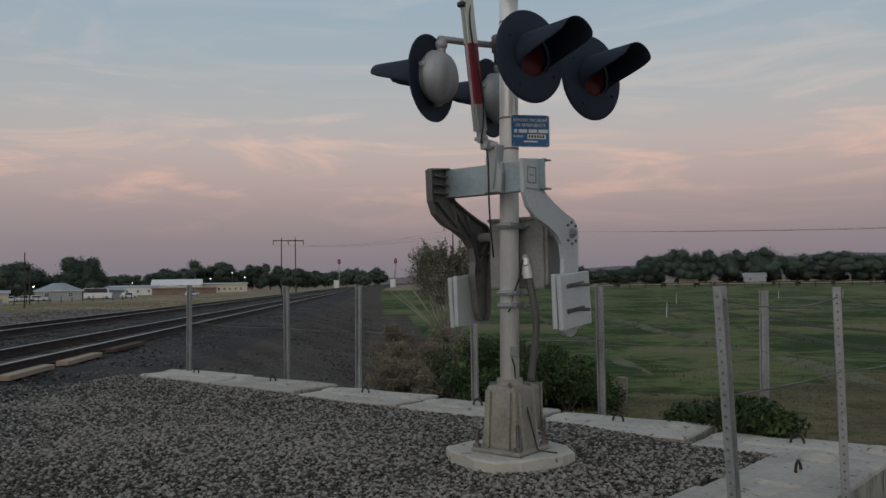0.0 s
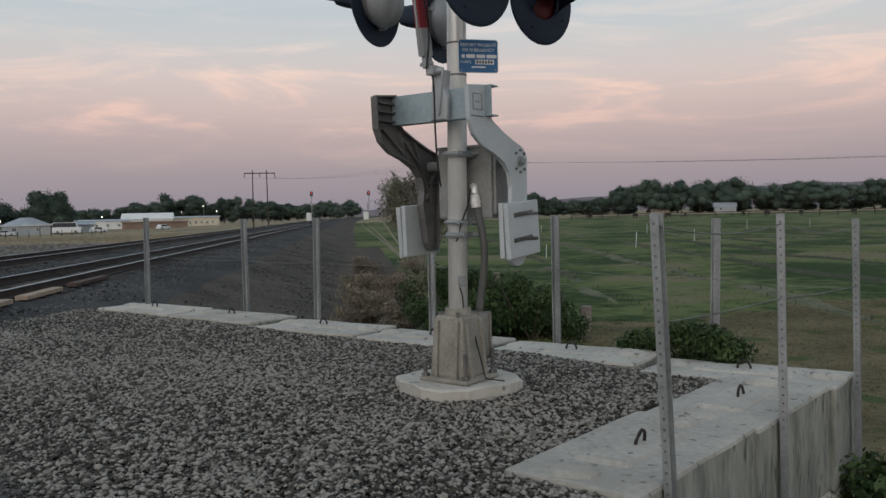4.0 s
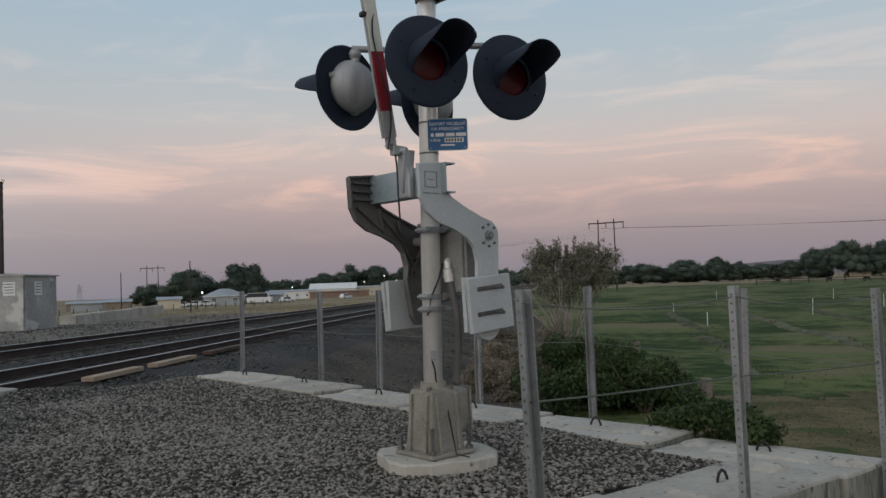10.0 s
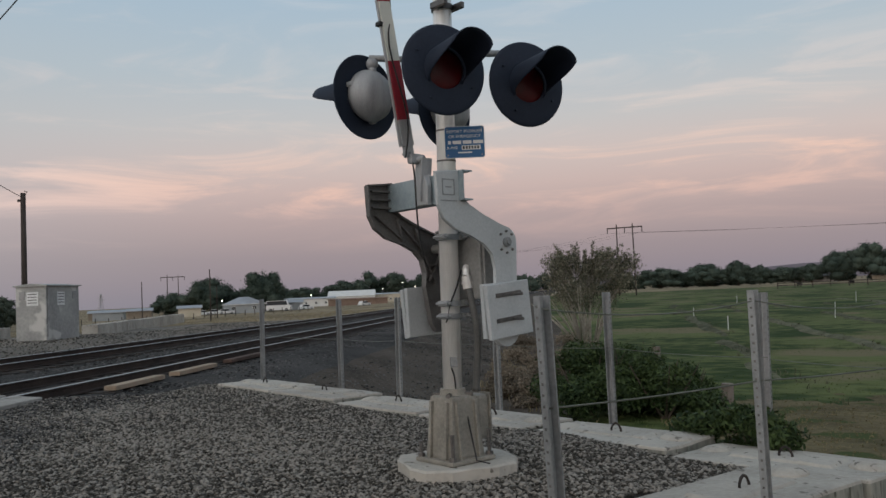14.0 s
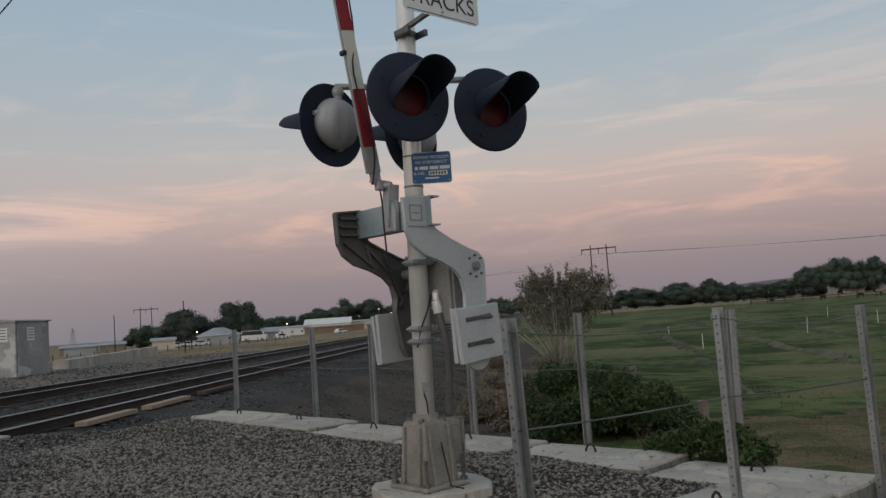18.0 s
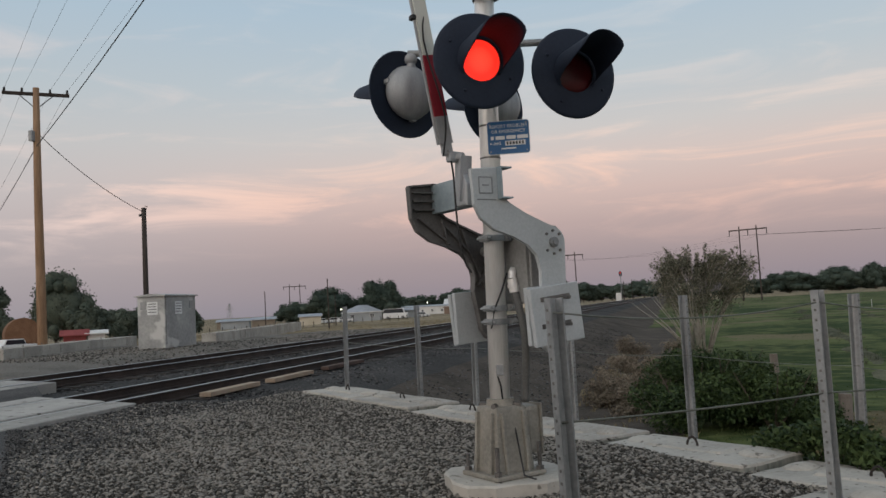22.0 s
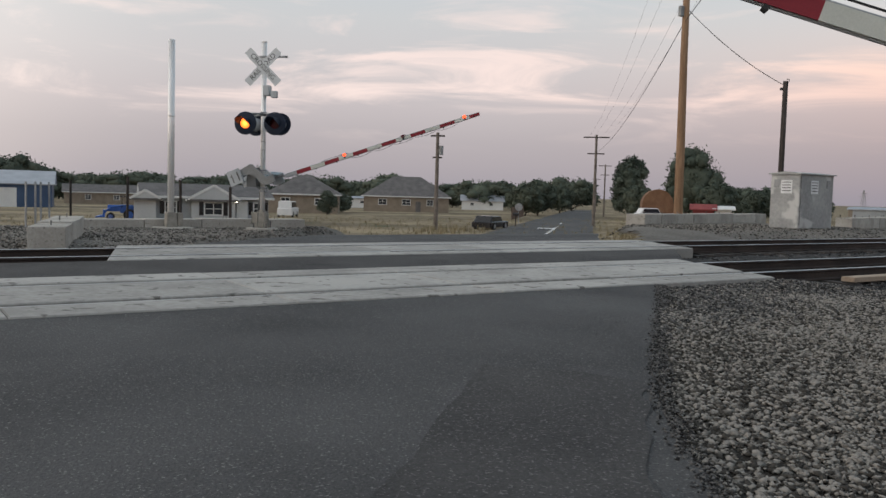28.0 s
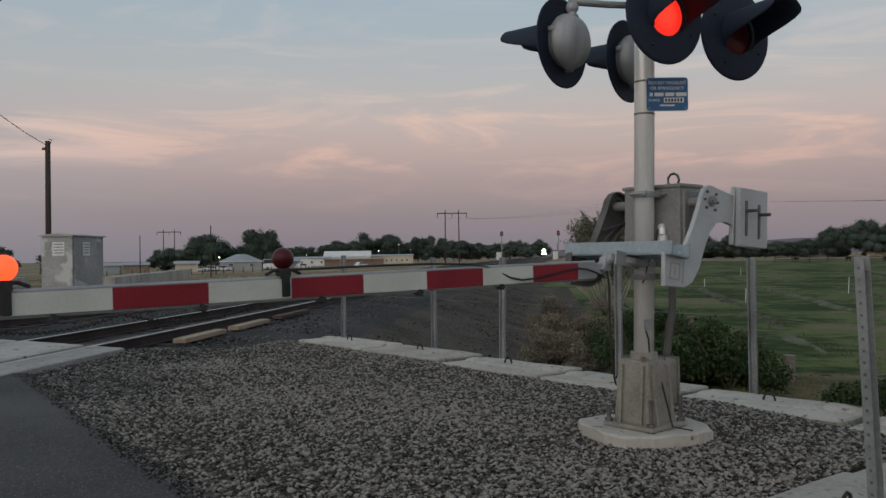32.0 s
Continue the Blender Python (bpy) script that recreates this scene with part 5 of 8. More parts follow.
wire("fence_wire", [(x, y - 0.02, z - 0.53) for x, y, z in BACK_POSTS], 0.003, 0.02, "thin wire along the steel fence posts")
wire("fence_wire", [BACK_POSTS[-1][:2] + (0.55,), SIDE_POSTS[-1][:2] + (0.55,)], 0.003, 0.01, "thin wire along the steel fence posts")


# ---- vegetation ----
def leaves(name, centres, material, parent, seed, n, size, shell=0.55):
    """Leaf clusters as small tilted quads on and in a set of lumps (x, y, z, rx, ry, rz)."""
    r = np.random.RandomState(seed)
    c = np.array(centres, float)
    w = c[:, 3] * c[:, 4] + c[:, 3] * c[:, 5]
    pick = r.choice(len(c), n, p=w / w.sum())
    d = r.normal(size=(n, 3))
    d /= np.linalg.norm(d, axis=1, keepdims=True)
    rad = shell + (1 - shell) * r.rand(n) ** 0.5 + 0.12 * r.normal(size=n)
    p = c[pick, :3] + d * rad[:, None] * c[pick, 3:]
    a = r.normal(size=(n, 3))
    a /= np.linalg.norm(a, axis=1, keepdims=True)
    b = np.cross(a, d + 0.6 * r.normal(size=(n, 3)))
    b /= np.linalg.norm(b, axis=1, keepdims=True) + 1e-9
    s = size * r.uniform(0.5, 1.3, (n, 1))
    V = np.stack([p - a * s, p + b * s * 0.45, p + a * s, p - b * s * 0.45], 1).reshape(-1, 3)
    F = np.arange(4 * n).reshape(-1, 4)
    me = bpy.data.meshes.new(name)
    me.vertices.add(len(V))
    me.vertices.foreach_set("co", V.astype(np.float32).ravel())
    me.loops.add(4 * n)
    me.loops.foreach_set("vertex_index", F.astype(np.int32).ravel())
    me.polygons.add(n)
    me.polygons.foreach_set("loop_start", (np.arange(n) * 4).astype(np.int32))
    me.update(calc_edges=True)
    me.materials.append(material)
    ob = new(name, me)
    ob.parent = parent
    return ob


def lumps(rnd, n, w, h, z0, fill=0.75):
    out = []
    for _ in range(n):
        a, k = rnd.uniform(0, 6.28), rnd.uniform(0, 1) ** 0.6
        zz = rnd.uniform(0.05, 0.95)
        prof = math.sin(math.pi * min(1, 0.22 + zz * 0.76)) ** 0.6
        rr = w / 2 * k * prof * fill
        s = rnd.uniform(0.30, 0.46) * w / 2 * (1.15 - 0.45 * zz)
        sz = min(s, h * 0.2)
        out.append((rr * math.cos(a), rr * math.sin(a), z0 + h * (0.06 + zz * 0.80), s, s, sz))
    return out


def core(bm, balls, seed):
    """Dense inner foliage: rough small balls within the lumps."""
    for i, (x, y, z, a, b, c) in enumerate(balls):
        r = bmesh.ops.create_icosphere(bm, subdivisions=2, radius=1.0)
        for v in r["verts"]:
            q = v.co * (0.74 + 0.22 * noise.noise(v.co * 2.3 + Vector((seed, i, 0))))
            v.co = Vector((x + q.x * a, y + q.y * b, z + q.z * c))


def tree(x, y, z, h, w, seed, n=1400, size=0.45, mat="leaf", label="dark green broadleaf tree far across the fields", group="distant trees", trunk=0.05, slim=False):
    rnd = random.Random(seed)
    t = thing("tree", pose(x, y, z), label, "tree", group)
    bm = bm_new()
    th = h * trunk
    tube(bm, [(0, 0, -0.3), (0.02 * h, 0, th * 0.6), (0.0, 0.01 * h, th * 1.5), (0.01 * h, 0, h * 0.55), (0, 0.01 * h, h * 0.85)], [0.035 * h, 0.028 * h, 0.022 * h, 0.012 * h, 0.003 * h], 7)
    for k in range(5):
        a = 1.25 * k + rnd.uniform(-0.3, 0.3)
        zz = th * (1.0 + 0.5 * k)
        e = 0.30 * w
        tube(bm, [(0, 0, zz), (0.4 * e * math.cos(a), 0.4 * e * math.sin(a), zz + 0.10 * h), (e * math.cos(a), e * math.sin(a), zz + 0.24 * h)], [0.014 * h, 0.009 * h, 0.003 * h], 5)
    part("trunk", bm, M["trunk"], t, "", True)
    ls = [(0, 0, h * 0.5, 0.36 * w, 0.36 * w, 0.40 * h)] if not slim else []
    ez, r0 = (h - th * 0.4) / 2, (0.30 if slim else 0.25)
    while len(ls) < (14 if slim else 36):
        d = Vector((rnd.uniform(-1, 1), rnd.uniform(-1, 1), rnd.uniform(-1, 1)))
        if d.length > 1 or d.length < 0.2:
            continue
        s = r0 * w / 2 * rnd.uniform(0.8, 1.35)
        sz = min(s, 0.3 * ez)
        wide = 1.0 if d.z > 0 else min(1.6, 1 / math.sqrt(max(0.2, 1 - d.z * d.z)))
        ls.append((d.x * (w / 2 - s * 0.75) * wide, d.y * (w / 2 - s * 0.75) * wide, th * 0.4 + ez + d.z * (ez - sz * 0.8), s, s, sz))
    bm = bm_new()
    core(bm, ls, seed)
    part("inner_crown", bm, M[mat], t, "", True)
    leaves("crown", ls, M[mat], t, seed, int(n * 5), size * 0.62, 0.70)
    return t


def tufts(name, spots, mat, label, category, seed, blades=5):
    """Grass tufts of bent blades, all in one mesh. Spots: x, y, z, height."""
    r = np.random.RandomState(seed)
    S = np.repeat(np.array(spots, float), blades, 0)
    n = len(S)
    a = r.uniform(0, 6.28, n)
    h = S[:, 3] * r.uniform(0.5, 1.15, n)
    lean = h * r.uniform(0.1, 0.75, n)
    base = S[:, :3] + np.stack([r.normal(0, 0.25, n) * S[:, 3], r.normal(0, 0.25, n) * S[:, 3], 0 * a], 1)
    wv = np.stack([-np.sin(a), np.cos(a), 0 * a], 1) * (0.035 * h + 0.006)[:, None]
    mid = base + np.stack([np.cos(a) * lean * 0.35, np.sin(a) * lean * 0.35, h * 0.6], 1)
    tip = base + np.stack([np.cos(a) * lean, np.sin(a) * lean, h], 1)
    V = np.stack([base - wv, base + wv, mid + wv * 0.7, mid - wv * 0.7, tip], 1).reshape(-1, 3)
    k = 5 * np.arange(n)[:, None]
    faces = [tuple(f) for f in np.concatenate([k, k + 1, k + 2, k + 3], 1)] + [tuple(f) for f in np.concatenate([k + 3, k + 2, k + 4], 1)]
    ob = raw(name, V, [tuple(int(i) for i in f) for f in faces], M[mat])
    return tagged(ob, label, category, kind="stuff")


SWATH_0, SWATH_X, SWATH_Y = (12.8, 32.6), 0.10, 0.995


def build_plants():
    rnd = random.Random(11)
    # olive bush at the foot of the bank, with bare pale stems
    t = thing("bush", pose(2.2, 31.0, -1.4), "tall olive-grey bush with bare pale stems", "bush")
    stems = []
    for k in range(16):
        a = rnd.uniform(0, 6.28)
        e, h = rnd.uniform(0.5, 2.1), rnd.uniform(2.6, 4.3)
        bm = bm_new()
        tube(bm, [(0.25 * math.cos(a), 0.25 * math.sin(a), -0.1), (0.45 * e * math.cos(a + 0.2), 0.45 * e * math.sin(a + 0.2), h * 0.4), (0.8 * e * math.cos(a), 0.8 * e * math.sin(a), h * 0.75), (1.1 * e * math.cos(a - 0.1), 1.1 * e * math.sin(a - 0.1), h)], [0.055, 0.04, 0.025, 0.008], 6)
        part("stem", bm, M["bark"], t, "", True)
        stems.append((0.95 * e * math.cos(a), 0.95 * e * math.sin(a), h * 0.86, 0.62, 0.62, 0.55))
        stems.append((0.7 * e * math.cos(a), 0.7 * e * math.sin(a), h * 0.66, 0.55, 0.55, 0.5))
    stems += [(-0.9, -0.5, 2.9, 0.7, 0.6, 0.5), (0.9, -0.3, 2.9, 0.8, 0.7, 0.6), (0.2, 0, 3.4, 0.9, 0.8, 0.6), (1.4, 0.2, 3.2, 0.7, 0.6, 0.6)]
    stems += [(rnd.uniform(-1.7, 1.9), rnd.uniform(-0.8, 0.8), rnd.uniform(2.7, 3.9), 0.5, 0.5, 0.45) for _ in range(22)]
    leaves("foliage", stems, M["olive"], t, 5, 17000, 0.05, 0.1)
    # slender shoots fan out of the crown
    bm = bm_new()
    tips = []
    for k in range(150):
        a, e = rnd.uniform(0, 6.28), rnd.uniform(0.1, 1.0) ** 0.6
        x0, y0, z0 = 1.35 * e * math.cos(a) + 0.1, 0.8 * e * math.sin(a), rnd.uniform(2.3, 3.7)
        l = rnd.uniform(0.6, 1.25)
        q = Vector((x0 + 0.75 * l * e * math.cos(a), y0 + 0.5 * l * e * math.sin(a), z0 + l * (1.0 - 0.45 * e)))
        tube(bm, [(x0, y0, z0), (x0 * 0.45 + q.x * 0.55, y0 * 0.45 + q.y * 0.55, z0 * 0.4 + q.z * 0.6), q], [0.014, 0.010, 0.004], 4)
        for f in (0.45, 0.7, 0.95):
            tips.append((x0 + (q.x - x0) * f, y0 + (q.y - y0) * f, z0 + (q.z - z0) * f, 0.10, 0.10, 0.16))
    part("shoots", bm, M["bark"], t, "slender pale shoots")
    leaves("shoot_leaves", tips, M["olive"], t, 6, 9000, 0.055, 0.1)
    for k in range(9):
        a = rnd.uniform(2.4, 5.2)
        bm = bm_new()
        e, h = rnd.uniform(1.2, 2.6), rnd.uniform(1.0, 3.0)
        tube(bm, [(-0.3, -0.3, 0), (-0.3 + 0.5 * e * math.cos(a), -0.3 + 0.5 * e * math.sin(a), h * 0.55), (-0.3 + e * math.cos(a), -0.3 + e * math.sin(a), h)], [0.03, 0.02, 0.006], 5)
        part("bare_branch", bm, M["bark"], t, "bare pale branch", True)
    # dense green shrubs along the toe of the bank
    for i, (x, y, w, h, n) in enumerate(((1.35, 11.0, 1.9, 1.55, 6500), (2.75, 10.5, 1.75, 1.35, 6000), (2.05, 11.6, 1.9, 1.7, 6000), (3.3, 11.6, 1.3, 1.0, 3000), (1.2, 14.6, 1.9, 1.35, 3600), (2.6, 16.5, 1.6, 1.1, 2600))):
        t = thing("shrub", pose(x, y, -1.42), "dense dark green shrub below the gravel pad", "shrub", "shrubs below the pad")
        for k in range(5):
            bm = bm_new()
            a = k * 1.26 + i
            tube(bm, [(0, 0, 0), (0.25 * w * math.cos(a), 0.25 * w * math.sin(a), h * 0.5), (0.4 * w * math.cos(a), 0.4 * w * math.sin(a), h * 0.85)], [0.03, 0.02, 0.005], 5)
            part("branch", bm, M["trunk"], t)
        leaves("foliage", lumps(rnd, 16, w * 1.15, h, 0.0, 0.9), M["ivy"], t, 40 + i, n * 2, 0.042, 0.3)
    # trailing vine over the blocks
    t = thing("vine", pose(2.18, 1.22, -0.07, 0, 0, math.degrees(math.atan2(PAD_A.y, PAD_A.x))), "leafy green vine spilling over the concrete blocks", "vine")
    for k in range(7):
        x0 = rnd.uniform(-0.45, 0.3)
        bm = bm_new()
        tube(bm, glide([(x0, 0.3, -0.9), (x0 + 0.05, 0.25, -0.3), (x0 + rnd.uniform(-0.1, 0.1), 0.15, 0.02), (x0 + rnd.uniform(-0.1, 0.1), 0.02, 0.03)]), 0.004, 5)
        part("stem", bm, M["trunk"], t)
    leaves("foliage", [(x, y, z, 0.20, 0.18, 0.12) for x, y, z in ((-0.55, 0.2, 0.0), (-0.33, 0.08, 0.06), (-0.08, 0.12, 0.12), (0.15, 0.05, 0.12), (0.35, 0.0, 0.04), (0.2, 0.25, -0.1), (-0.1, 0.28, -0.15), (-0.5, 0.3, -0.2))], M["ivy"], t, 61, 6500, 0.030, 0.2)
    t = thing("vine", pose(3.25, -0.05, -1.2), "leafy green weeds at the foot of the block wall", "weeds")
    leaves("foliage", lumps(rnd, 10, 1.1, 0.7, 0.0, 0.9), M["ivy"], t, 62, 1500, 0.045, 0.2)
    # dry tan brush and yellow grass on the bank's toe
    for k, (x, y, w, h) in enumerate(((1.35, 22.5, 2.6, 1.15), (-0.4, 14.3, 1.5, 0.8), (0.25, 13.0, 1.3, 0.75), (-0.3, 18.5, 1.7, 0.95), (0.6, 18.6, 1.6, 1.0), (-0.4, 24.5, 2.0, 1.2))):
        t = thing("dry_brush", pose(x, y, float(np.interp(x, (-4.0, -1.2, 0.3), (-0.5, -1.36, -1.42)))), "dry tan brush at the foot of the ballast bank", "brush", "dry brush")
        leaves("brushwood", lumps(rnd, 14, w, h, 0.0, 0.95), M["tan"], t, 63 + 7 * k, 5200, 0.036, 0.1)
    spots = []
    for _ in range(380):
        x, y = rnd.uniform(-1.4, 1.4), rnd.uniform(9.5, 30)
        spots.append((x, y, np.interp(x, [-4.0, -1.2, 0.3], [-0.5, -1.38, -1.45]), rnd.uniform(0.08, 0.24)))
    tufts("bank_grass", spots, "dryblade", "dry yellowish grass at the foot of the bank", "grass", 7)
    # pasture
    green = []
    while len(green) < 15000:
        y = 3 + 75 * rnd.random() ** 1.7
        x = rnd.uniform(0.8, 6 + y * 0.95)
        if x < 3.6 and y < 4 or (x < 1.2 and y < 3.4):
            continue
        d = noise.noise((x * 0.09, y * 0.16, 2.0)) + 0.4 * noise.noise((x * 0.5, y * 0.9, 5.0))
        if d < -0.10 and rnd.random() < 0.75:
            continue
        green.append((x, y, ground_height(x, y), rnd.uniform(0.014, 0.034) * (1 + max(0, d) * 1.5)))
    tufts("pasture_grass", green, "blade", "uneven green pasture grass", "grass", 8, 4)
    # dry stubble on the near side of the pasture
    def dry(x, y):
        """How dry the pasture is beside the block wall."""
        return 1 - smooth01((y - 8.5 + 0.35 * (4 - x) + 4.5 * noise.noise((x * 0.22, y * 0.22, 8.0)) + 1.6 * noise.noise((x * 1.1, y * 1.1, 3.0))) / 5.0)
    stubble = []
    while len(stubble) < 15000:
        x, y = rnd.uniform(2.6, 17), -4 + 19 * rnd.random()
        if x < 4.0 and y < 2.5 or rnd.random() > dry(x, y):
            continue
        stubble.append((x, y, ground_height(x, y), rnd.uniform(0.025, 0.06)))
    tufts("stubble", stubble, "strawblade", "dry tan stubble beside the block wall", "grass", 14, 5)
    g, verts, faces = 0.22, [], []
    for i in range(70):
        for j in range(90):
            x, y = 2.4 + g * i, -4.5 + g * j
            edge = noise.noise((x * 0.7, y * 0.7, 11.0))
            if x < 3.3 + 0.9 * edge or y < -2.6 + 2.2 * edge or x + 0.2 * y > 16 + 2 * edge or dry(x, y) < 0.25 + 0.4 * noise.noise((x * 2.1, y * 2.1, 6.0)):
                continue
            k = len(verts)
            verts += [(px, py, ground_height(px, py) + 0.016) for px, py in ((x, y), (x + g, y), (x + g, y + g), (x, y + g))]
            faces.append((k, k + 1, k + 2, k + 3))
    tagged(raw("dry_ground", verts, faces, M["stubbleground"], smooth=True), "dry tan-brown ground beside the block wall", "ground", kind="structure")
    # mown swaths lie in long low rows
    spots = []
    u, v = Vector((SWATH_X, SWATH_Y, 0)), Vector((SWATH_Y, -SWATH_X, 0))
    for row in range(-1, 14):
        for k in range(560):
            a = -24 + k * 0.19
            wob = 0.9 * noise.noise((a * 0.11, row * 3.0, 1.0))
            p = Vector((SWATH_0[0], SWATH_0[1], 0)) + u * a + v * (row * 4.6 + wob + rnd.gauss(0, 0.30))
            x, y = p.x, p.y
            if x < 6.5 or y < 9 or y > 95 or x > 8 + y * 0.95 or noise.noise((x * 0.16, y * 0.16, 4.0 + row)) < -0.18:
                continue
            spots.append((x, y, ground_height(x, y), rnd.uniform(0.07, 0.19)))
    tufts("hay_swath", spots, "swath", "grey-green mown hay lying in long rows", "hay", 10, 4)
    verts, faces = [], []
    for row in range(-1, 13):
        last, age = None, 0
        for k in range(150):
            a = -24 + k * 0.62
            wob = 0.9 * noise.noise((a * 0.11, row * 3.0, 1.0))
            c = Vector((SWATH_0[0], SWATH_0[1], 0)) + u * a + v * (row * 4.6 + wob)
            gap = noise.noise((c.x * 0.16, c.y * 0.16, 4.0 + row)) < -0.22
            if c.x < 6.5 or c.y < 9 or c.y > 95 or c.x > 8 + c.y * 0.95 or gap:
                last = None
                continue
            age = 0 if last is None else min(age + 1, 9)
            wide = (0.45 + 0.22 * noise.noise((a * 0.6, row, 7.0))) * (0.5 + age / 18)
            ring = []
            for j in range(7):
                f = j / 3 - 1
                p = c + v * (f * wide)
                z = ground_height(p.x, p.y) - 0.05 + (0.055 + 0.10 * (age / 9) + 0.06 * noise.noise((p.x * 1.3, p.y * 1.3, 2.0))) * (1 - f * f) + 0.05 * noise.noise((p.x * 5, p.y * 5, 3.0)) * (1 - f * f)
                ring.append(len(verts))
                verts.append((p.x, p.y, z))
            if last:
                faces += [(last[j], last[j + 1], ring[j + 1], ring[j]) for j in range(6)]
            last = ring
    tagged(raw("swath_ridge", verts, faces, M["swath"], smooth=True), "low ridges of grey-green mown hay", "hay", kind="stuff")
    # dry grass beyond the tracks
    spots = []
    for _ in range(7000):
        x, y = -27 - 60 * rnd.random() ** 1.5, rnd.uniform(-8, 160)
        spots.append((x, y, ground_height(x, y), rnd.uniform(0.12, 0.42)))
    tufts("dry_grass", spots, "dryblade", "dry straw-coloured grass beyond the tracks", "grass", 12, 4)
    spots = []
    for _ in range(500):
        s, k = rnd.uniform(17, 60), rnd.uniform(-4.5, -0.2)
        x, y, _z = on_road(s, k if rnd.random() < 0.5 else 8.0 - k)
        if x > -26:
            continue
        spots.append((x, y, ground_height(x, y), rnd.uniform(0.2, 0.6)))
    tufts("verge_grass", spots, "dryblade", "tall dry grass on the road verge", "grass", 13, 5)


M["stubbleground"] = surface("dry_ground", (0.066, 0.060, 0.034), (0.165, 0.138, 0.080), 0.95, 0, 0.5, 7, 0.8, 0.05, speck=((0.060, 0.078, 0.030), 0.9, 0.56), spec=0.08)
M["strawblade"] = surface("brown_stubble", (0.10, 0.090, 0.048), (0.23, 0.190, 0.108), 0.9, 0, 0.3, 4, 0, 0.01, island=0.5, spec=0.08)
M["swath"] = surface("mown_hay", (0.060, 0.066, 0.042), (0.150, 0.150, 0.100), 0.95, 0, 0.8, 7, 0.9, 0.06, island=0.7, spec=0.1)
M["siding"] = surface("grey_siding", (0.30, 0.32, 0.33), (0.36, 0.38, 0.39), 0.8, 0, 0.5, 12, 0.1, 0.01)
M["paleside"] = surface("pale_siding", (0.42, 0.43, 0.43), (0.50, 0.51, 0.51), 0.8, 0, 0.5, 12, 0.1, 0.01)
# distance haze is imitated by a lighter leaf colour
M["farleaf"] = surface("haze_tinted_green_leaves", (0.064, 0.082, 0.066), (0.115, 0.130, 0.098), 0.9, 0, 0.12, 2, 0, 0.01, island=0.15, spec=0.06)
M["shingle"] = surface("dark_shingles", (0.10, 0.095, 0.093), (0.16, 0.15, 0.145), 0.9, 0, 1, 8, 0.4, 0.02)
M["tanwall"] = surface("tan_masonry", (0.20, 0.165, 0.128), (0.27, 0.225, 0.175), 0.9, 0, 1, 9, 0.2, 0.01)
M["bluemetal"] = surface("blue_sheet_metal", (0.04, 0.075, 0.14), (0.06, 0.10, 0.18), 0.5, 0.1, 0.5, 6, 0.1, 0.01)
M["greyroof"] = surface("grey_metal_roof", (0.30, 0.32, 0.35), (0.40, 0.42, 0.45), 0.5, 0.3, 0.5, 6, 0.1, 0.01)
M["whitewall"] = surface("white_wall", (0.60, 0.60, 0.58), (0.70, 0.70, 0.68), 0.7, 0, 0.5, 8, 0.05, 0.01)
M["cream"] = surface("cream_wall", (0.48, 0.43, 0.33), (0.58, 0.52, 0.42), 0.8, 0, 0.5, 8, 0.05, 0.01)
M["brick"] = surface("red_brown_wall", (0.19, 0.13, 0.10), (0.26, 0.185, 0.145), 0.9, 0, 0.5, 8, 0.2, 0.01)
M["pane"] = surface("dark_window_glass", (0.02, 0.023, 0.028), (0.035, 0.04, 0.048), 0.08, 0, 1, 5, 0, 0.01, spec=0.6)
M["carblack"] = surface("black_car_paint", (0.012, 0.012, 0.014), (0.02, 0.02, 0.022), 0.25, 0.1, 1, 5, 0, 0.01, spec=0.5)
M["carwhite"] = surface("white_car_paint", (0.62, 0.63, 0.63), (0.70, 0.70, 0.70), 0.3, 0, 1, 5, 0, 0.01, spec=0.5)
M["carblue"] = surface("blue_machine_paint", (0.02, 0.085, 0.34), (0.03, 0.12, 0.44), 0.4, 0, 1, 5, 0, 0.01, spec=0.5)
M["orange"] = surface("rust_orange_wall", (0.15, 0.078, 0.042), (0.22, 0.12, 0.068), 0.85, 0, 1, 8, 0.1, 0.01)
M["redshed"] = surface("red_shed_paint", (0.20, 0.045, 0.045), (0.28, 0.07, 0.065), 0.85, 0, 1, 8, 0.1, 0.01)
M["bungalow"] = surface("stained_galvanised_sheet", (0.26, 0.27, 0.27), (0.40, 0.41, 0.40), 0.55, 0.35, 0.9, 9, 0.08, 0.004, speck=((0.50, 0.51, 0.50), 1.3, 0.60))


# ---- things beyond the tracks ----
def block_row(p0, direction, n, z, label, group, wide=0.75):
    ang = math.degrees(math.atan2(direction[1], direction[0]))
    d = Vector((*direction, 0)).normalized()
    for i in range(n):
        c = Vector((*p0, 0)) + d * (0.76 + 1.53 * i)
        t = thing("concrete_block", pose(c.x, c.y, z + random.uniform(-0.02, 0.02), 0, 0, ang + random.uniform(-1.5, 1.5)), label, "concrete block", group)
        bm = bm_new()
        box(bm, (0, 0, -wide / 2), (1.5, wide, wide), bevel=0.02)
        part("block_body", bm, M["concrete"], t)
        bm = bm_new()
        tube(bm, [(-0.05, 0, -0.01), (-0.03, 0, 0.08), (0.03, 0, 0.08), (0.05, 0, -0.01)], 0.01, 5)
        part("lifting_loop", bm, M["bolt"], t)


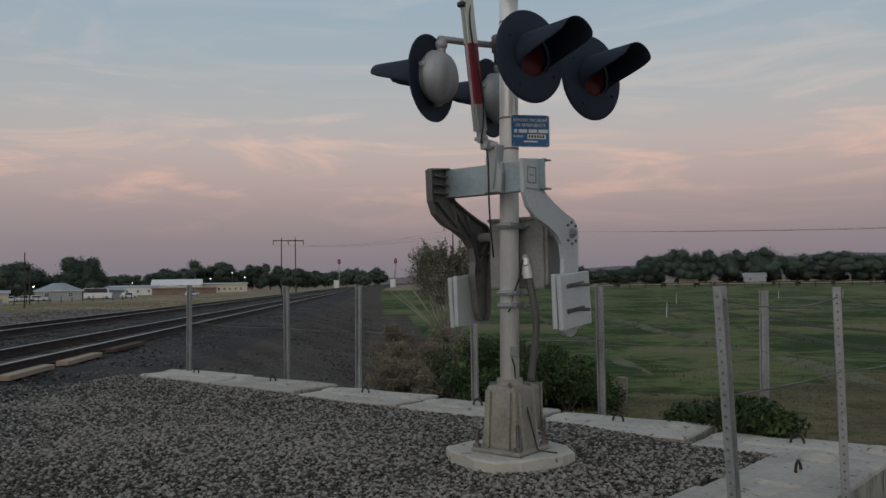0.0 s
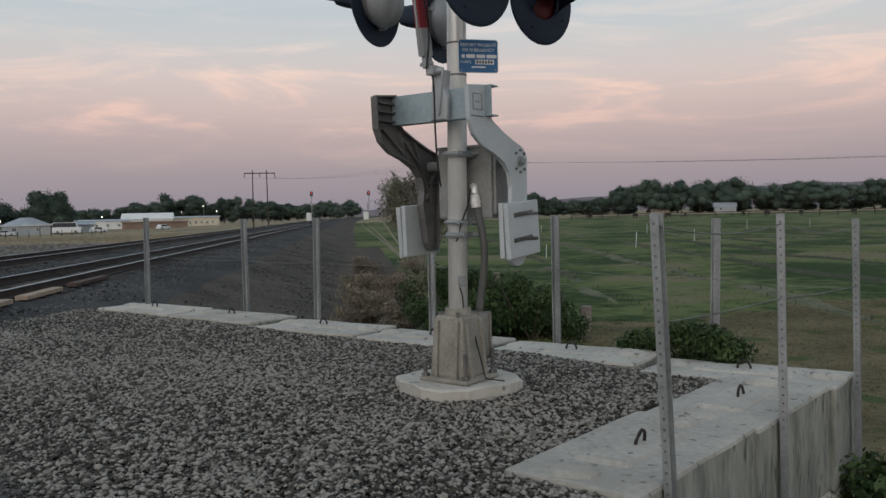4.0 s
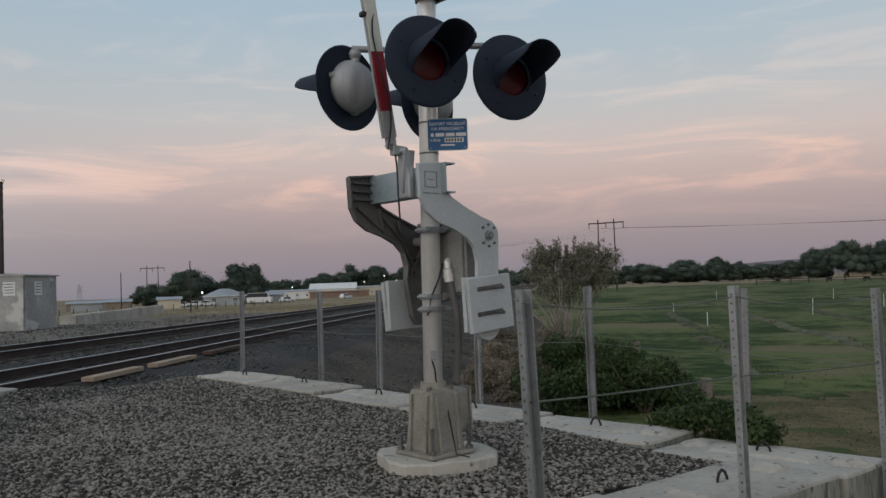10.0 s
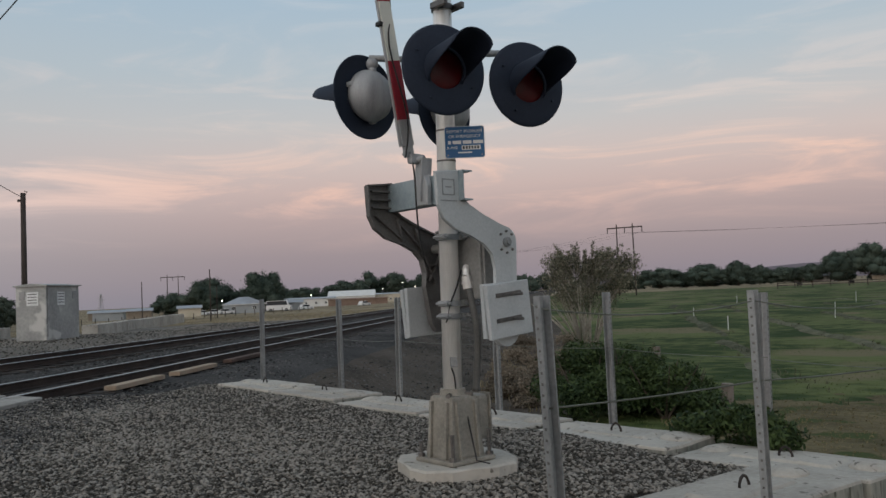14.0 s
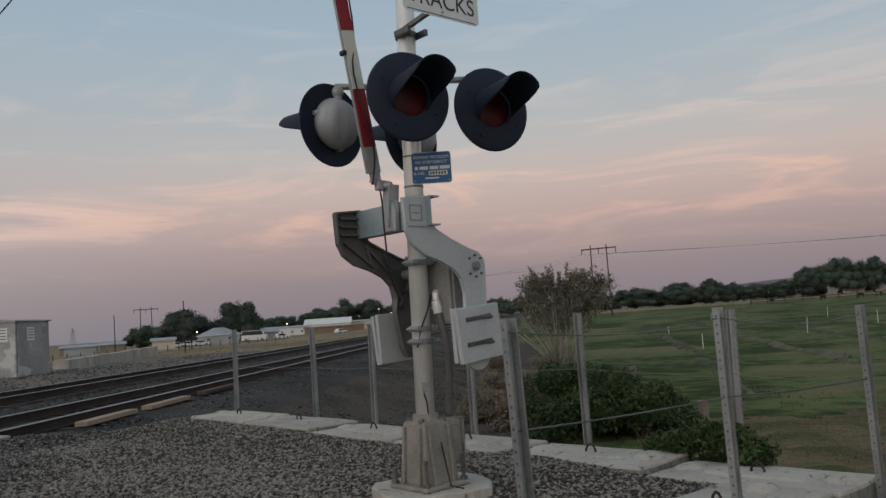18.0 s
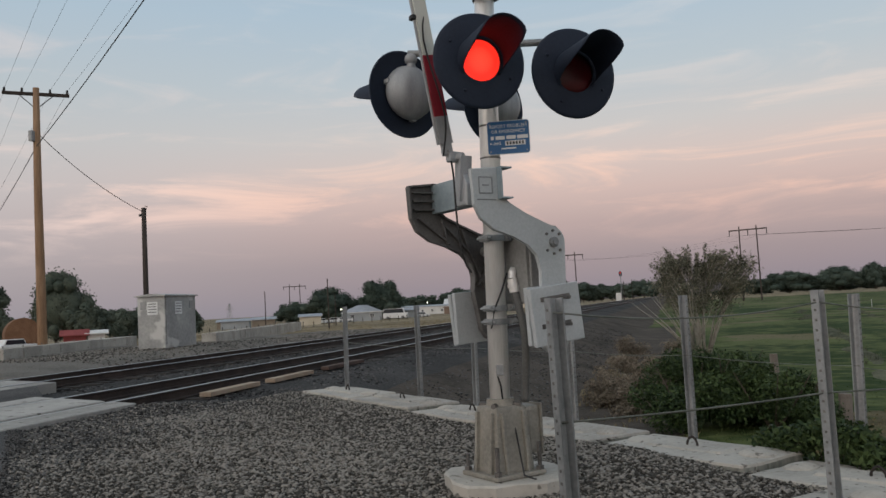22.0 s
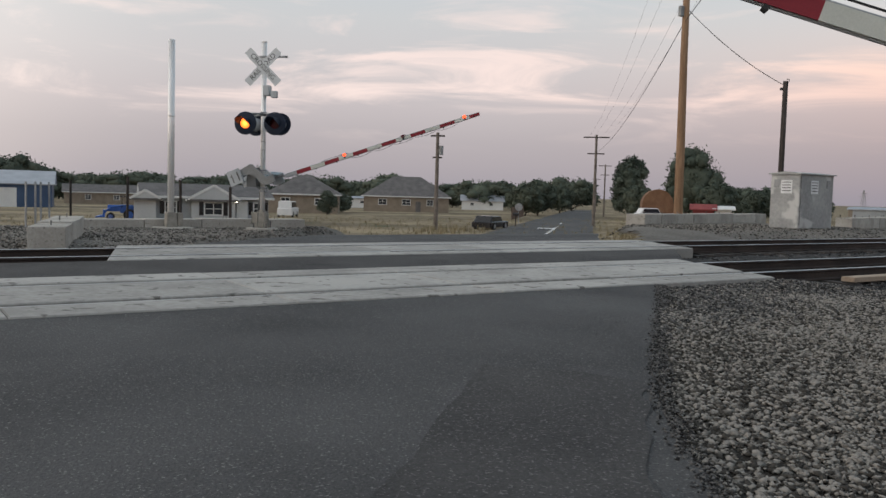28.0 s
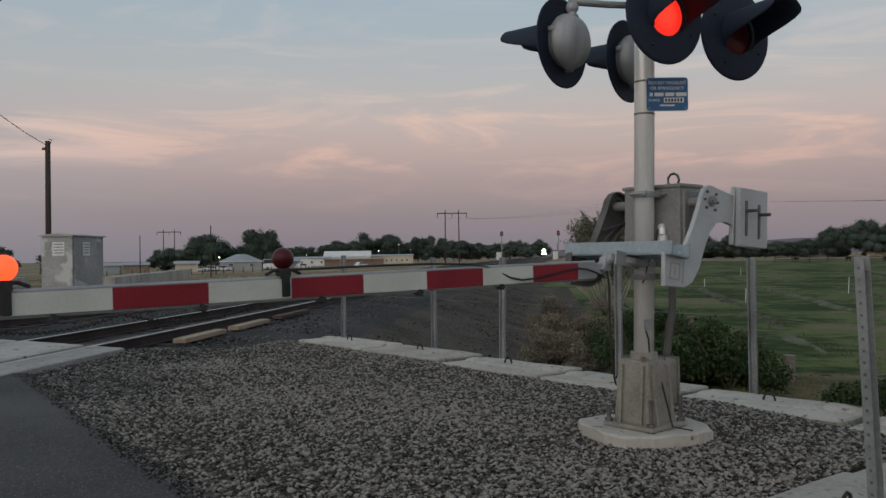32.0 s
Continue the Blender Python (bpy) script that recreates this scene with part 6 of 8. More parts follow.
def pad_sheet(name, poly, zf, label):
    xs = np.arange(min(p[0] for p in poly) - 0.3, max(p[0] for p in poly) + 0.3, 0.5)
    ys = np.arange(min(p[1] for p in poly) - 0.3, max(p[1] for p in poly) + 0.3, 0.5)
    idx, verts, faces = {}, [], []
    for i, x in enumerate(xs):
        for j, y in enumerate(ys):
            if in_poly(x, y, poly):
                idx[i, j] = len(verts)
                verts.append((x, y, zf(x, y) + 0.03 * noise.noise((x, y, 1.0))))
    for (i, j) in idx:
        q = [(i, j), (i + 1, j), (i + 1, j + 1), (i, j + 1)]
        if all(k in idx for k in q):
            faces.append([idx[k] for k in q])
    return tagged(raw(name, verts, faces, M["greygravel"], smooth=True), label, "gravel", kind="structure")


M["greygravel"] = surface("grey_gravel_bank", (0.115, 0.106, 0.094), (0.21, 0.195, 0.172), 0.95, 0, 0.5, 14, 0.8, 0.04, speck=((0.06, 0.058, 0.055), 16, 0.62), spec=0.15)


def near_road(x, y):
    """How far the bank dips to slip under the far road's edges."""
    v = Vector((x, y, 0)) - RIM
    k = -v.dot(SIDE)
    return max(0.0, 0.30 + 0.02 - far_road_height(x, y)) * (1 - smooth01((max(0.3 - k, k - 7.5)) / 1.3)) if -3 < k < 11 else 0.0


def build_far_side():
    def zr(x, y):
        return -0.13 + 0.22 * smooth01((-14.6 - x) / 2.5) - 1.6 * smooth01((-22.6 - 0.2 * (y - 17.7) - x) / 2.5) - 0.28 * smooth01((y - 27) / 8) - 1.0 * smooth01((y - 50) / 6) - near_road(x, y)
    pad_sheet("gravel_bank", [(-14.5, 10.4), (-14.5, 57), (-22, 57), (-26.5, 36), (-24.5, 22), (-21.5, 17.2)], zr, "grey gravel bank beyond the tracks")
    def zl(x, y):
        return -0.15 + 0.07 * smooth01((-14.6 - x) / 2.0) - 1.5 * smooth01((-23.2 - x) / 3.0) - near_road(x, y)
    pad_sheet("gravel_bank_left", [(-14.5, -4.0), (-14.5, 3.8), (-17.5, 6.3), (-22.6, 10.9), (-27, 10.9), (-27, -4)], zl, "grey gravel bank around the far signal")
    rnd = random.Random(21)
    spots = [(x, y, zr(x, y) + 0.01, rnd.uniform(0.02, 0.05)) for x, y in ((rnd.uniform(-21.5, -14.6), rnd.uniform(16, 48)) for _ in range(9000)) if x > -21.4 - 0.2 * (y - 17.7)]
    stones("bank_gravel", spots, M["stone"], "coarse grey-brown stones on the bank beyond the tracks", "gravel", 23)
    spots = [(x, y, zl(x, y), rnd.uniform(0.018, 0.045)) for x, y in ((rnd.uniform(-23, -14.6), rnd.uniform(-4, 8)) for _ in range(14000)) if in_poly(x, y, [(-14.5, -4.0), (-14.5, 2.4), (-17.5, 4.9), (-22.6, 9.5), (-23, -4)])]
    stones("far_gravel", spots, M["stone"], "coarse grey stones around the far signal", "gravel", 22)
    block_row((-21.0, 17.7), (-0.30, 0.95), 9, 0.48, "pale concrete block in a row beyond the tracks", "far block row")
    block_row((-22.0, 33.0), (-0.30, 0.95), 22, 0.38, "pale concrete block in a low row beyond the tracks", "low far block row")
    block_row((-22.3, 4.95), (-0.0, -1.0), 4, 0.15, "pale concrete block at the back of the far pad", "far pad block row")
    block_row((-15.1, -3.0), (-0.968, 0.25), 3, 0.29, "weathered concrete block beside the far track", "far corner blocks", 0.61)
    # steel posts along the back of the far pad
    rows = [(q, h, "iron", "dark steel post on the far pad's blocks") for q, h in ((-1.29, 1.35), (0.12, 1.5), (1.55, 1.45), (2.98, 1.3))]
    rows += [(q, 1.3, "galv", "thin galvanised steel post beside the far track") for q in (-2.4, -2.18, -2.05, -1.85)]
    for k, (y, h, mat, lab) in enumerate(rows):
        x, z = -22.72 if mat == "iron" else -22.3, -0.25
        bm = bm_new()
        w = 0.065 if mat == "iron" else 0.042
        box(bm, (0, 0, h / 2), (w, 0.8 * w, h), bevel=0.006)
        b = part("steel_post", bm, M[mat], None)
        b.matrix_world = pose(x, y, z, random.uniform(-1, 1), random.uniform(-1, 1), 10 * k)
        tagged(b, lab, "post", "posts on the far pad")
    # equipment bungalow
    t = thing("equipment_bungalow", pose(-18.25, 23.75, 0.04), "stained galvanised railway equipment bungalow with white notices", "bungalow")
    bm = bm_new()
    box(bm, (0, 0, 1.06), (1.2, 2.15, 2.0), bevel=0.015)
    part("body", bm, M["bungalow"], t)
    bm = bm_new()
    slab(bm, [(-0.68, 2.06), (-0.68, 2.10), (0, 2.17), (0.68, 2.10), (0.68, 2.06)], 2.3, pose(0, 1.15, 0, 90, 0, 0))
    part("roof", bm, M["bungalow"], t, "shallow pitched sheet roof")
    bm = bm_new()
    box(bm, (0, 0, 0.03), (1.0, 1.9, 0.10))
    part("skid", bm, M["bolt"], t)
    for x, y, a in ((0.07, -1.085, 0), (0.612, -0.15, 90)):
        bm = bm_new()
        box(bm, (x, y, 1.60), (0.46, 0.012, 0.50), (0, 0, a))
        part("notice", bm, M["signwhite"], t, "white notice with rows of black print")
        for k in range(4):
            bm = bm_new()
            off = Vector((0, -0.008, 0)) if a == 0 else Vector((0.008, 0, 0))
            box(bm, (x + off.x, y + off.y, 1.77 - 0.105 * k), (0.36, 0.004, 0.026), (0, 0, a))
            part("text_bar", bm, M["ink"], t)
    for x, y, a in ((-0.35, -1.08, 0), (0.605, 0.75, 90)):
        bm = bm_new()
        box(bm, (x, y, 1.72), (0.22, 0.03, 0.3), (0, 0, a), 0.006)
        part("vent", bm, M["galv"], t)
    bm = bm_new()
    rod(bm, (0.605, -1.0, 0.2), (0.605, -1.0, 2.0), 0.012, n=6)
    part("door_edge", bm, M["bolt"], t)
    # dark service pole
    t = thing("service_pole", pose(-19.7, 24.48, -0.2), "dark creosoted service pole beside the bungalow", "pole")
    bm = bm_new()
    rod(bm, (0, 0, -0.8), (0, 0, 6.05), 0.12, 0.095, 14)
    part("pole", bm, M["darkwood"], t, "", True)
    bm = bm_new()
    box(bm, (-0.12, -0.05, 5.75), (0.14, 0.08, 0.1), bevel=0.01)
    part("cable_box", bm, M["rubber"], t)
    bm = bm_new()
    tube(bm, [(0.1, 0, 5.95), (0.16, 0.02, 6.1), (0.05, 0, 6.12)], 0.02, 6)
    part("weatherhead", bm, M["rubber"], t)
    # utility pole by the road
    t = thing("utility_pole", pose(-22.45, 21.65, -0.15), "tall brown wooden utility pole with a dark crossarm", "utility pole", "utility poles")
    bm = bm_new()
    tube(bm, [(0.05, 0.05, -1.2), (0.03, 0.02, 3), (0, 0, 7), (0, 0, 10.7)], [0.19, 0.175, 0.15, 0.12], 16)
    part("pole", bm, M["wood"], t, "", True)
    cross = math.degrees(math.atan2(22.32 - 20.84, -21.55 + 23.26))
    bm = bm_new()
    box(bm, (0, 0, 10.45), (2.4, 0.1, 0.13), (0, 0, cross), 0.01)
    for s in (-1, 1):
        rod(bm, (0, 0, 9.85), (s * 0.6 * math.cos(radians(cross)), s * 0.6 * math.sin(radians(cross)), 10.40), 0.018, n=6)
    part("crossarm", bm, M["darkwood"], t, "dark wooden crossarm")
    for s in (-1.12, -0.5, 0.5, 1.12):
        bm = bm_new()
        p = Vector((s * math.cos(radians(cross)), s * math.sin(radians(cross)), 10.5))
        lathe(bm, [(0.02, 0), (0.05, 0.04), (0.05, 0.09), (0.035, 0.11), (0.045, 0.16), (0.0, 0.19)], 10, Matrix.Translation(p))
        part("insulator", bm, M["ink"], t)
    bm = bm_new()
    box(bm, (-0.05, -0.22, 8.75), (0.16, 0.2, 0.42), bevel=0.03)
    part("pole_box", bm, M["galv"], t)
    # overhead cables
    bundle = [((-22.45, 21.6, 8.2), (9.5, -5.0, 11.6), 0.5, 0.016), ((-22.45, 21.6, 8.2), (-61.5, 54.8, 5.6), 0.8, 0.014), ((-22.4, 21.7, 8.7), (-19.75, 24.45, 5.7), 0.25, 0.014)]
    for s in (-1.12, -0.5, 0.5, 1.12):
        p = (-22.4 + s * math.cos(radians(cross)), 21.65 + s * math.sin(radians(cross)), 10.53)
        bundle.append((p, (9.5 + 1.2 * s, -5.0 + 1.2 * s, 14.2), 0.5, 0.0045))
        bundle.append((p, (-61.5 + 0.5 * s, 54.8 + 0.5 * s, 7.2), 0.9, 0.0045))
    for p, q, sag, r in bundle:
        bm = bm_new()
        p, q = Vector(p), Vector(q)
        tube(bm, [p.lerp(q, f / 12) - Vector((0, 0, sag * 4 * (f / 12) * (1 - f / 12))) for f in range(13)], r, 5)
        w = part("overhead_cable", bm, M["rubber"], None, "", True)
        tagged(w, "thin dark overhead cable strung between poles", "cable", "overhead cables")
    # bare white pole beside the far signal
    t = thing("bare_pole", pose(-21.74, 1.0, -0.10), "bare pale metal pole on a cast base", "pole")
    bm = bm_new()
    rod(bm, (0, 0, 0.3), (0, 0, 4.95), 0.085, n=20)
    rod(bm, (0, 0, 2.95), (0, 0, 3.0), 0.092, n=20)
    part("pole", bm, M["pole"], t, "", True)
    bm = bm_new()
    box(bm, (0, 0, 0.22), (0.3, 0.3, 0.44), bevel=0.02, taper=0.8)
    box(bm, (0.05, 0.22, 0.25), (0.2, 0.14, 0.36), bevel=0.02)
    part("base_casting", bm, M["base"], t)
    bm = bm_new()
    lathe(bm, [(0.0, -0.14), (0.54, -0.14), (0.53, 0.02), (0.50, 0.04), (0.0, 0.045)], 26)
    b = part("concrete_foundation", bm, M["concrete"], None)
    b.matrix_world = pose(-21.74, 1.05, -0.09)
    tagged(b, "round pale concrete footing under the bare pole", "foundation")
    # timbers beside the near rail
    for x, y, L, mat in ((-6.55, 8.0, 1.8, "board"), (-6.55, 10.4, 1.9, "board"), (-6.6, 13.4, 2.2, "redboard"), (-7.5, 6.9, 2.4, "redboard"), (-7.5, 10.2, 2.2, "redboard"), (-7.5, 13, 2.6, "redboard"), (-7.5, 17, 3, "redboard")):
        bm = bm_new()
        box(bm, (0, 0, 0.02), (0.22, L, 0.08), bevel=0.01)
        b = part("timber", bm, M[mat], None)
        b.matrix_world = pose(x, y, -0.14, 0, 0, random.uniform(-1.0, 1.0))
        tagged(b, "pale sawn timber lying along the rail" if mat == "board" else "rust-stained timber lying along the rail", "timber", "timbers along the rail")
    # painted lines on the far road
    for s0, s1, k, w, lab in ((36.0, 70.0, 3.45, 0.22, "white centre line"), (36.2, 36.9, 6.6, 2.6, "white stop line"), (62.5, 65.0, 4.2, 1.3, "white mark"), (80.0, 86.0, 3.6, 0.2, "white centre line")):
        verts = []
        for i in range(13):
            s = s0 + (s1 - s0) * i / 12
            for kk in (k - w / 2, k + w / 2):
                x, y, _ = on_road(s, kk)
                verts.append((x, y, far_road_height(x, y) + 0.012))
        faces = [(2 * i, 2 * i + 1, 2 * i + 3, 2 * i + 2) for i in range(12)]
        tagged(raw("road_line", verts, faces, M["white"]), "worn white painted line on the asphalt", "road marking", kind="structure")


def window_unit(t, m, ww, wh, shutters):
    """A window with a white frame, facing the local -y of its place m."""
    win = new("window")
    win.parent = t
    win.matrix_local = m
    bm = bm_new()
    for cx, cz, sx, sz in ((0, wh / 2, ww + 0.16, 0.1), (0, -wh / 2, ww + 0.16, 0.1), (-ww / 2, 0, 0.1, wh), (ww / 2, 0, 0.1, wh), (0, 0, 0.06, wh), (0, 0, ww, 0.06)):
        box(bm, (cx, -0.03, cz), (sx, 0.07, sz))
    part("window_frame", bm, M["whitewall"], win)
    bm = bm_new()
    box(bm, (0, -0.006, 0), (ww, 0.03, wh))
    part("pane", bm, M["pane"], win)
    if shutters:
        for s in (-1, 1):
            bm = bm_new()
            box(bm, (s * (ww / 2 + 0.26), -0.03, 0), (0.36, 0.05, wh + 0.1))
            part("shutter", bm, M["carblack"], win, "dark window shutter")


def house(name, x, y, turn, w, d, wall_h, roof_h, wall, roof, label, windows=(), hip=False, door=None, z=-1.35, shutters=False, group="distant buildings", trim=True, category="house"):
    """Front towards local -y."""
    t = thing(name, pose(x, y, z, 0, 0, turn), label, category, group)
    bm = bm_new()
    slab(bm, [(-w / 2, -d / 2), (w / 2, -d / 2), (w / 2, d / 2), (-w / 2, d / 2)], wall_h + 0.3, pose(0, 0, -0.3))
    if not hip:
        for sx in (-1, 1):
            a = [bm.verts.new(v) for v in ((sx * w / 2, -d / 2, wall_h), (sx * w / 2, d / 2, wall_h), (sx * w / 2, 0, wall_h + roof_h))]
            bm.faces.new(a if sx > 0 else a[::-1])
    part("wall", bm, M[wall], t)
    bm = bm_new()
    e = 0.45
    inset = d / 2 if hip else -e
    base = [(-w / 2 - e, -d / 2 - e), (w / 2 + e, -d / 2 - e), (w / 2 + e, d / 2 + e), (-w / 2 - e, d / 2 + e)]
    drop = roof_h * e / (d / 2)
    lo = [bm.verts.new((*p, wall_h - drop)) for p in base]
    lo2 = [bm.verts.new((*p, wall_h - drop + 0.16)) for p in base]
    ri = [bm.verts.new((-w / 2 + inset, 0, wall_h + roof_h + 0.16)), bm.verts.new((w / 2 - inset, 0, wall_h + roof_h + 0.16))]
    bm.faces.new(lo[::-1])
    for i in range(4):
        bm.faces.new((lo[i], lo[(i + 1) % 4], lo2[(i + 1) % 4], lo2[i]))
    bm.faces.new((lo2[0], lo2[1], ri[1], ri[0]))
    bm.faces.new((lo2[2], lo2[3], ri[0], ri[1]))
    bm.faces.new((lo2[1], lo2[2], ri[1]))
    bm.faces.new((lo2[3], lo2[0], ri[0]))
    top = part("roof", bm, [M[roof], M[wall]], t)
    for p in top.data.polygons:
        p.material_index = 1 if not hip and len(p.vertices) == 3 else 0
    for wx, wz, ww, wh in windows:
        window_unit(t, pose(wx, -d / 2, wz), ww, wh, shutters)
    if door:
        bm = bm_new()
        box(bm, (door[0], -d / 2 - 0.02, door[2] / 2), (door[1], 0.06, door[2]))
        part("door", bm, M[door[3]], t)
    if trim:
        for s in (-1, 1):
            bm = bm_new()
            box(bm, (0, s * (d / 2 + e), wall_h - drop + 0.06), (w + 2 * e, 0.04, 0.2))
            part("fascia", bm, M["whitewall"], t)
    return t


def vehicle(name, x, y, z, turn, L, W, H, paint, label, nose=0.28, tail=0.15, category="car", group="parked vehicles"):
    t = thing(name, pose(x, y, z, 0, 0, turn), label, category, group)
    bm = bm_new()
    r = 0.33 if H < 2.4 else 0.42
    b0 = r * 0.7
    belt = b0 + (H - b0) * 0.52
    slab(bm, [(-L / 2, b0), (L / 2, b0), (L / 2, belt * 0.92), (L / 2 - 0.12, belt), (-L / 2 + 0.1, belt), (-L / 2, belt * 0.9)], W, pose(0, W / 2, 0, 90, 0, 0), 0.06)
    part("body", bm, M[paint], t)
    bm = bm_new()
    slab(bm, [(-L / 2 + tail * L * 0.4, belt - 0.02), (L / 2 - nose * L, belt - 0.02), (L / 2 - nose * L - 0.45, H), (-L / 2 + tail * L, H)], W * 0.88, pose(0, W * 0.44, 0, 90, 0, 0), 0.05)
    part("cabin", bm, M[paint], t)
    bm = bm_new()
    slab(bm, [(-L / 2 + tail * L * 0.8, belt + 0.06), (L / 2 - nose * L - 0.15, belt + 0.06), (L / 2 - nose * L - 0.5, H - 0.1), (-L / 2 + tail * L + 0.1, H - 0.1)], W * 0.90, pose(0, W * 0.45, 0, 90, 0, 0))
    part("window_glass", bm, M["pane"], t)
    for sx in (-1, 1):
        for sy in (-1, 1):
            wh = new("wheel")
            wh.parent = t
            wh.matrix_local = pose(sx * L * 0.31, sy * W * 0.46, r)
            bm = bm_new()
            rod(bm, (0, -0.1, 0), (0, 0.1, 0), r, n=18)
            part("tyre", bm, M["rubber"], wh)
            bm = bm_new()
            rod(bm, (0, -0.105, 0), (0, 0.105, 0), r * 0.6, n=12)
            part("rim", bm, M["galv"], wh)
    for s in (-1, 1):
        bm = bm_new()
        box(bm, (L / 2 - 0.02, s * W * 0.36, belt * 0.82), (0.06, 0.25, 0.14), bevel=0.02)
        part("headlight", bm, M["signwhite"], t)
    return t


def h_frame(x, y, h, turn, label="tall wooden two-pole power line frame", gap=4.2):
    t = thing("power_pylon", pose(x, y, -1.4, 0, 0, turn), label, "power pole", "power line frames")
    for s in (-1, 1):
        bm = bm_new()
        rod(bm, (s * gap / 2, 0, -0.5), (s * gap / 2 * 0.94, 0, h), 0.20, 0.13, 10)
        part("pole", bm, M["darkwood"], t)
    bm = bm_new()
    box(bm, (0, 0, h - 0.9), (gap * 2.1, 0.2, 0.28))
    part("crossarm", bm, M["darkwood"], t)
    for s in (-1, 0, 1):
        bm = bm_new()
        rod(bm, (s * gap * 1.02, 0, h - 0.9), (s * gap * 1.02, 0, h - 2.2), 0.10, n=6)
        part("insulator", bm, M["ink"], t)


def wire_span(p, q, sag, r):
    bm = bm_new()
    p, q = Vector(p), Vector(q)
    tube(bm, [p.lerp(q, f / 10) - Vector((0, 0, sag * 4 * (f / 10) * (1 - f / 10))) for f in range(11)], r, 4)
    tagged(part("power_line", bm, M["rubber"], None), "thin dark power line wire in the distance", "wire", "power line wires")


def wayside_signal(x, y, h):
    t = thing("wayside_signal", pose(x, y, -0.1), "distant railway signal mast showing a red light", "railway signal", "wayside signals")
    bm = bm_new()
    rod(bm, (0, 0, 0), (0, 0, h), 0.12, n=10)
    part("mast", bm, M["galv"], t)
    bm = bm_new()
    slab(bm, arc(0, 0, 0.45, 0, 180, 8) + arc(0, -0.7, 0.45, 180, 360, 8), 0.1, pose(0, 0, h + 0.2, 90, 0, 0))
    part("target", bm, M["black"], t)
    bm = bm_new()
    rod(bm, (0, -0.2, h + 0.1), (0, -0.12, h + 0.1), 0.16, n=12)
    part("lamp", bm, M["lamp"], t, "lit red signal lamp")
    bm = bm_new()
    box(bm, (-0.9, 0, 1.2), (1.5, 1.2, 2.4), bevel=0.03)
    part("cabinet", bm, M["whitewall"], t, "white equipment cabinet")
    bm = bm_new()
    for k in range(14):
        box(bm, (0.35, 0, 0.4 + k * 0.45), (0.4, 0.05, 0.05))
    part("ladder", bm, M["galv"], t)


def cow(x, y, turn):
    t = thing("cow", pose(x, y, -1.4, 0, 0, turn), "black cow grazing in the pasture", "cow", "grazing cattle")
    bm = bm_new()
    box(bm, (0, 0, 0.95), (1.5, 0.55, 0.7), bevel=0.2)
    part("body", bm, M["carblack"], t)
    bm = bm_new()
    box(bm, (0.95, 0, 0.75), (0.5, 0.26, 0.3), (0, 40, 0), 0.08)
    part("head", bm, M["carblack"], t)
    for sx in (-0.55, 0.5):
        for sy in (-0.18, 0.18):
            bm = bm_new()
            rod(bm, (sx, sy, 0), (sx, sy, 0.7), 0.06, 0.09, 7)
            part("leg", bm, M["carblack"], t)


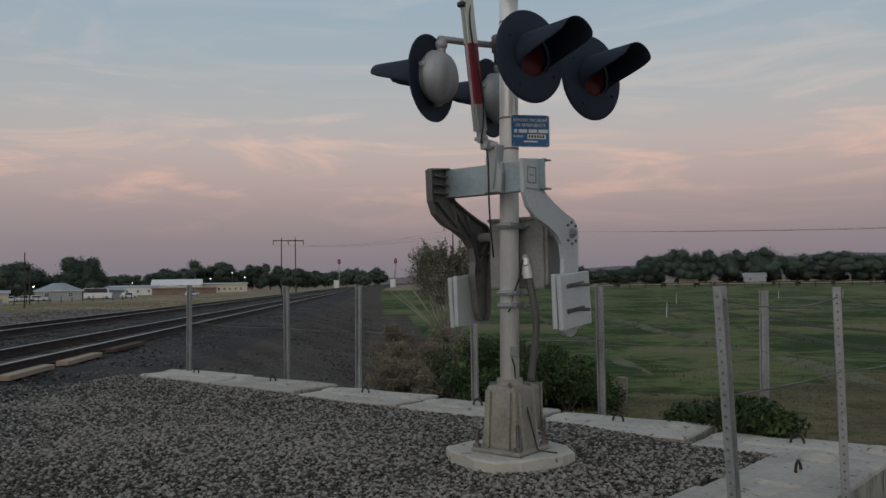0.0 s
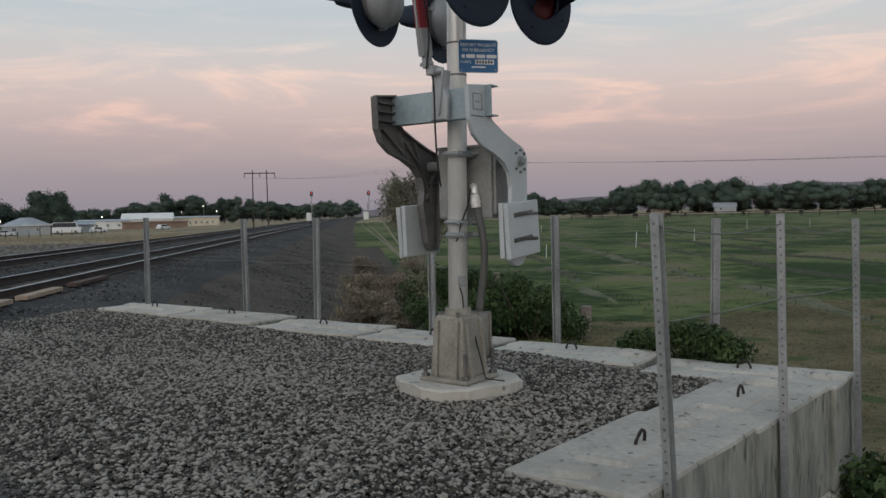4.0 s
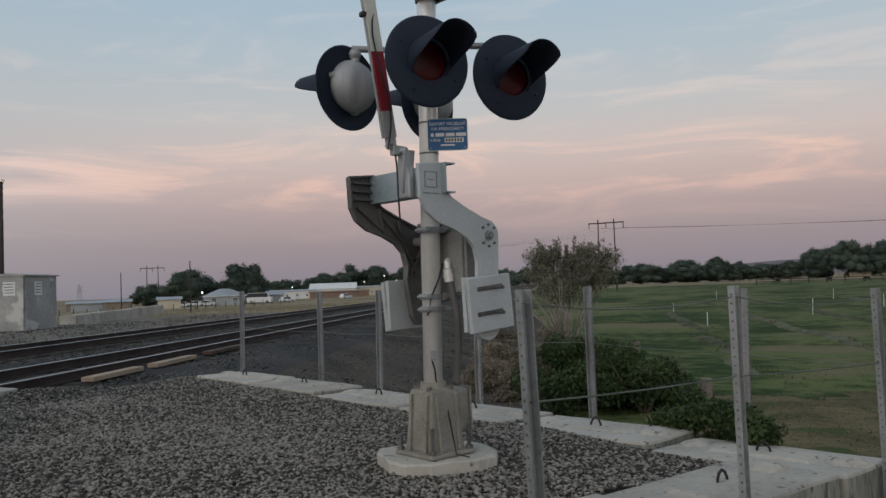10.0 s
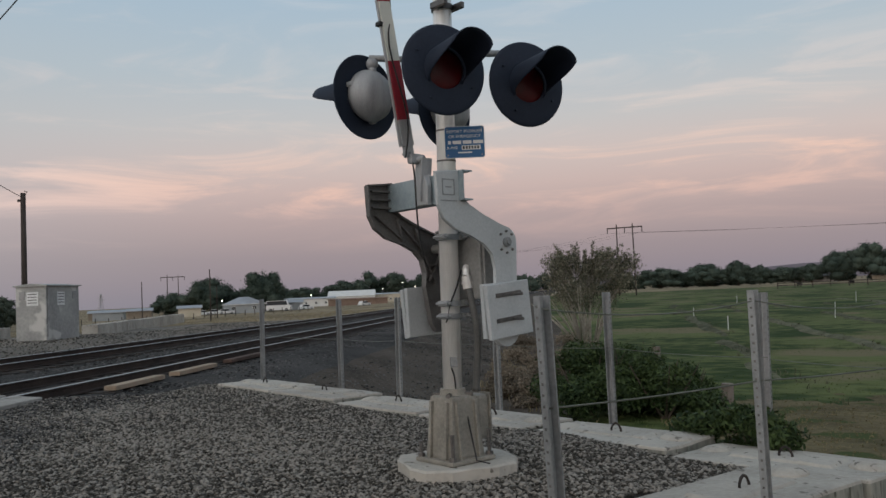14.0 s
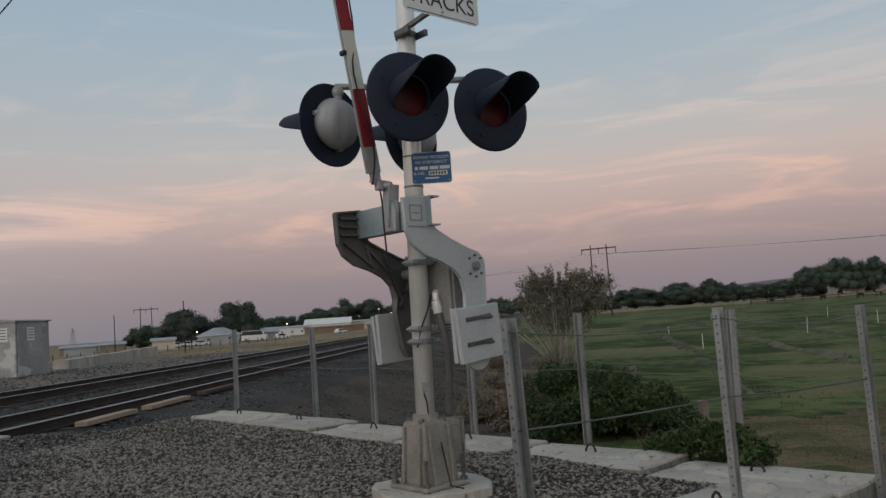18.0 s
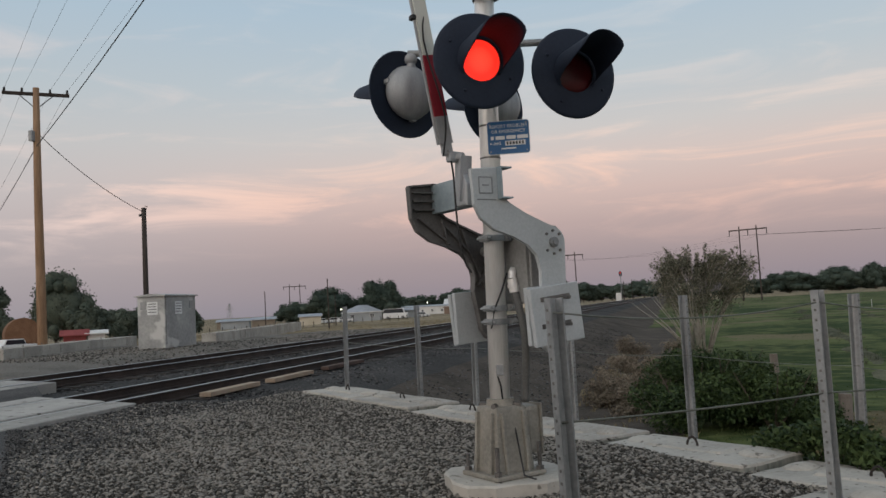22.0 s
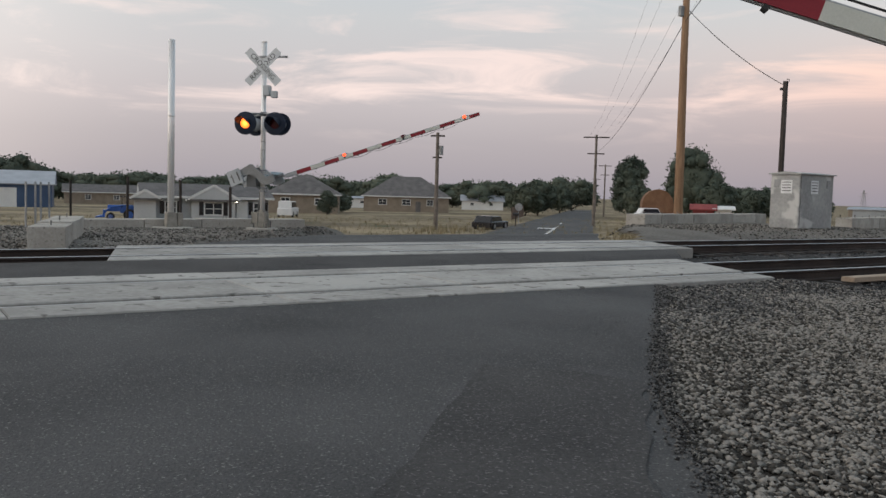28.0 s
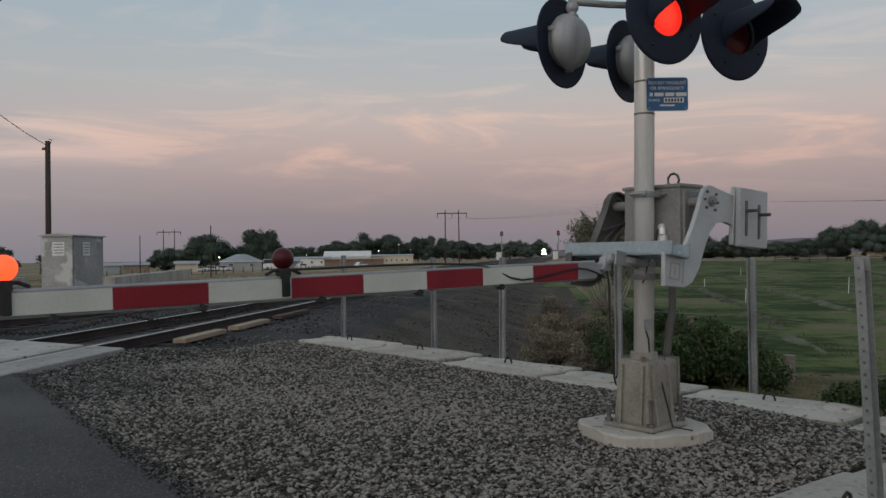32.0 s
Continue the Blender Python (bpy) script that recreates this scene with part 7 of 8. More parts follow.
def build_distance():
    # along the far road
    house("house", -74.55, 18.9, 78, 10.4, 7.0, 2.3, 0.95, "siding", "shingle", "grey sided single-storey house with dark shutters", [(-3.1, 1.35, 0.9, 1.0), (4.3, 1.35, 0.8, 1.0)], z=-1.5, door=(2.9, 0.95, 2.05, "whitewall"), shutters=True)
    # its two front gables
    for off, w in ((-5.2, 1.7), (0.35, 3.6)):
        t = house("porch_gable", -74.2 + 0, 20.5, 78, 1.4, w, 2.2, 0.28 * w, "paleside", "shingle", "small white-trimmed gable on the front of the house", group="house gables", category="porch")
        t.matrix_world = pose(-74.55, 18.9, -1.5 + view_drop(-74.55), 0, 0, 78) @ pose(off, -3.7, 0, 0, 0, 90)
        slope = math.degrees(math.atan2(0.28 * w, w / 2))
        for sgn in (-1, 1):
            bm = bm_new()
            box(bm, (-1.18, sgn * (w / 4 + 0.2), 2.2 + 0.14 * w - 0.02), (0.06, w * 0.57 + 0.42, 0.2), (-sgn * slope, 0, 0))
            part("rake_board", bm, M["whitewall"], t, "white rake board")
        if w > 2:
            window_unit(t, pose(-0.7, 0, 1.3, 0, 0, -90), 1.5, 1.05, True)
    for k, m in enumerate((pose(-5.9, -3.6, 1.85), pose(2.3, -4.44, 1.95))):
        lamp = thing("porch_lamp", pose(-74.55, 18.9, -1.5, 0, 0, 78) @ m, "small lit porch lamp on the house front", "lamp", "porch lamps")
        bm = bm_new()
        bmesh.ops.create_uvsphere(bm, u_segments=10, v_segments=6, radius=0.11, matrix=Matrix.Translation((0, -0.1, 0)))
        part("globe", bm, M["yard"], lamp, "lit globe")
        bm = bm_new()
        box(bm, (0, 0.0, 0.04), (0.12, 0.16, 0.16), bevel=0.01)
        part("wall_bracket", bm, M["galv"], lamp)
    house("barn", -150, 12, 80, 12, 16, 3.6, 2.0, "bluemetal", "greyroof", "blue metal barn with a white door and grey roof", door=(-1.0, 4.2, 3.0, "whitewall"), trim=False, category="barn")
    house("house", -119, 49, 62, 10.5, 9, 3.0, 2.6, "tanwall", "shingle", "tan house with a dark hipped roof", [(-2.6, 1.8, 1.3, 1.0), (2.4, 1.8, 1.3, 1.0)], hip=True)
    house("house", -143, 82, 58, 16.5, 11, 3.2, 3.6, "tanwall", "shingle", "wide tan house with a dark hipped roof", [(-4.6, 1.9, 1.6, 1.1), (0.0, 1.9, 1.6, 1.1), (4.6, 1.9, 1.2, 1.1)], hip=True, door=(2.3, 1.0, 2.1, "shingle"))
    house("house", -205, 37, 80, 16, 8, 2.7, 1.6, "tanwall", "shingle", "low brown house behind the barn", [(-3, 1.5, 1.2, 1.0), (3, 1.5, 1.2, 1.0)])
    house("mobile_home", -206, 103, 60, 11, 4, 2.6, 0.4, "whitewall", "greyroof", "white mobile home beyond the houses", [(-3, 1.6, 1.0, 0.8), (2.5, 1.6, 1.0, 0.8)], trim=False)
    house("mobile_home", -196, 140, 55, 12, 5, 2.7, 1.4, "whitewall", "greyroof", "white house with a grey roof by the road", [(-3, 1.6, 1.0, 0.8), (2.5, 1.6, 1.0, 0.8)], trim=False)
    t = thing("round_shed", pose(-89.7, 95.0, -1.35), "rust-orange round-topped shed among the trees", "shed")
    bm = bm_new()
    slab(bm, [(-2.3, 0)] + [(2.3 * math.cos(radians(180 - 12 * k)), 2.3 + 2.4 * math.sin(radians(12 * k))) for k in range(16)] + [(2.3, 0)], 6, pose(0, 0, 0, 90, 0, 46))
    part("shell", bm, M["orange"], t)
    bm = bm_new()
    box(bm, (0.1, -0.12, 1.1), (1.0, 0.1, 2.1), (0, 0, 46))
    part("door", bm, M["shingle"], t)
    house("shed", -74.6, 87.8, 40, 2.7, 2.4, 1.9, 0.5, "redshed", "redshed", "small red wooden shed under the trees", trim=False, category="shed")
    house("shed", -72.7, 89.6, 40, 2.1, 2.4, 1.9, 0.3, "whitewall", "whitewall", "small white shed beside the red one", trim=False, category="shed")
    vehicle("van", -92, 34.6, -1.38, 146, 4.3, 1.75, 1.85, "carwhite", "white van parked by the house", 0.2, 0.04, "van")
    vehicle("car", -55.1, 36.8, -1.45, 122, 4.2, 1.7, 1.15, "carblack", "dark saloon car parked in tall dry grass", category="car")
    vehicle("pickup", -84, 88, -1.33, 70, 4.9, 1.8, 1.8, "carwhite", "pale pickup truck parked under the trees", category="pickup")
    # blue tractor with a canopy
    t = thing("tractor", pose(-74.0, 11.3, -1.40, 0, 0, 77), "blue tractor with a dark canopy and blue loader beside the house", "tractor")
    bm = bm_new()
    box(bm, (0.75, 0, 1.0), (1.1, 0.9, 0.7), bevel=0.08)
    box(bm, (-0.25, 0, 1.05), (1.1, 0.62, 0.55), bevel=0.08)
    part("body", bm, M["carblue"], t)
    bm = bm_new()
    for sy in (-0.5, 0.5):
        tube(bm, [(0.4, sy, 1.3), (-0.6, sy, 1.1), (-1.1, sy, 0.6)], 0.07, 6)
    slab(bm, [(-1.0, 0.30), (-1.75, 0.25), (-1.7, 0.36), (-1.15, 0.45), (-1.12, 0.92), (-1.0, 0.92)], 1.7, pose(0, 0.85, 0, 90, 0, 0), 0.01)
    part("loader", bm, M["carblue"], t, "blue front loader with its bucket")
    bm = bm_new()
    box(bm, (0.85, 0, 2.05), (1.3, 1.2, 0.09), bevel=0.03)
    for sx in (0.35, 1.35):
        for sy in (-0.5, 0.5):
            rod(bm, (sx, sy, 1.1), (sx, sy, 2.05), 0.03, n=6)
    part("canopy", bm, M["carblack"], t)
    for x, r in ((0.95, 0.5), (-0.55, 0.33)):
        for q in (-0.62, 0.62):
            wh = new("wheel")
            wh.parent = t
            wh.matrix_local = pose(x, q, r)
            bm = bm_new()
            rod(bm, (0, -0.12, 0), (0, 0.12, 0), r, n=18)
            part("tyre", bm, M["rubber"], wh)
            bm = bm_new()
            rod(bm, (0, -0.125, 0), (0, 0.125, 0), r * 0.62, n=14)
            part("rim", bm, M["carblue"], wh)
    # poles along the far road
    for x, y, h, cross, lab in ((-53.1, 30.0, 7.4, 1.1, "grey wooden service pole with a transformer"), (-61.5, 54.7, 9.2, 2.6, "grey wooden utility pole with crossarms"), (-110, 104, 9.5, 2.4, "grey wooden utility pole with crossarms"), (-170, 160, 9.5, 2.4, "grey wooden utility pole with crossarms")):
        t = thing("utility_pole", pose(x, y, -1.35, 0, 0, 45), lab, "utility pole", "utility poles")
        bm = bm_new()
        rod(bm, (0, 0, -0.3), (0, 0, h), 0.17, 0.12, 10)
        part("pole", bm, M["greywood"], t)
        for k, z in enumerate((h - 0.25, h - 1.9)):
            bm = bm_new()
            box(bm, (0, 0, z), (cross * (1 - 0.35 * k), 0.1, 0.12))
            part("crossarm", bm, M["darkwood"], t)
        if cross < 2:
            bm = bm_new()
            rod(bm, (0.28, 0, h - 1.7), (0.28, 0, h - 1.0), 0.18, n=12)
            part("transformer", bm, M["galv"], t)
    t = thing("road_sign", pose(-64.3, 47.2, -1.35, 0, 0, 45), "back of a round road sign on a post", "road sign")
    bm = bm_new()
    rod(bm, (0, 0, 0), (0, 0, 1.9), 0.03, n=8)
    part("post", bm, M["galv"], t)
    bm = bm_new()
    rod(bm, (0, -0.02, 1.75), (0, 0.02, 1.75), 0.4, n=8)
    part("plate", bm, M["galv"], t)
    # board fence and mailbox along the road
    t = thing("board_fence", pose(-84, 62, -1.35, 0, 0, 136), "brown board fence along the road", "fence")
    for k in range(30):
        bm = bm_new()
        box(bm, (k * 0.62, 0, 0.8), (0.58, 0.04, 1.6))
        part("board", bm, M["brownboard"], t)
    t = thing("mailbox", pose(-57.0, 41.0, -1.35, 0, 0, 40), "dark mailbox on a wooden post", "mailbox")
    bm = bm_new()
    rod(bm, (0, 0, 0), (0, 0, 1.05), 0.05, n=8)
    part("post", bm, M["darkwood"], t)
    bm = bm_new()
    box(bm, (0, 0, 1.15), (0.5, 0.22, 0.24), bevel=0.05)
    part("box", bm, M["carblack"], t)
    # far yard seen over the rails
    house("house", -91.6, 238, 20, 12, 9, 2.8, 1.9, "siding", "greyroof", "grey house with a pale hipped roof beyond the tracks", [(-3, 1.6, 1.2, 1.0), (3, 1.6, 1.2, 1.0)], hip=True)
    vehicle("motorhome", -80.1, 236, -1.33, 10, 7.4, 2.4, 3.1, "carwhite", "white motorhome parked in the yard", 0.12, 0.02, "motorhome")
    for k, (x, y) in enumerate(((-98, 232), (-94.5, 231), (-101, 229), (-73, 240), (-60, 262))):
        vehicle("car", x, y, -1.33, 15 + 12 * k, 4.6, 1.8, 1.55, "carwhite", "pale car parked in the yard", category="car")
    s = 420 / 230.0
    house("warehouse", -52.94 * s, 217.8 * s, 10, 22, 16, 4.0, 2.6, "whitewall", "whitewall", "white gabled metal warehouse beyond the tracks", [(-6, 2.0, 1.4, 1.2), (-2, 2.0, 1.4, 1.2)], trim=False, category="warehouse")
    house("workshop", -42.69 * s + 1, 225.11 * s, 8, 21, 9, 4.0, 0.5, "cream", "greyroof", "long cream building with small windows", [(-8 + 2.6 * k, 1.6, 0.9, 1.2) for k in range(7)], trim=False, category="building")
    house("workshop", -112, 372, 12, 26, 9, 3.6, 0.6, "whitewall", "greyroof", "long white flat-roofed building in the yard", [(-9 + 4.5 * k, 1.7, 1.0, 1.0) for k in range(5)], trim=False, category="building")
    house("brick_wall_building", -78, 330, 14, 24, 5, 2.4, 0.3, "brick", "brick", "low red-brown building behind the yard", trim=False, category="building")
    for x, y, w, m in ((-134, 236, 9, "siding"), (-122, 232, 7, "tanwall"), (-112, 246, 5, "whitewall"), (-100, 218, 6, "cream"), (-150, 262, 10, "tanwall"), (-84, 262, 6, "siding")):
        house("shed", x, y, 22, w, 4.5, 2.4, 0.6, m, "greyroof", "small shed in the yard beyond the tracks", trim=False, group="yard sheds", category="shed")
    for x, y, z in ((-94, 228, 2.6), (-45 * s, 221 * s, 5.2), (-37 * s, 226 * s, 5.6), (-63 * s, 214 * s, 4.2), (-40 * s, 224.0 * s, 8.0), (-47.2 * s, 221 * s, 4.4)):
        t = thing("yard_light", pose(x, y - 1, -1.35), "small lit yard lamp on a pole", "lamp", "yard lights")
        bm = bm_new()
        rod(bm, (0, 0, 0), (0, 0, z + 1.3), 0.07, n=6)
        part("pole", bm, M["galv"], t)
        bm = bm_new()
        bmesh.ops.create_uvsphere(bm, u_segments=10, v_segments=6, radius=0.17, matrix=Matrix.Translation((0, -0.2, z + 1.35)))
        part("lamp_head", bm, M["yard"], t, "lit lamp")
    # fence posts in the dry field and slim poles
    for k in range(22):
        f = k / 21
        bm = bm_new()
        rod(bm, (0, 0, -0.2), (0, 0, 1.3), 0.09, n=7)
        p = part("wooden_post", bm, M["darkwood"], None)
        x, y = -92 + 30 * f, 150 + 55 * f
        p.matrix_world = pose(x, y, -1.4 + view_drop(x), random.uniform(-3, 3), random.uniform(-3, 3))
        tagged(p, "dark wooden post in the dry field", "fence post", "posts in the dry field")
    for x, y, h in ((-55.2, 126.5, 8.6), (-92, 175, 9.0), (-70, 165, 7), (-14, 330, 9), (-4, 380, 9), (-22, 420, 10), (6, 420, 9), (-12, 520, 10)):
        bm = bm_new()
        rod(bm, (0, 0, -0.3), (0, 0, h), 0.14, 0.09, 8)
        p = part("slim_pole", bm, M["darkwood"], None)
        p.matrix_world = pose(x, y, -1.4 + view_drop(x))
        tagged(p, "slim dark wooden pole in the distance", "pole", "slim poles")
    # power line frames, wires, wayside signals
    h_frame(-27.5, 239, 16.2, 12)
    h_frame(19.2, 203, 17.6, -20)
    h_frame(-142, 297, 15.5, 20)
    h_frame(-330, 520, 17, 25)
    h_frame(250, 60, 17.6, -70)
    for s in (-4.2, 0, 4.2):
        wire_span((-27.5 + s, 239, 12.6), (19.2 + s, 203, 14.0), 1.6, 0.014)
        wire_span((19.2 + s * 0.9, 203, 14.0), (250 + s * 0.4, 60 + s, 14.5), 4.0, 0.018)
    wayside_signal(-13.6, 252, 8.2)
    wayside_signal(3.6, 246, 8.0)
    t = thing("transmission_tower", pose(-735, 1290, -1.4), "distant steel lattice transmission tower", "tower")
    bm = bm_new()
    for sx in (-1, 1):
        for sy in (-1, 1):
            rod(bm, (sx * 4, sy * 4, 0), (sx * 0.6, sy * 0.6, 34), 0.35, n=4)
    for z in (8, 16, 24, 30):
        k = 4 - 3.4 * z / 34
        for a, b in (((-k, -k), (k, k)), ((k, -k), (-k, k))):
            rod(bm, (*a, z - 4), (*b, z + 2), 0.2, n=4)
    for z, w in ((24, 9), (29, 7)):
        box(bm, (0, 0, z), (w * 2, 0.5, 0.5))
    part("lattice", bm, M["galv"], t)
    # trees
    rnd = random.Random(31)
    tree(-88, 245, -1.4, 13.4, 15, 1, 2600, 0.55, label="round dark green tree beyond the tracks")
    tree(-105, 245, -1.4, 11.6, 20, 2, 2600, 0.55, label="spreading dark green tree beyond the tracks")
    tree(-119, 246, -1.4, 8, 13, 3, 1200, 0.5, label="spreading dark green tree beyond the tracks")
    for k in range(26):
        f = k / 25
        tree(-215 + 165 * f, 595 + 40 * f + rnd.uniform(-12, 12), -1.4, rnd.uniform(13, 17) + (7 if 0.3 < f < 0.85 else 0) * rnd.random(), rnd.uniform(19, 27), 100 + k, 620, 1.1, label="dark tree in a distant row", group="distant tree row", slim=True)
    for k in range(9):
        f = k / 8
        tree(-66 + 62 * f, 640 + rnd.uniform(-15, 15), -1.4, rnd.uniform(12, 16), rnd.uniform(15, 20), 140 + k, 420, 1.0, label="dark tree in a distant row", group="distant tree row")
    # pasture side
    for k, (x, y, h, w) in enumerate(((38, 405, 8, 16), (52, 400, 11, 21), (64, 402, 8, 14), (73, 400, 12, 21), (87, 398, 12, 12), (97, 400, 9.5, 12), (108, 402, 8, 17), (120, 400, 9, 14), (131, 398, 14.5, 18), (145, 396, 18.5, 20), (158, 394, 17, 18), (170, 394, 18, 20), (186, 392, 19, 26), (201, 388, 15, 20), (217, 384, 15.5, 28), (233, 378, 14, 20), (247, 372, 15.5, 18), (262, 362, 14, 22), (280, 350, 16, 24), (300, 335, 15, 24), (320, 315, 16, 24), (345, 290, 15, 24), (368, 262, 16, 24))):
        tree(x, y, -1.4, h, w * 1.12, 200 + k, 1500, 0.6, label="dark green tree along the far side of the pasture", group="trees along the pasture")
    for k in range(34):
        f = k / 33
        x = 24 + 300 * f + rnd.uniform(-4, 4)
        tree(x, float(np.interp(x, (24, 150, 250, 330), (415, 408, 384, 320))), -1.4, rnd.uniform(3.0, 6.0), rnd.uniform(8, 15), 240 + k, 500, 0.6, label="low dark green bushy tree beyond the pasture", group="bushes along the pasture")
    house("mobile_home", 124, 406, -16, 19, 5, 2.8, 0.5, "whitewall", "greyroof", "long white trailer beyond the pasture", [(-6, 1.6, 1.2, 0.9), (0, 1.6, 1.2, 0.9), (6, 1.6, 1.2, 0.9)], trim=False)
    house("house", 178, 384, -20, 10, 6, 2.8, 1.8, "siding", "greyroof", "grey farm house among the trees", [(-2, 1.6, 1.2, 1.0)], trim=False)
    house("shed", 150, 396, -18, 9, 4, 2.2, 0.7, "cream", "greyroof", "pale shed among the trees", trim=False, category="shed")
    house("shed", 262, 338, -30, 9, 4, 2.4, 0.7, "whitewall", "greyroof", "white shed among the trees", trim=False, category="shed")
    t = thing("rail_fence", pose(59, 221, -1.4, 0, 0, math.degrees(math.atan2(-31, 69))), "dark wooden rail fence across the pasture", "fence")
    for k in range(19):
        bm = bm_new()
        box(bm, (k * 4.2, 0, 0.75), (0.2, 0.2, 1.8))
        part("post", bm, M["darkwood"], t)
        for z in (1.35, 0.75):
            bm = bm_new()
            box(bm, (k * 4.2 + 2.1, 0, z), (4.1, 0.08, 0.16))
            part("rail", bm, M["darkwood"], t)
    for k, (x, y, h) in enumerate(((9.88, 40.0, 0.75), (18.24, 49.3, 1.0), (10.98, 57.5, 0.7), (26, 58, 0.9), (30, 80, 1.0), (45, 88, 1.0), (55, 92, 1.0), (22, 95, 0.9), (48, 60, 1.0))):
        bm = bm_new()
        rod(bm, (0, 0, -0.2), (0, 0, h), 0.022, n=7)
        p = part("stake", bm, M["white"], None)
        p.matrix_world = pose(x, y, ground_height(x, y), random.uniform(-4, 4), random.uniform(-4, 4))
        tagged(p, "thin white stake standing in the pasture", "stake", "white pasture stakes")
    for k, (x, y, h, r) in enumerate(((4.0, 21.8, 0.60, 0.13), (3.56, 12.25, 0.62, 0.055), (4.05, 11.3, 0.60, 0.13))):
        bm = bm_new()
        rod(bm, (0, 0, -0.1), (0.03, 0, h), r, r * 0.9, 9)
        p = part("wooden_post", bm, M["greywood"], None)
        p.matrix_world = pose(x, y, -1.42, random.uniform(-4, 4), random.uniform(-4, 4))
        tagged(p, "weathered wooden stump of an old fence post", "fence post", "old wooden posts")
    for k in range(9):
        cow(70 + 9 * k + rnd.uniform(-3, 3), 236 - 4.2 * k + rnd.uniform(0, 10), rnd.uniform(0, 360))
    # hills along the horizon
    verts, faces, n = [], [], 60
    for i in range(n + 1):
        a = radians(-12 + 60 * i / n)
        h = 22 + 55 * smooth01((i - 12) / 34) + 9 * noise.noise((i * 0.35, 0, 0)) + (28 if 22 < i < 26 else 0) * 0
        for rr, hh in ((2600, -30), (2750, h * 0.75), (3000, h)):
            verts.append((rr * math.sin(a), rr * math.cos(a), hh))
    for i in range(n):
        for j in range(2):
            faces.append((3 * i + j, 3 * i + 3 + j, 3 * i + 4 + j, 3 * i + 1 + j))
    tagged(raw("hills", verts, faces, M["hill"], smooth=True), "low hazy mauve hills along the horizon", "hill", kind="structure")
    # belt of trees behind the houses
    for k in range(30):
        f = k / 29
        a = radians(96 - 46 * f)
        R = 300 + 60 * math.sin(k * 1.7)
        tree(-R * math.sin(a), R * math.cos(a) + 10, -1.4, rnd.uniform(9, 16) * (1.0 if k < 14 else 0.72), rnd.uniform(15, 26), 300 + k, 620, 0.85, mat="farleaf", label="dark green tree behind the houses", group="trees behind the houses")
    for k, (x, y, h, w) in enumerate(((-103, 103, 11, 8), (-112, 131, 14.5, 13), (-120, 138, 11, 12), (-97, 99, 6, 6), (-104, 127, 7, 7), (-98, 131, 6, 6), (-118, 147, 8, 9), (-112, 154, 7, 8), (-134, 160, 9, 11), (-113, 88, 6, 7), (-118, 95, 7, 8), (-150, 122, 8, 9), (-140, 120, 7, 8), (-128, 60, 3.4, 4.5), (-122, 56, 3.2, 4), (-107, 47, 3.6, 3), (-96, 148, 6, 7), (-150, 200, 9, 12), (-165, 215, 8, 12))):
        tree(x, y, -1.4, h, w, 400 + k, 1100 if h > 10 else 600, 0.5 if h > 5 else 0.25, mat="farleaf", label="leafy green tree near the road", group="trees near the road")


M["greywood"] = surface("grey_weathered_wood", (0.12, 0.10, 0.085), (0.21, 0.18, 0.155), 0.9, 0, 2, 20, 0.4, 0.006)
M["brownboard"] = surface("brown_fence_board", (0.09, 0.06, 0.042), (0.15, 0.10, 0.07), 0.9, 0, 1, 12, 0.2, 0.006, per_object=0.3)


# ---- the train far down the line ----
RUNNERS, HEADLIGHTS = [], []


def build_train():
    t = thing("locomotive", pose(NEAR_X, 640, RAIL_Z[NEAR_X]), "distant dark locomotive with its headlights lit", "train")
    bm = bm_new()
    box(bm, (0, 9, 2.4), (3.0, 18, 2.6), bevel=0.1)
    box(bm, (0, 2.2, 3.0), (3.1, 2.6, 3.2), bevel=0.1)
    box(bm, (0, 0.6, 1.9), (2.4, 1.6, 2.0), bevel=0.15)
    part("body", bm, M["darkwood"], t, "dark locomotive body")
    # discs far oversized to imitate glare; turned over to imitate switching on
    for x, z, r in ((0, 4.4, 1.05), (-1.0, 2.2, 0.5), (1.0, 2.2, 0.5)):
        bm = bm_new()
        rod(bm, (0, -0.06, 0), (0, 0.06, 0), r, n=14)
        for f in bm.faces:
            f.material_index = 1 if f.calc_center_median().y > 0.05 else 0
        ob = part("headlight", bm, [M["pane"], M["headlight"]], t, "oversized headlight disc imitating glare, with a dark and a lit face")
        ob.matrix_local = pose(x, -0.25, z)
        HEADLIGHTS.append((ob, pose(x, -0.25, z)))
    for y in (2.0, 3.8, 13.0, 15.0):
        for x in (-0.75, 0.75):
            bm = bm_new()
            rod(bm, (x - 0.06, y, 0.5), (x + 0.06, y, 0.5), 0.5, n=20)
            part("wheel", bm, M["rail"], t)
    bm = bm_new()
    box(bm, (0, 8.5, 0.95), (2.6, 16, 0.4))
    part("frame", bm, M["rail"], t)
    RUNNERS.append((t, [(4.0 * k, pose(NEAR_X + bend(y), y, RAIL_Z[NEAR_X], 0, 0, -math.degrees(math.atan(bend(y + 0.5) - bend(y - 0.5))))) for k in range(9) for y in (1380 - 100.0 * k,)]))


build_far_side()
build_distance()
build_plants()
build_train()


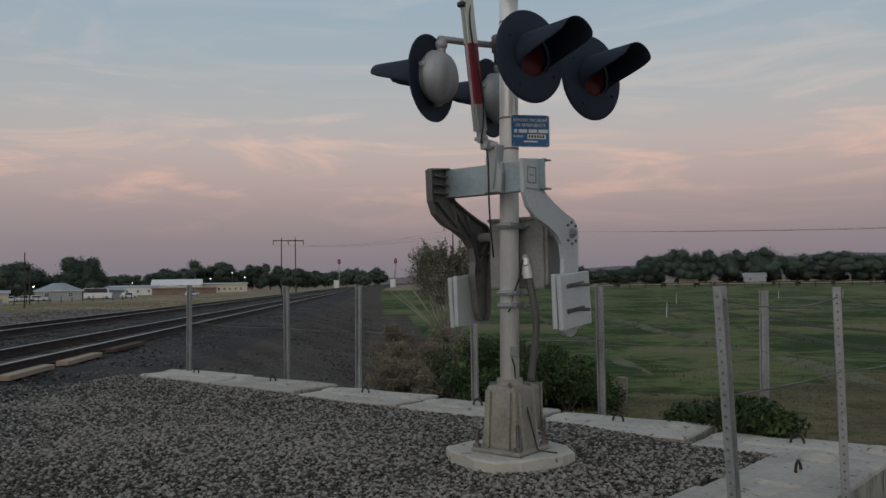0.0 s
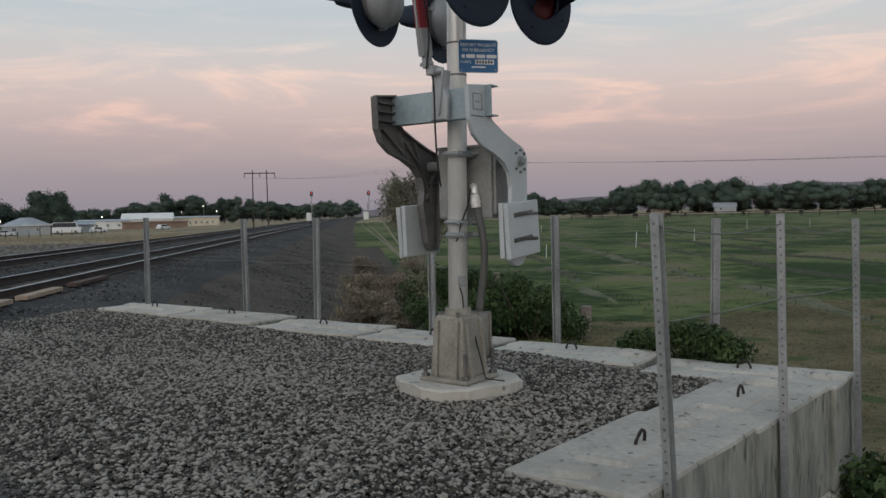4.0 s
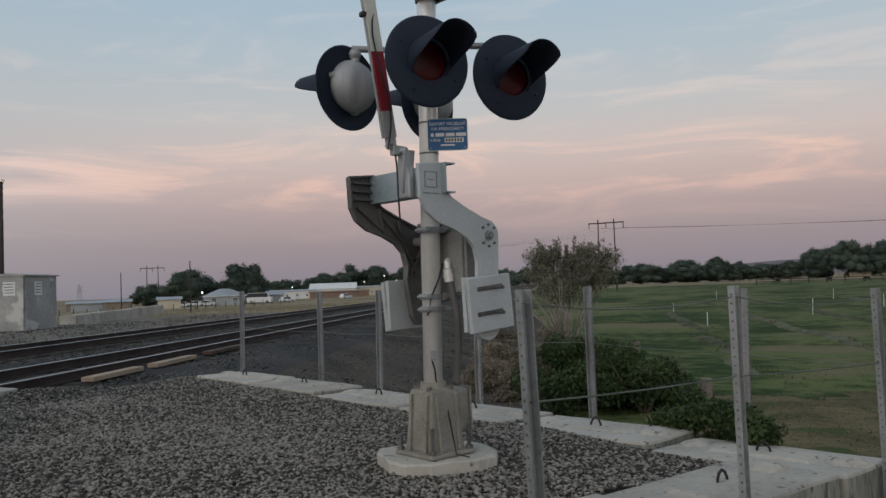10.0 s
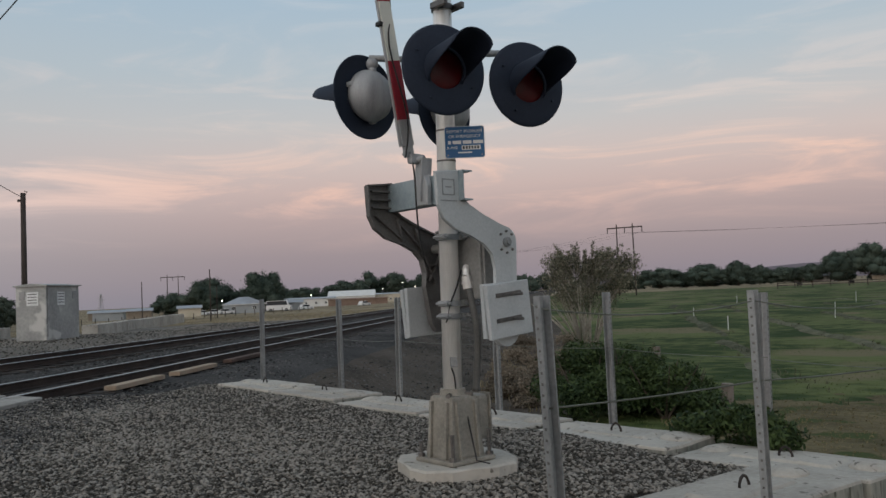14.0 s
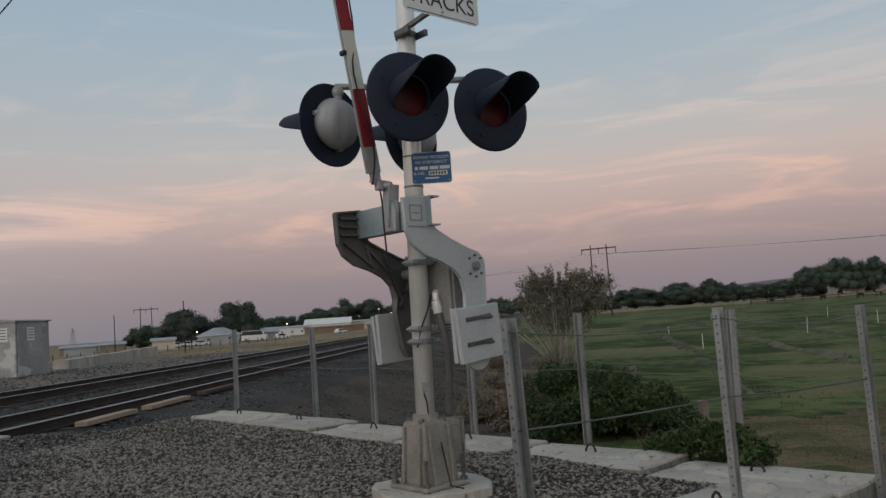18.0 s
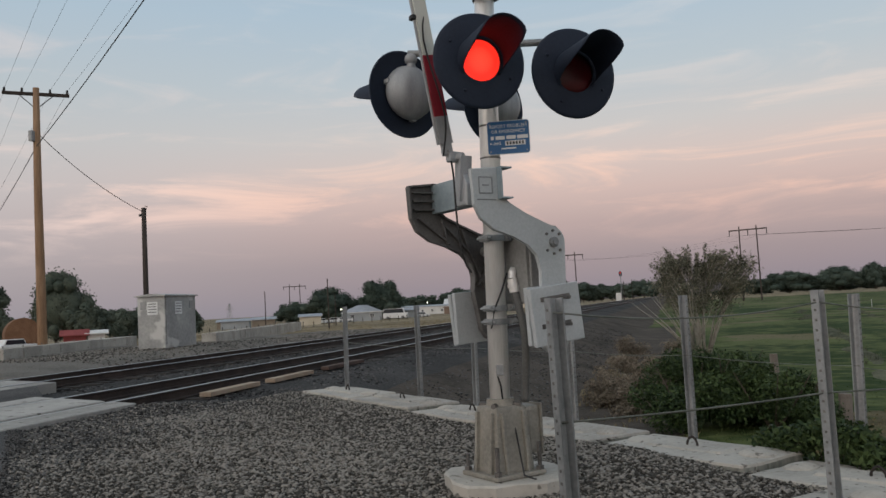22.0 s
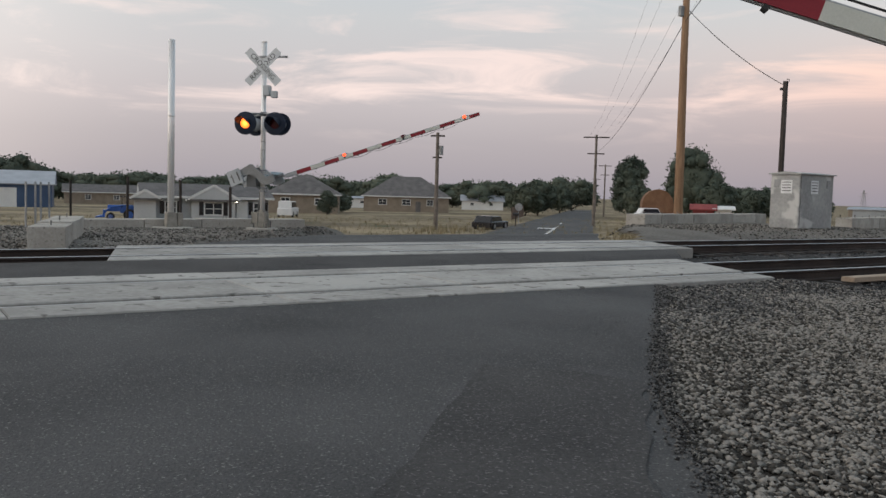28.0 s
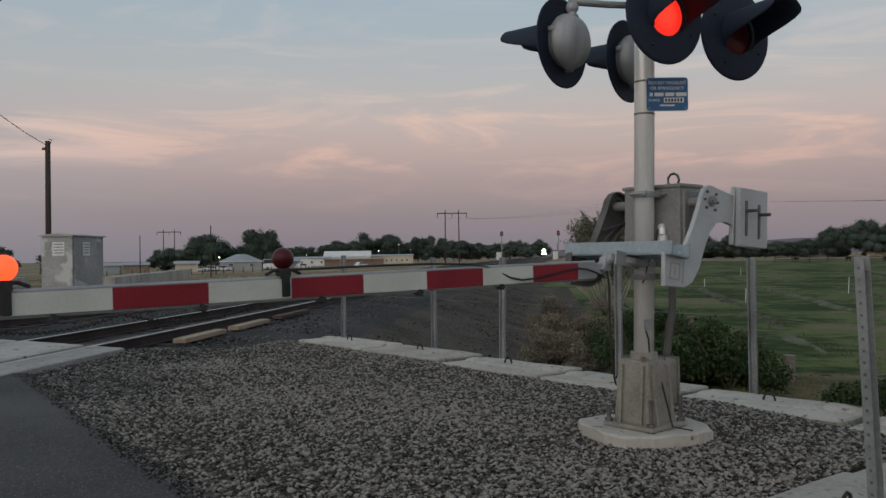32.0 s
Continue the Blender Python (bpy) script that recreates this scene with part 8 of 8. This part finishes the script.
# ---- what moves ----
def gate_angle(t, near):
    if near:
        ts = (0, 22.95, 23.5, 24.0, 24.5, 26.5, 27.0, 27.5, 28.0, 28.5, 29.0, 29.5, 30.0, 30.5, 31.0, 31.5, 32.0)
        an = (81, 81, 74.7, 67.3, 60.7, 35, 28, 22.6, 17.8, 14.4, 11.8, 9.3, 7.2, 4.75, 2.4, 0.5, -1.0)
    else:
        ts = (0, 23.1, 23.6, 24.5, 26.5, 27.0, 27.5, 28.0, 29.0, 30.0, 30.6, 32.0)
        an = (81, 81, 77, 61, 34.5, 28, 24, 18.5, 10, 2.5, 0, 0)
    return float(np.interp(t, ts, an))


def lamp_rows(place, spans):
    """Rows that imitate flashing: a disc turns its lit face forward within the spans."""
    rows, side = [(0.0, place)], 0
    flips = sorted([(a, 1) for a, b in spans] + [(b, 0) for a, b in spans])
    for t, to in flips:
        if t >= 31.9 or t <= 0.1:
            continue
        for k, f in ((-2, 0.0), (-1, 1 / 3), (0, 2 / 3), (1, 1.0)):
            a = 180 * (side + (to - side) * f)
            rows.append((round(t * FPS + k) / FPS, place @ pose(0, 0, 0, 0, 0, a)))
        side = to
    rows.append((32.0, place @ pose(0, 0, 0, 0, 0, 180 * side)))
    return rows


def motions():
    key_times = [0.0, 23.0, 23.3, 23.6, 24.0, 24.5, 25.2, 25.9, 26.5, 27.0, 27.5, 28.0, 28.5, 29.0, 29.5, 30.0, 30.5, 31.0, 31.5, 32.0]
    for g, base, near in GATES:
        walk(g, [(t, base @ pose(0, 0.2, PIVOT_Z[near]) @ pose(0, 0, 0, UPRIGHT - gate_angle(t, near))) for t in key_times])
    for c in CABLES:
        rows = []
        for t in key_times:
            p = NEAR_SIGNAL @ pose(0, 0.2, PIVOT_Z[True]) @ pose(0, 0, 0, UPRIGHT - gate_angle(t, True)) @ Vector((0.06, -0.53, 0.60))
            rows.append((t, Matrix.Translation(p) @ pose(0, 0, 0, 0, 0, -42)))
        walk(c, rows)
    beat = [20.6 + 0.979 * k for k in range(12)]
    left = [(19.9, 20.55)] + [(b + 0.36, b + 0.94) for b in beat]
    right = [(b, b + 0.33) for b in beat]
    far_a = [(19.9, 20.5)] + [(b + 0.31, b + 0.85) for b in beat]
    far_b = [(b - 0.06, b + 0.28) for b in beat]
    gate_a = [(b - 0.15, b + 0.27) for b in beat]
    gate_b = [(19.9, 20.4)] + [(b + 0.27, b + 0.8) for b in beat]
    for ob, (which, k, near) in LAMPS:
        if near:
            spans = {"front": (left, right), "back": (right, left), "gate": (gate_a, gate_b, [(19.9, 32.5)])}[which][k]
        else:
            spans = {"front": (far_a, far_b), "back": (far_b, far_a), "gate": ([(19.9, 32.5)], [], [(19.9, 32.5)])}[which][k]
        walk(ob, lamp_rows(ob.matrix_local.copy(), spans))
    for ob, place in HEADLIGHTS:
        walk(ob, lamp_rows(place, [(30.9, 32.5)]))
    for ob, rows in RUNNERS:
        walk(ob, rows)


motions()
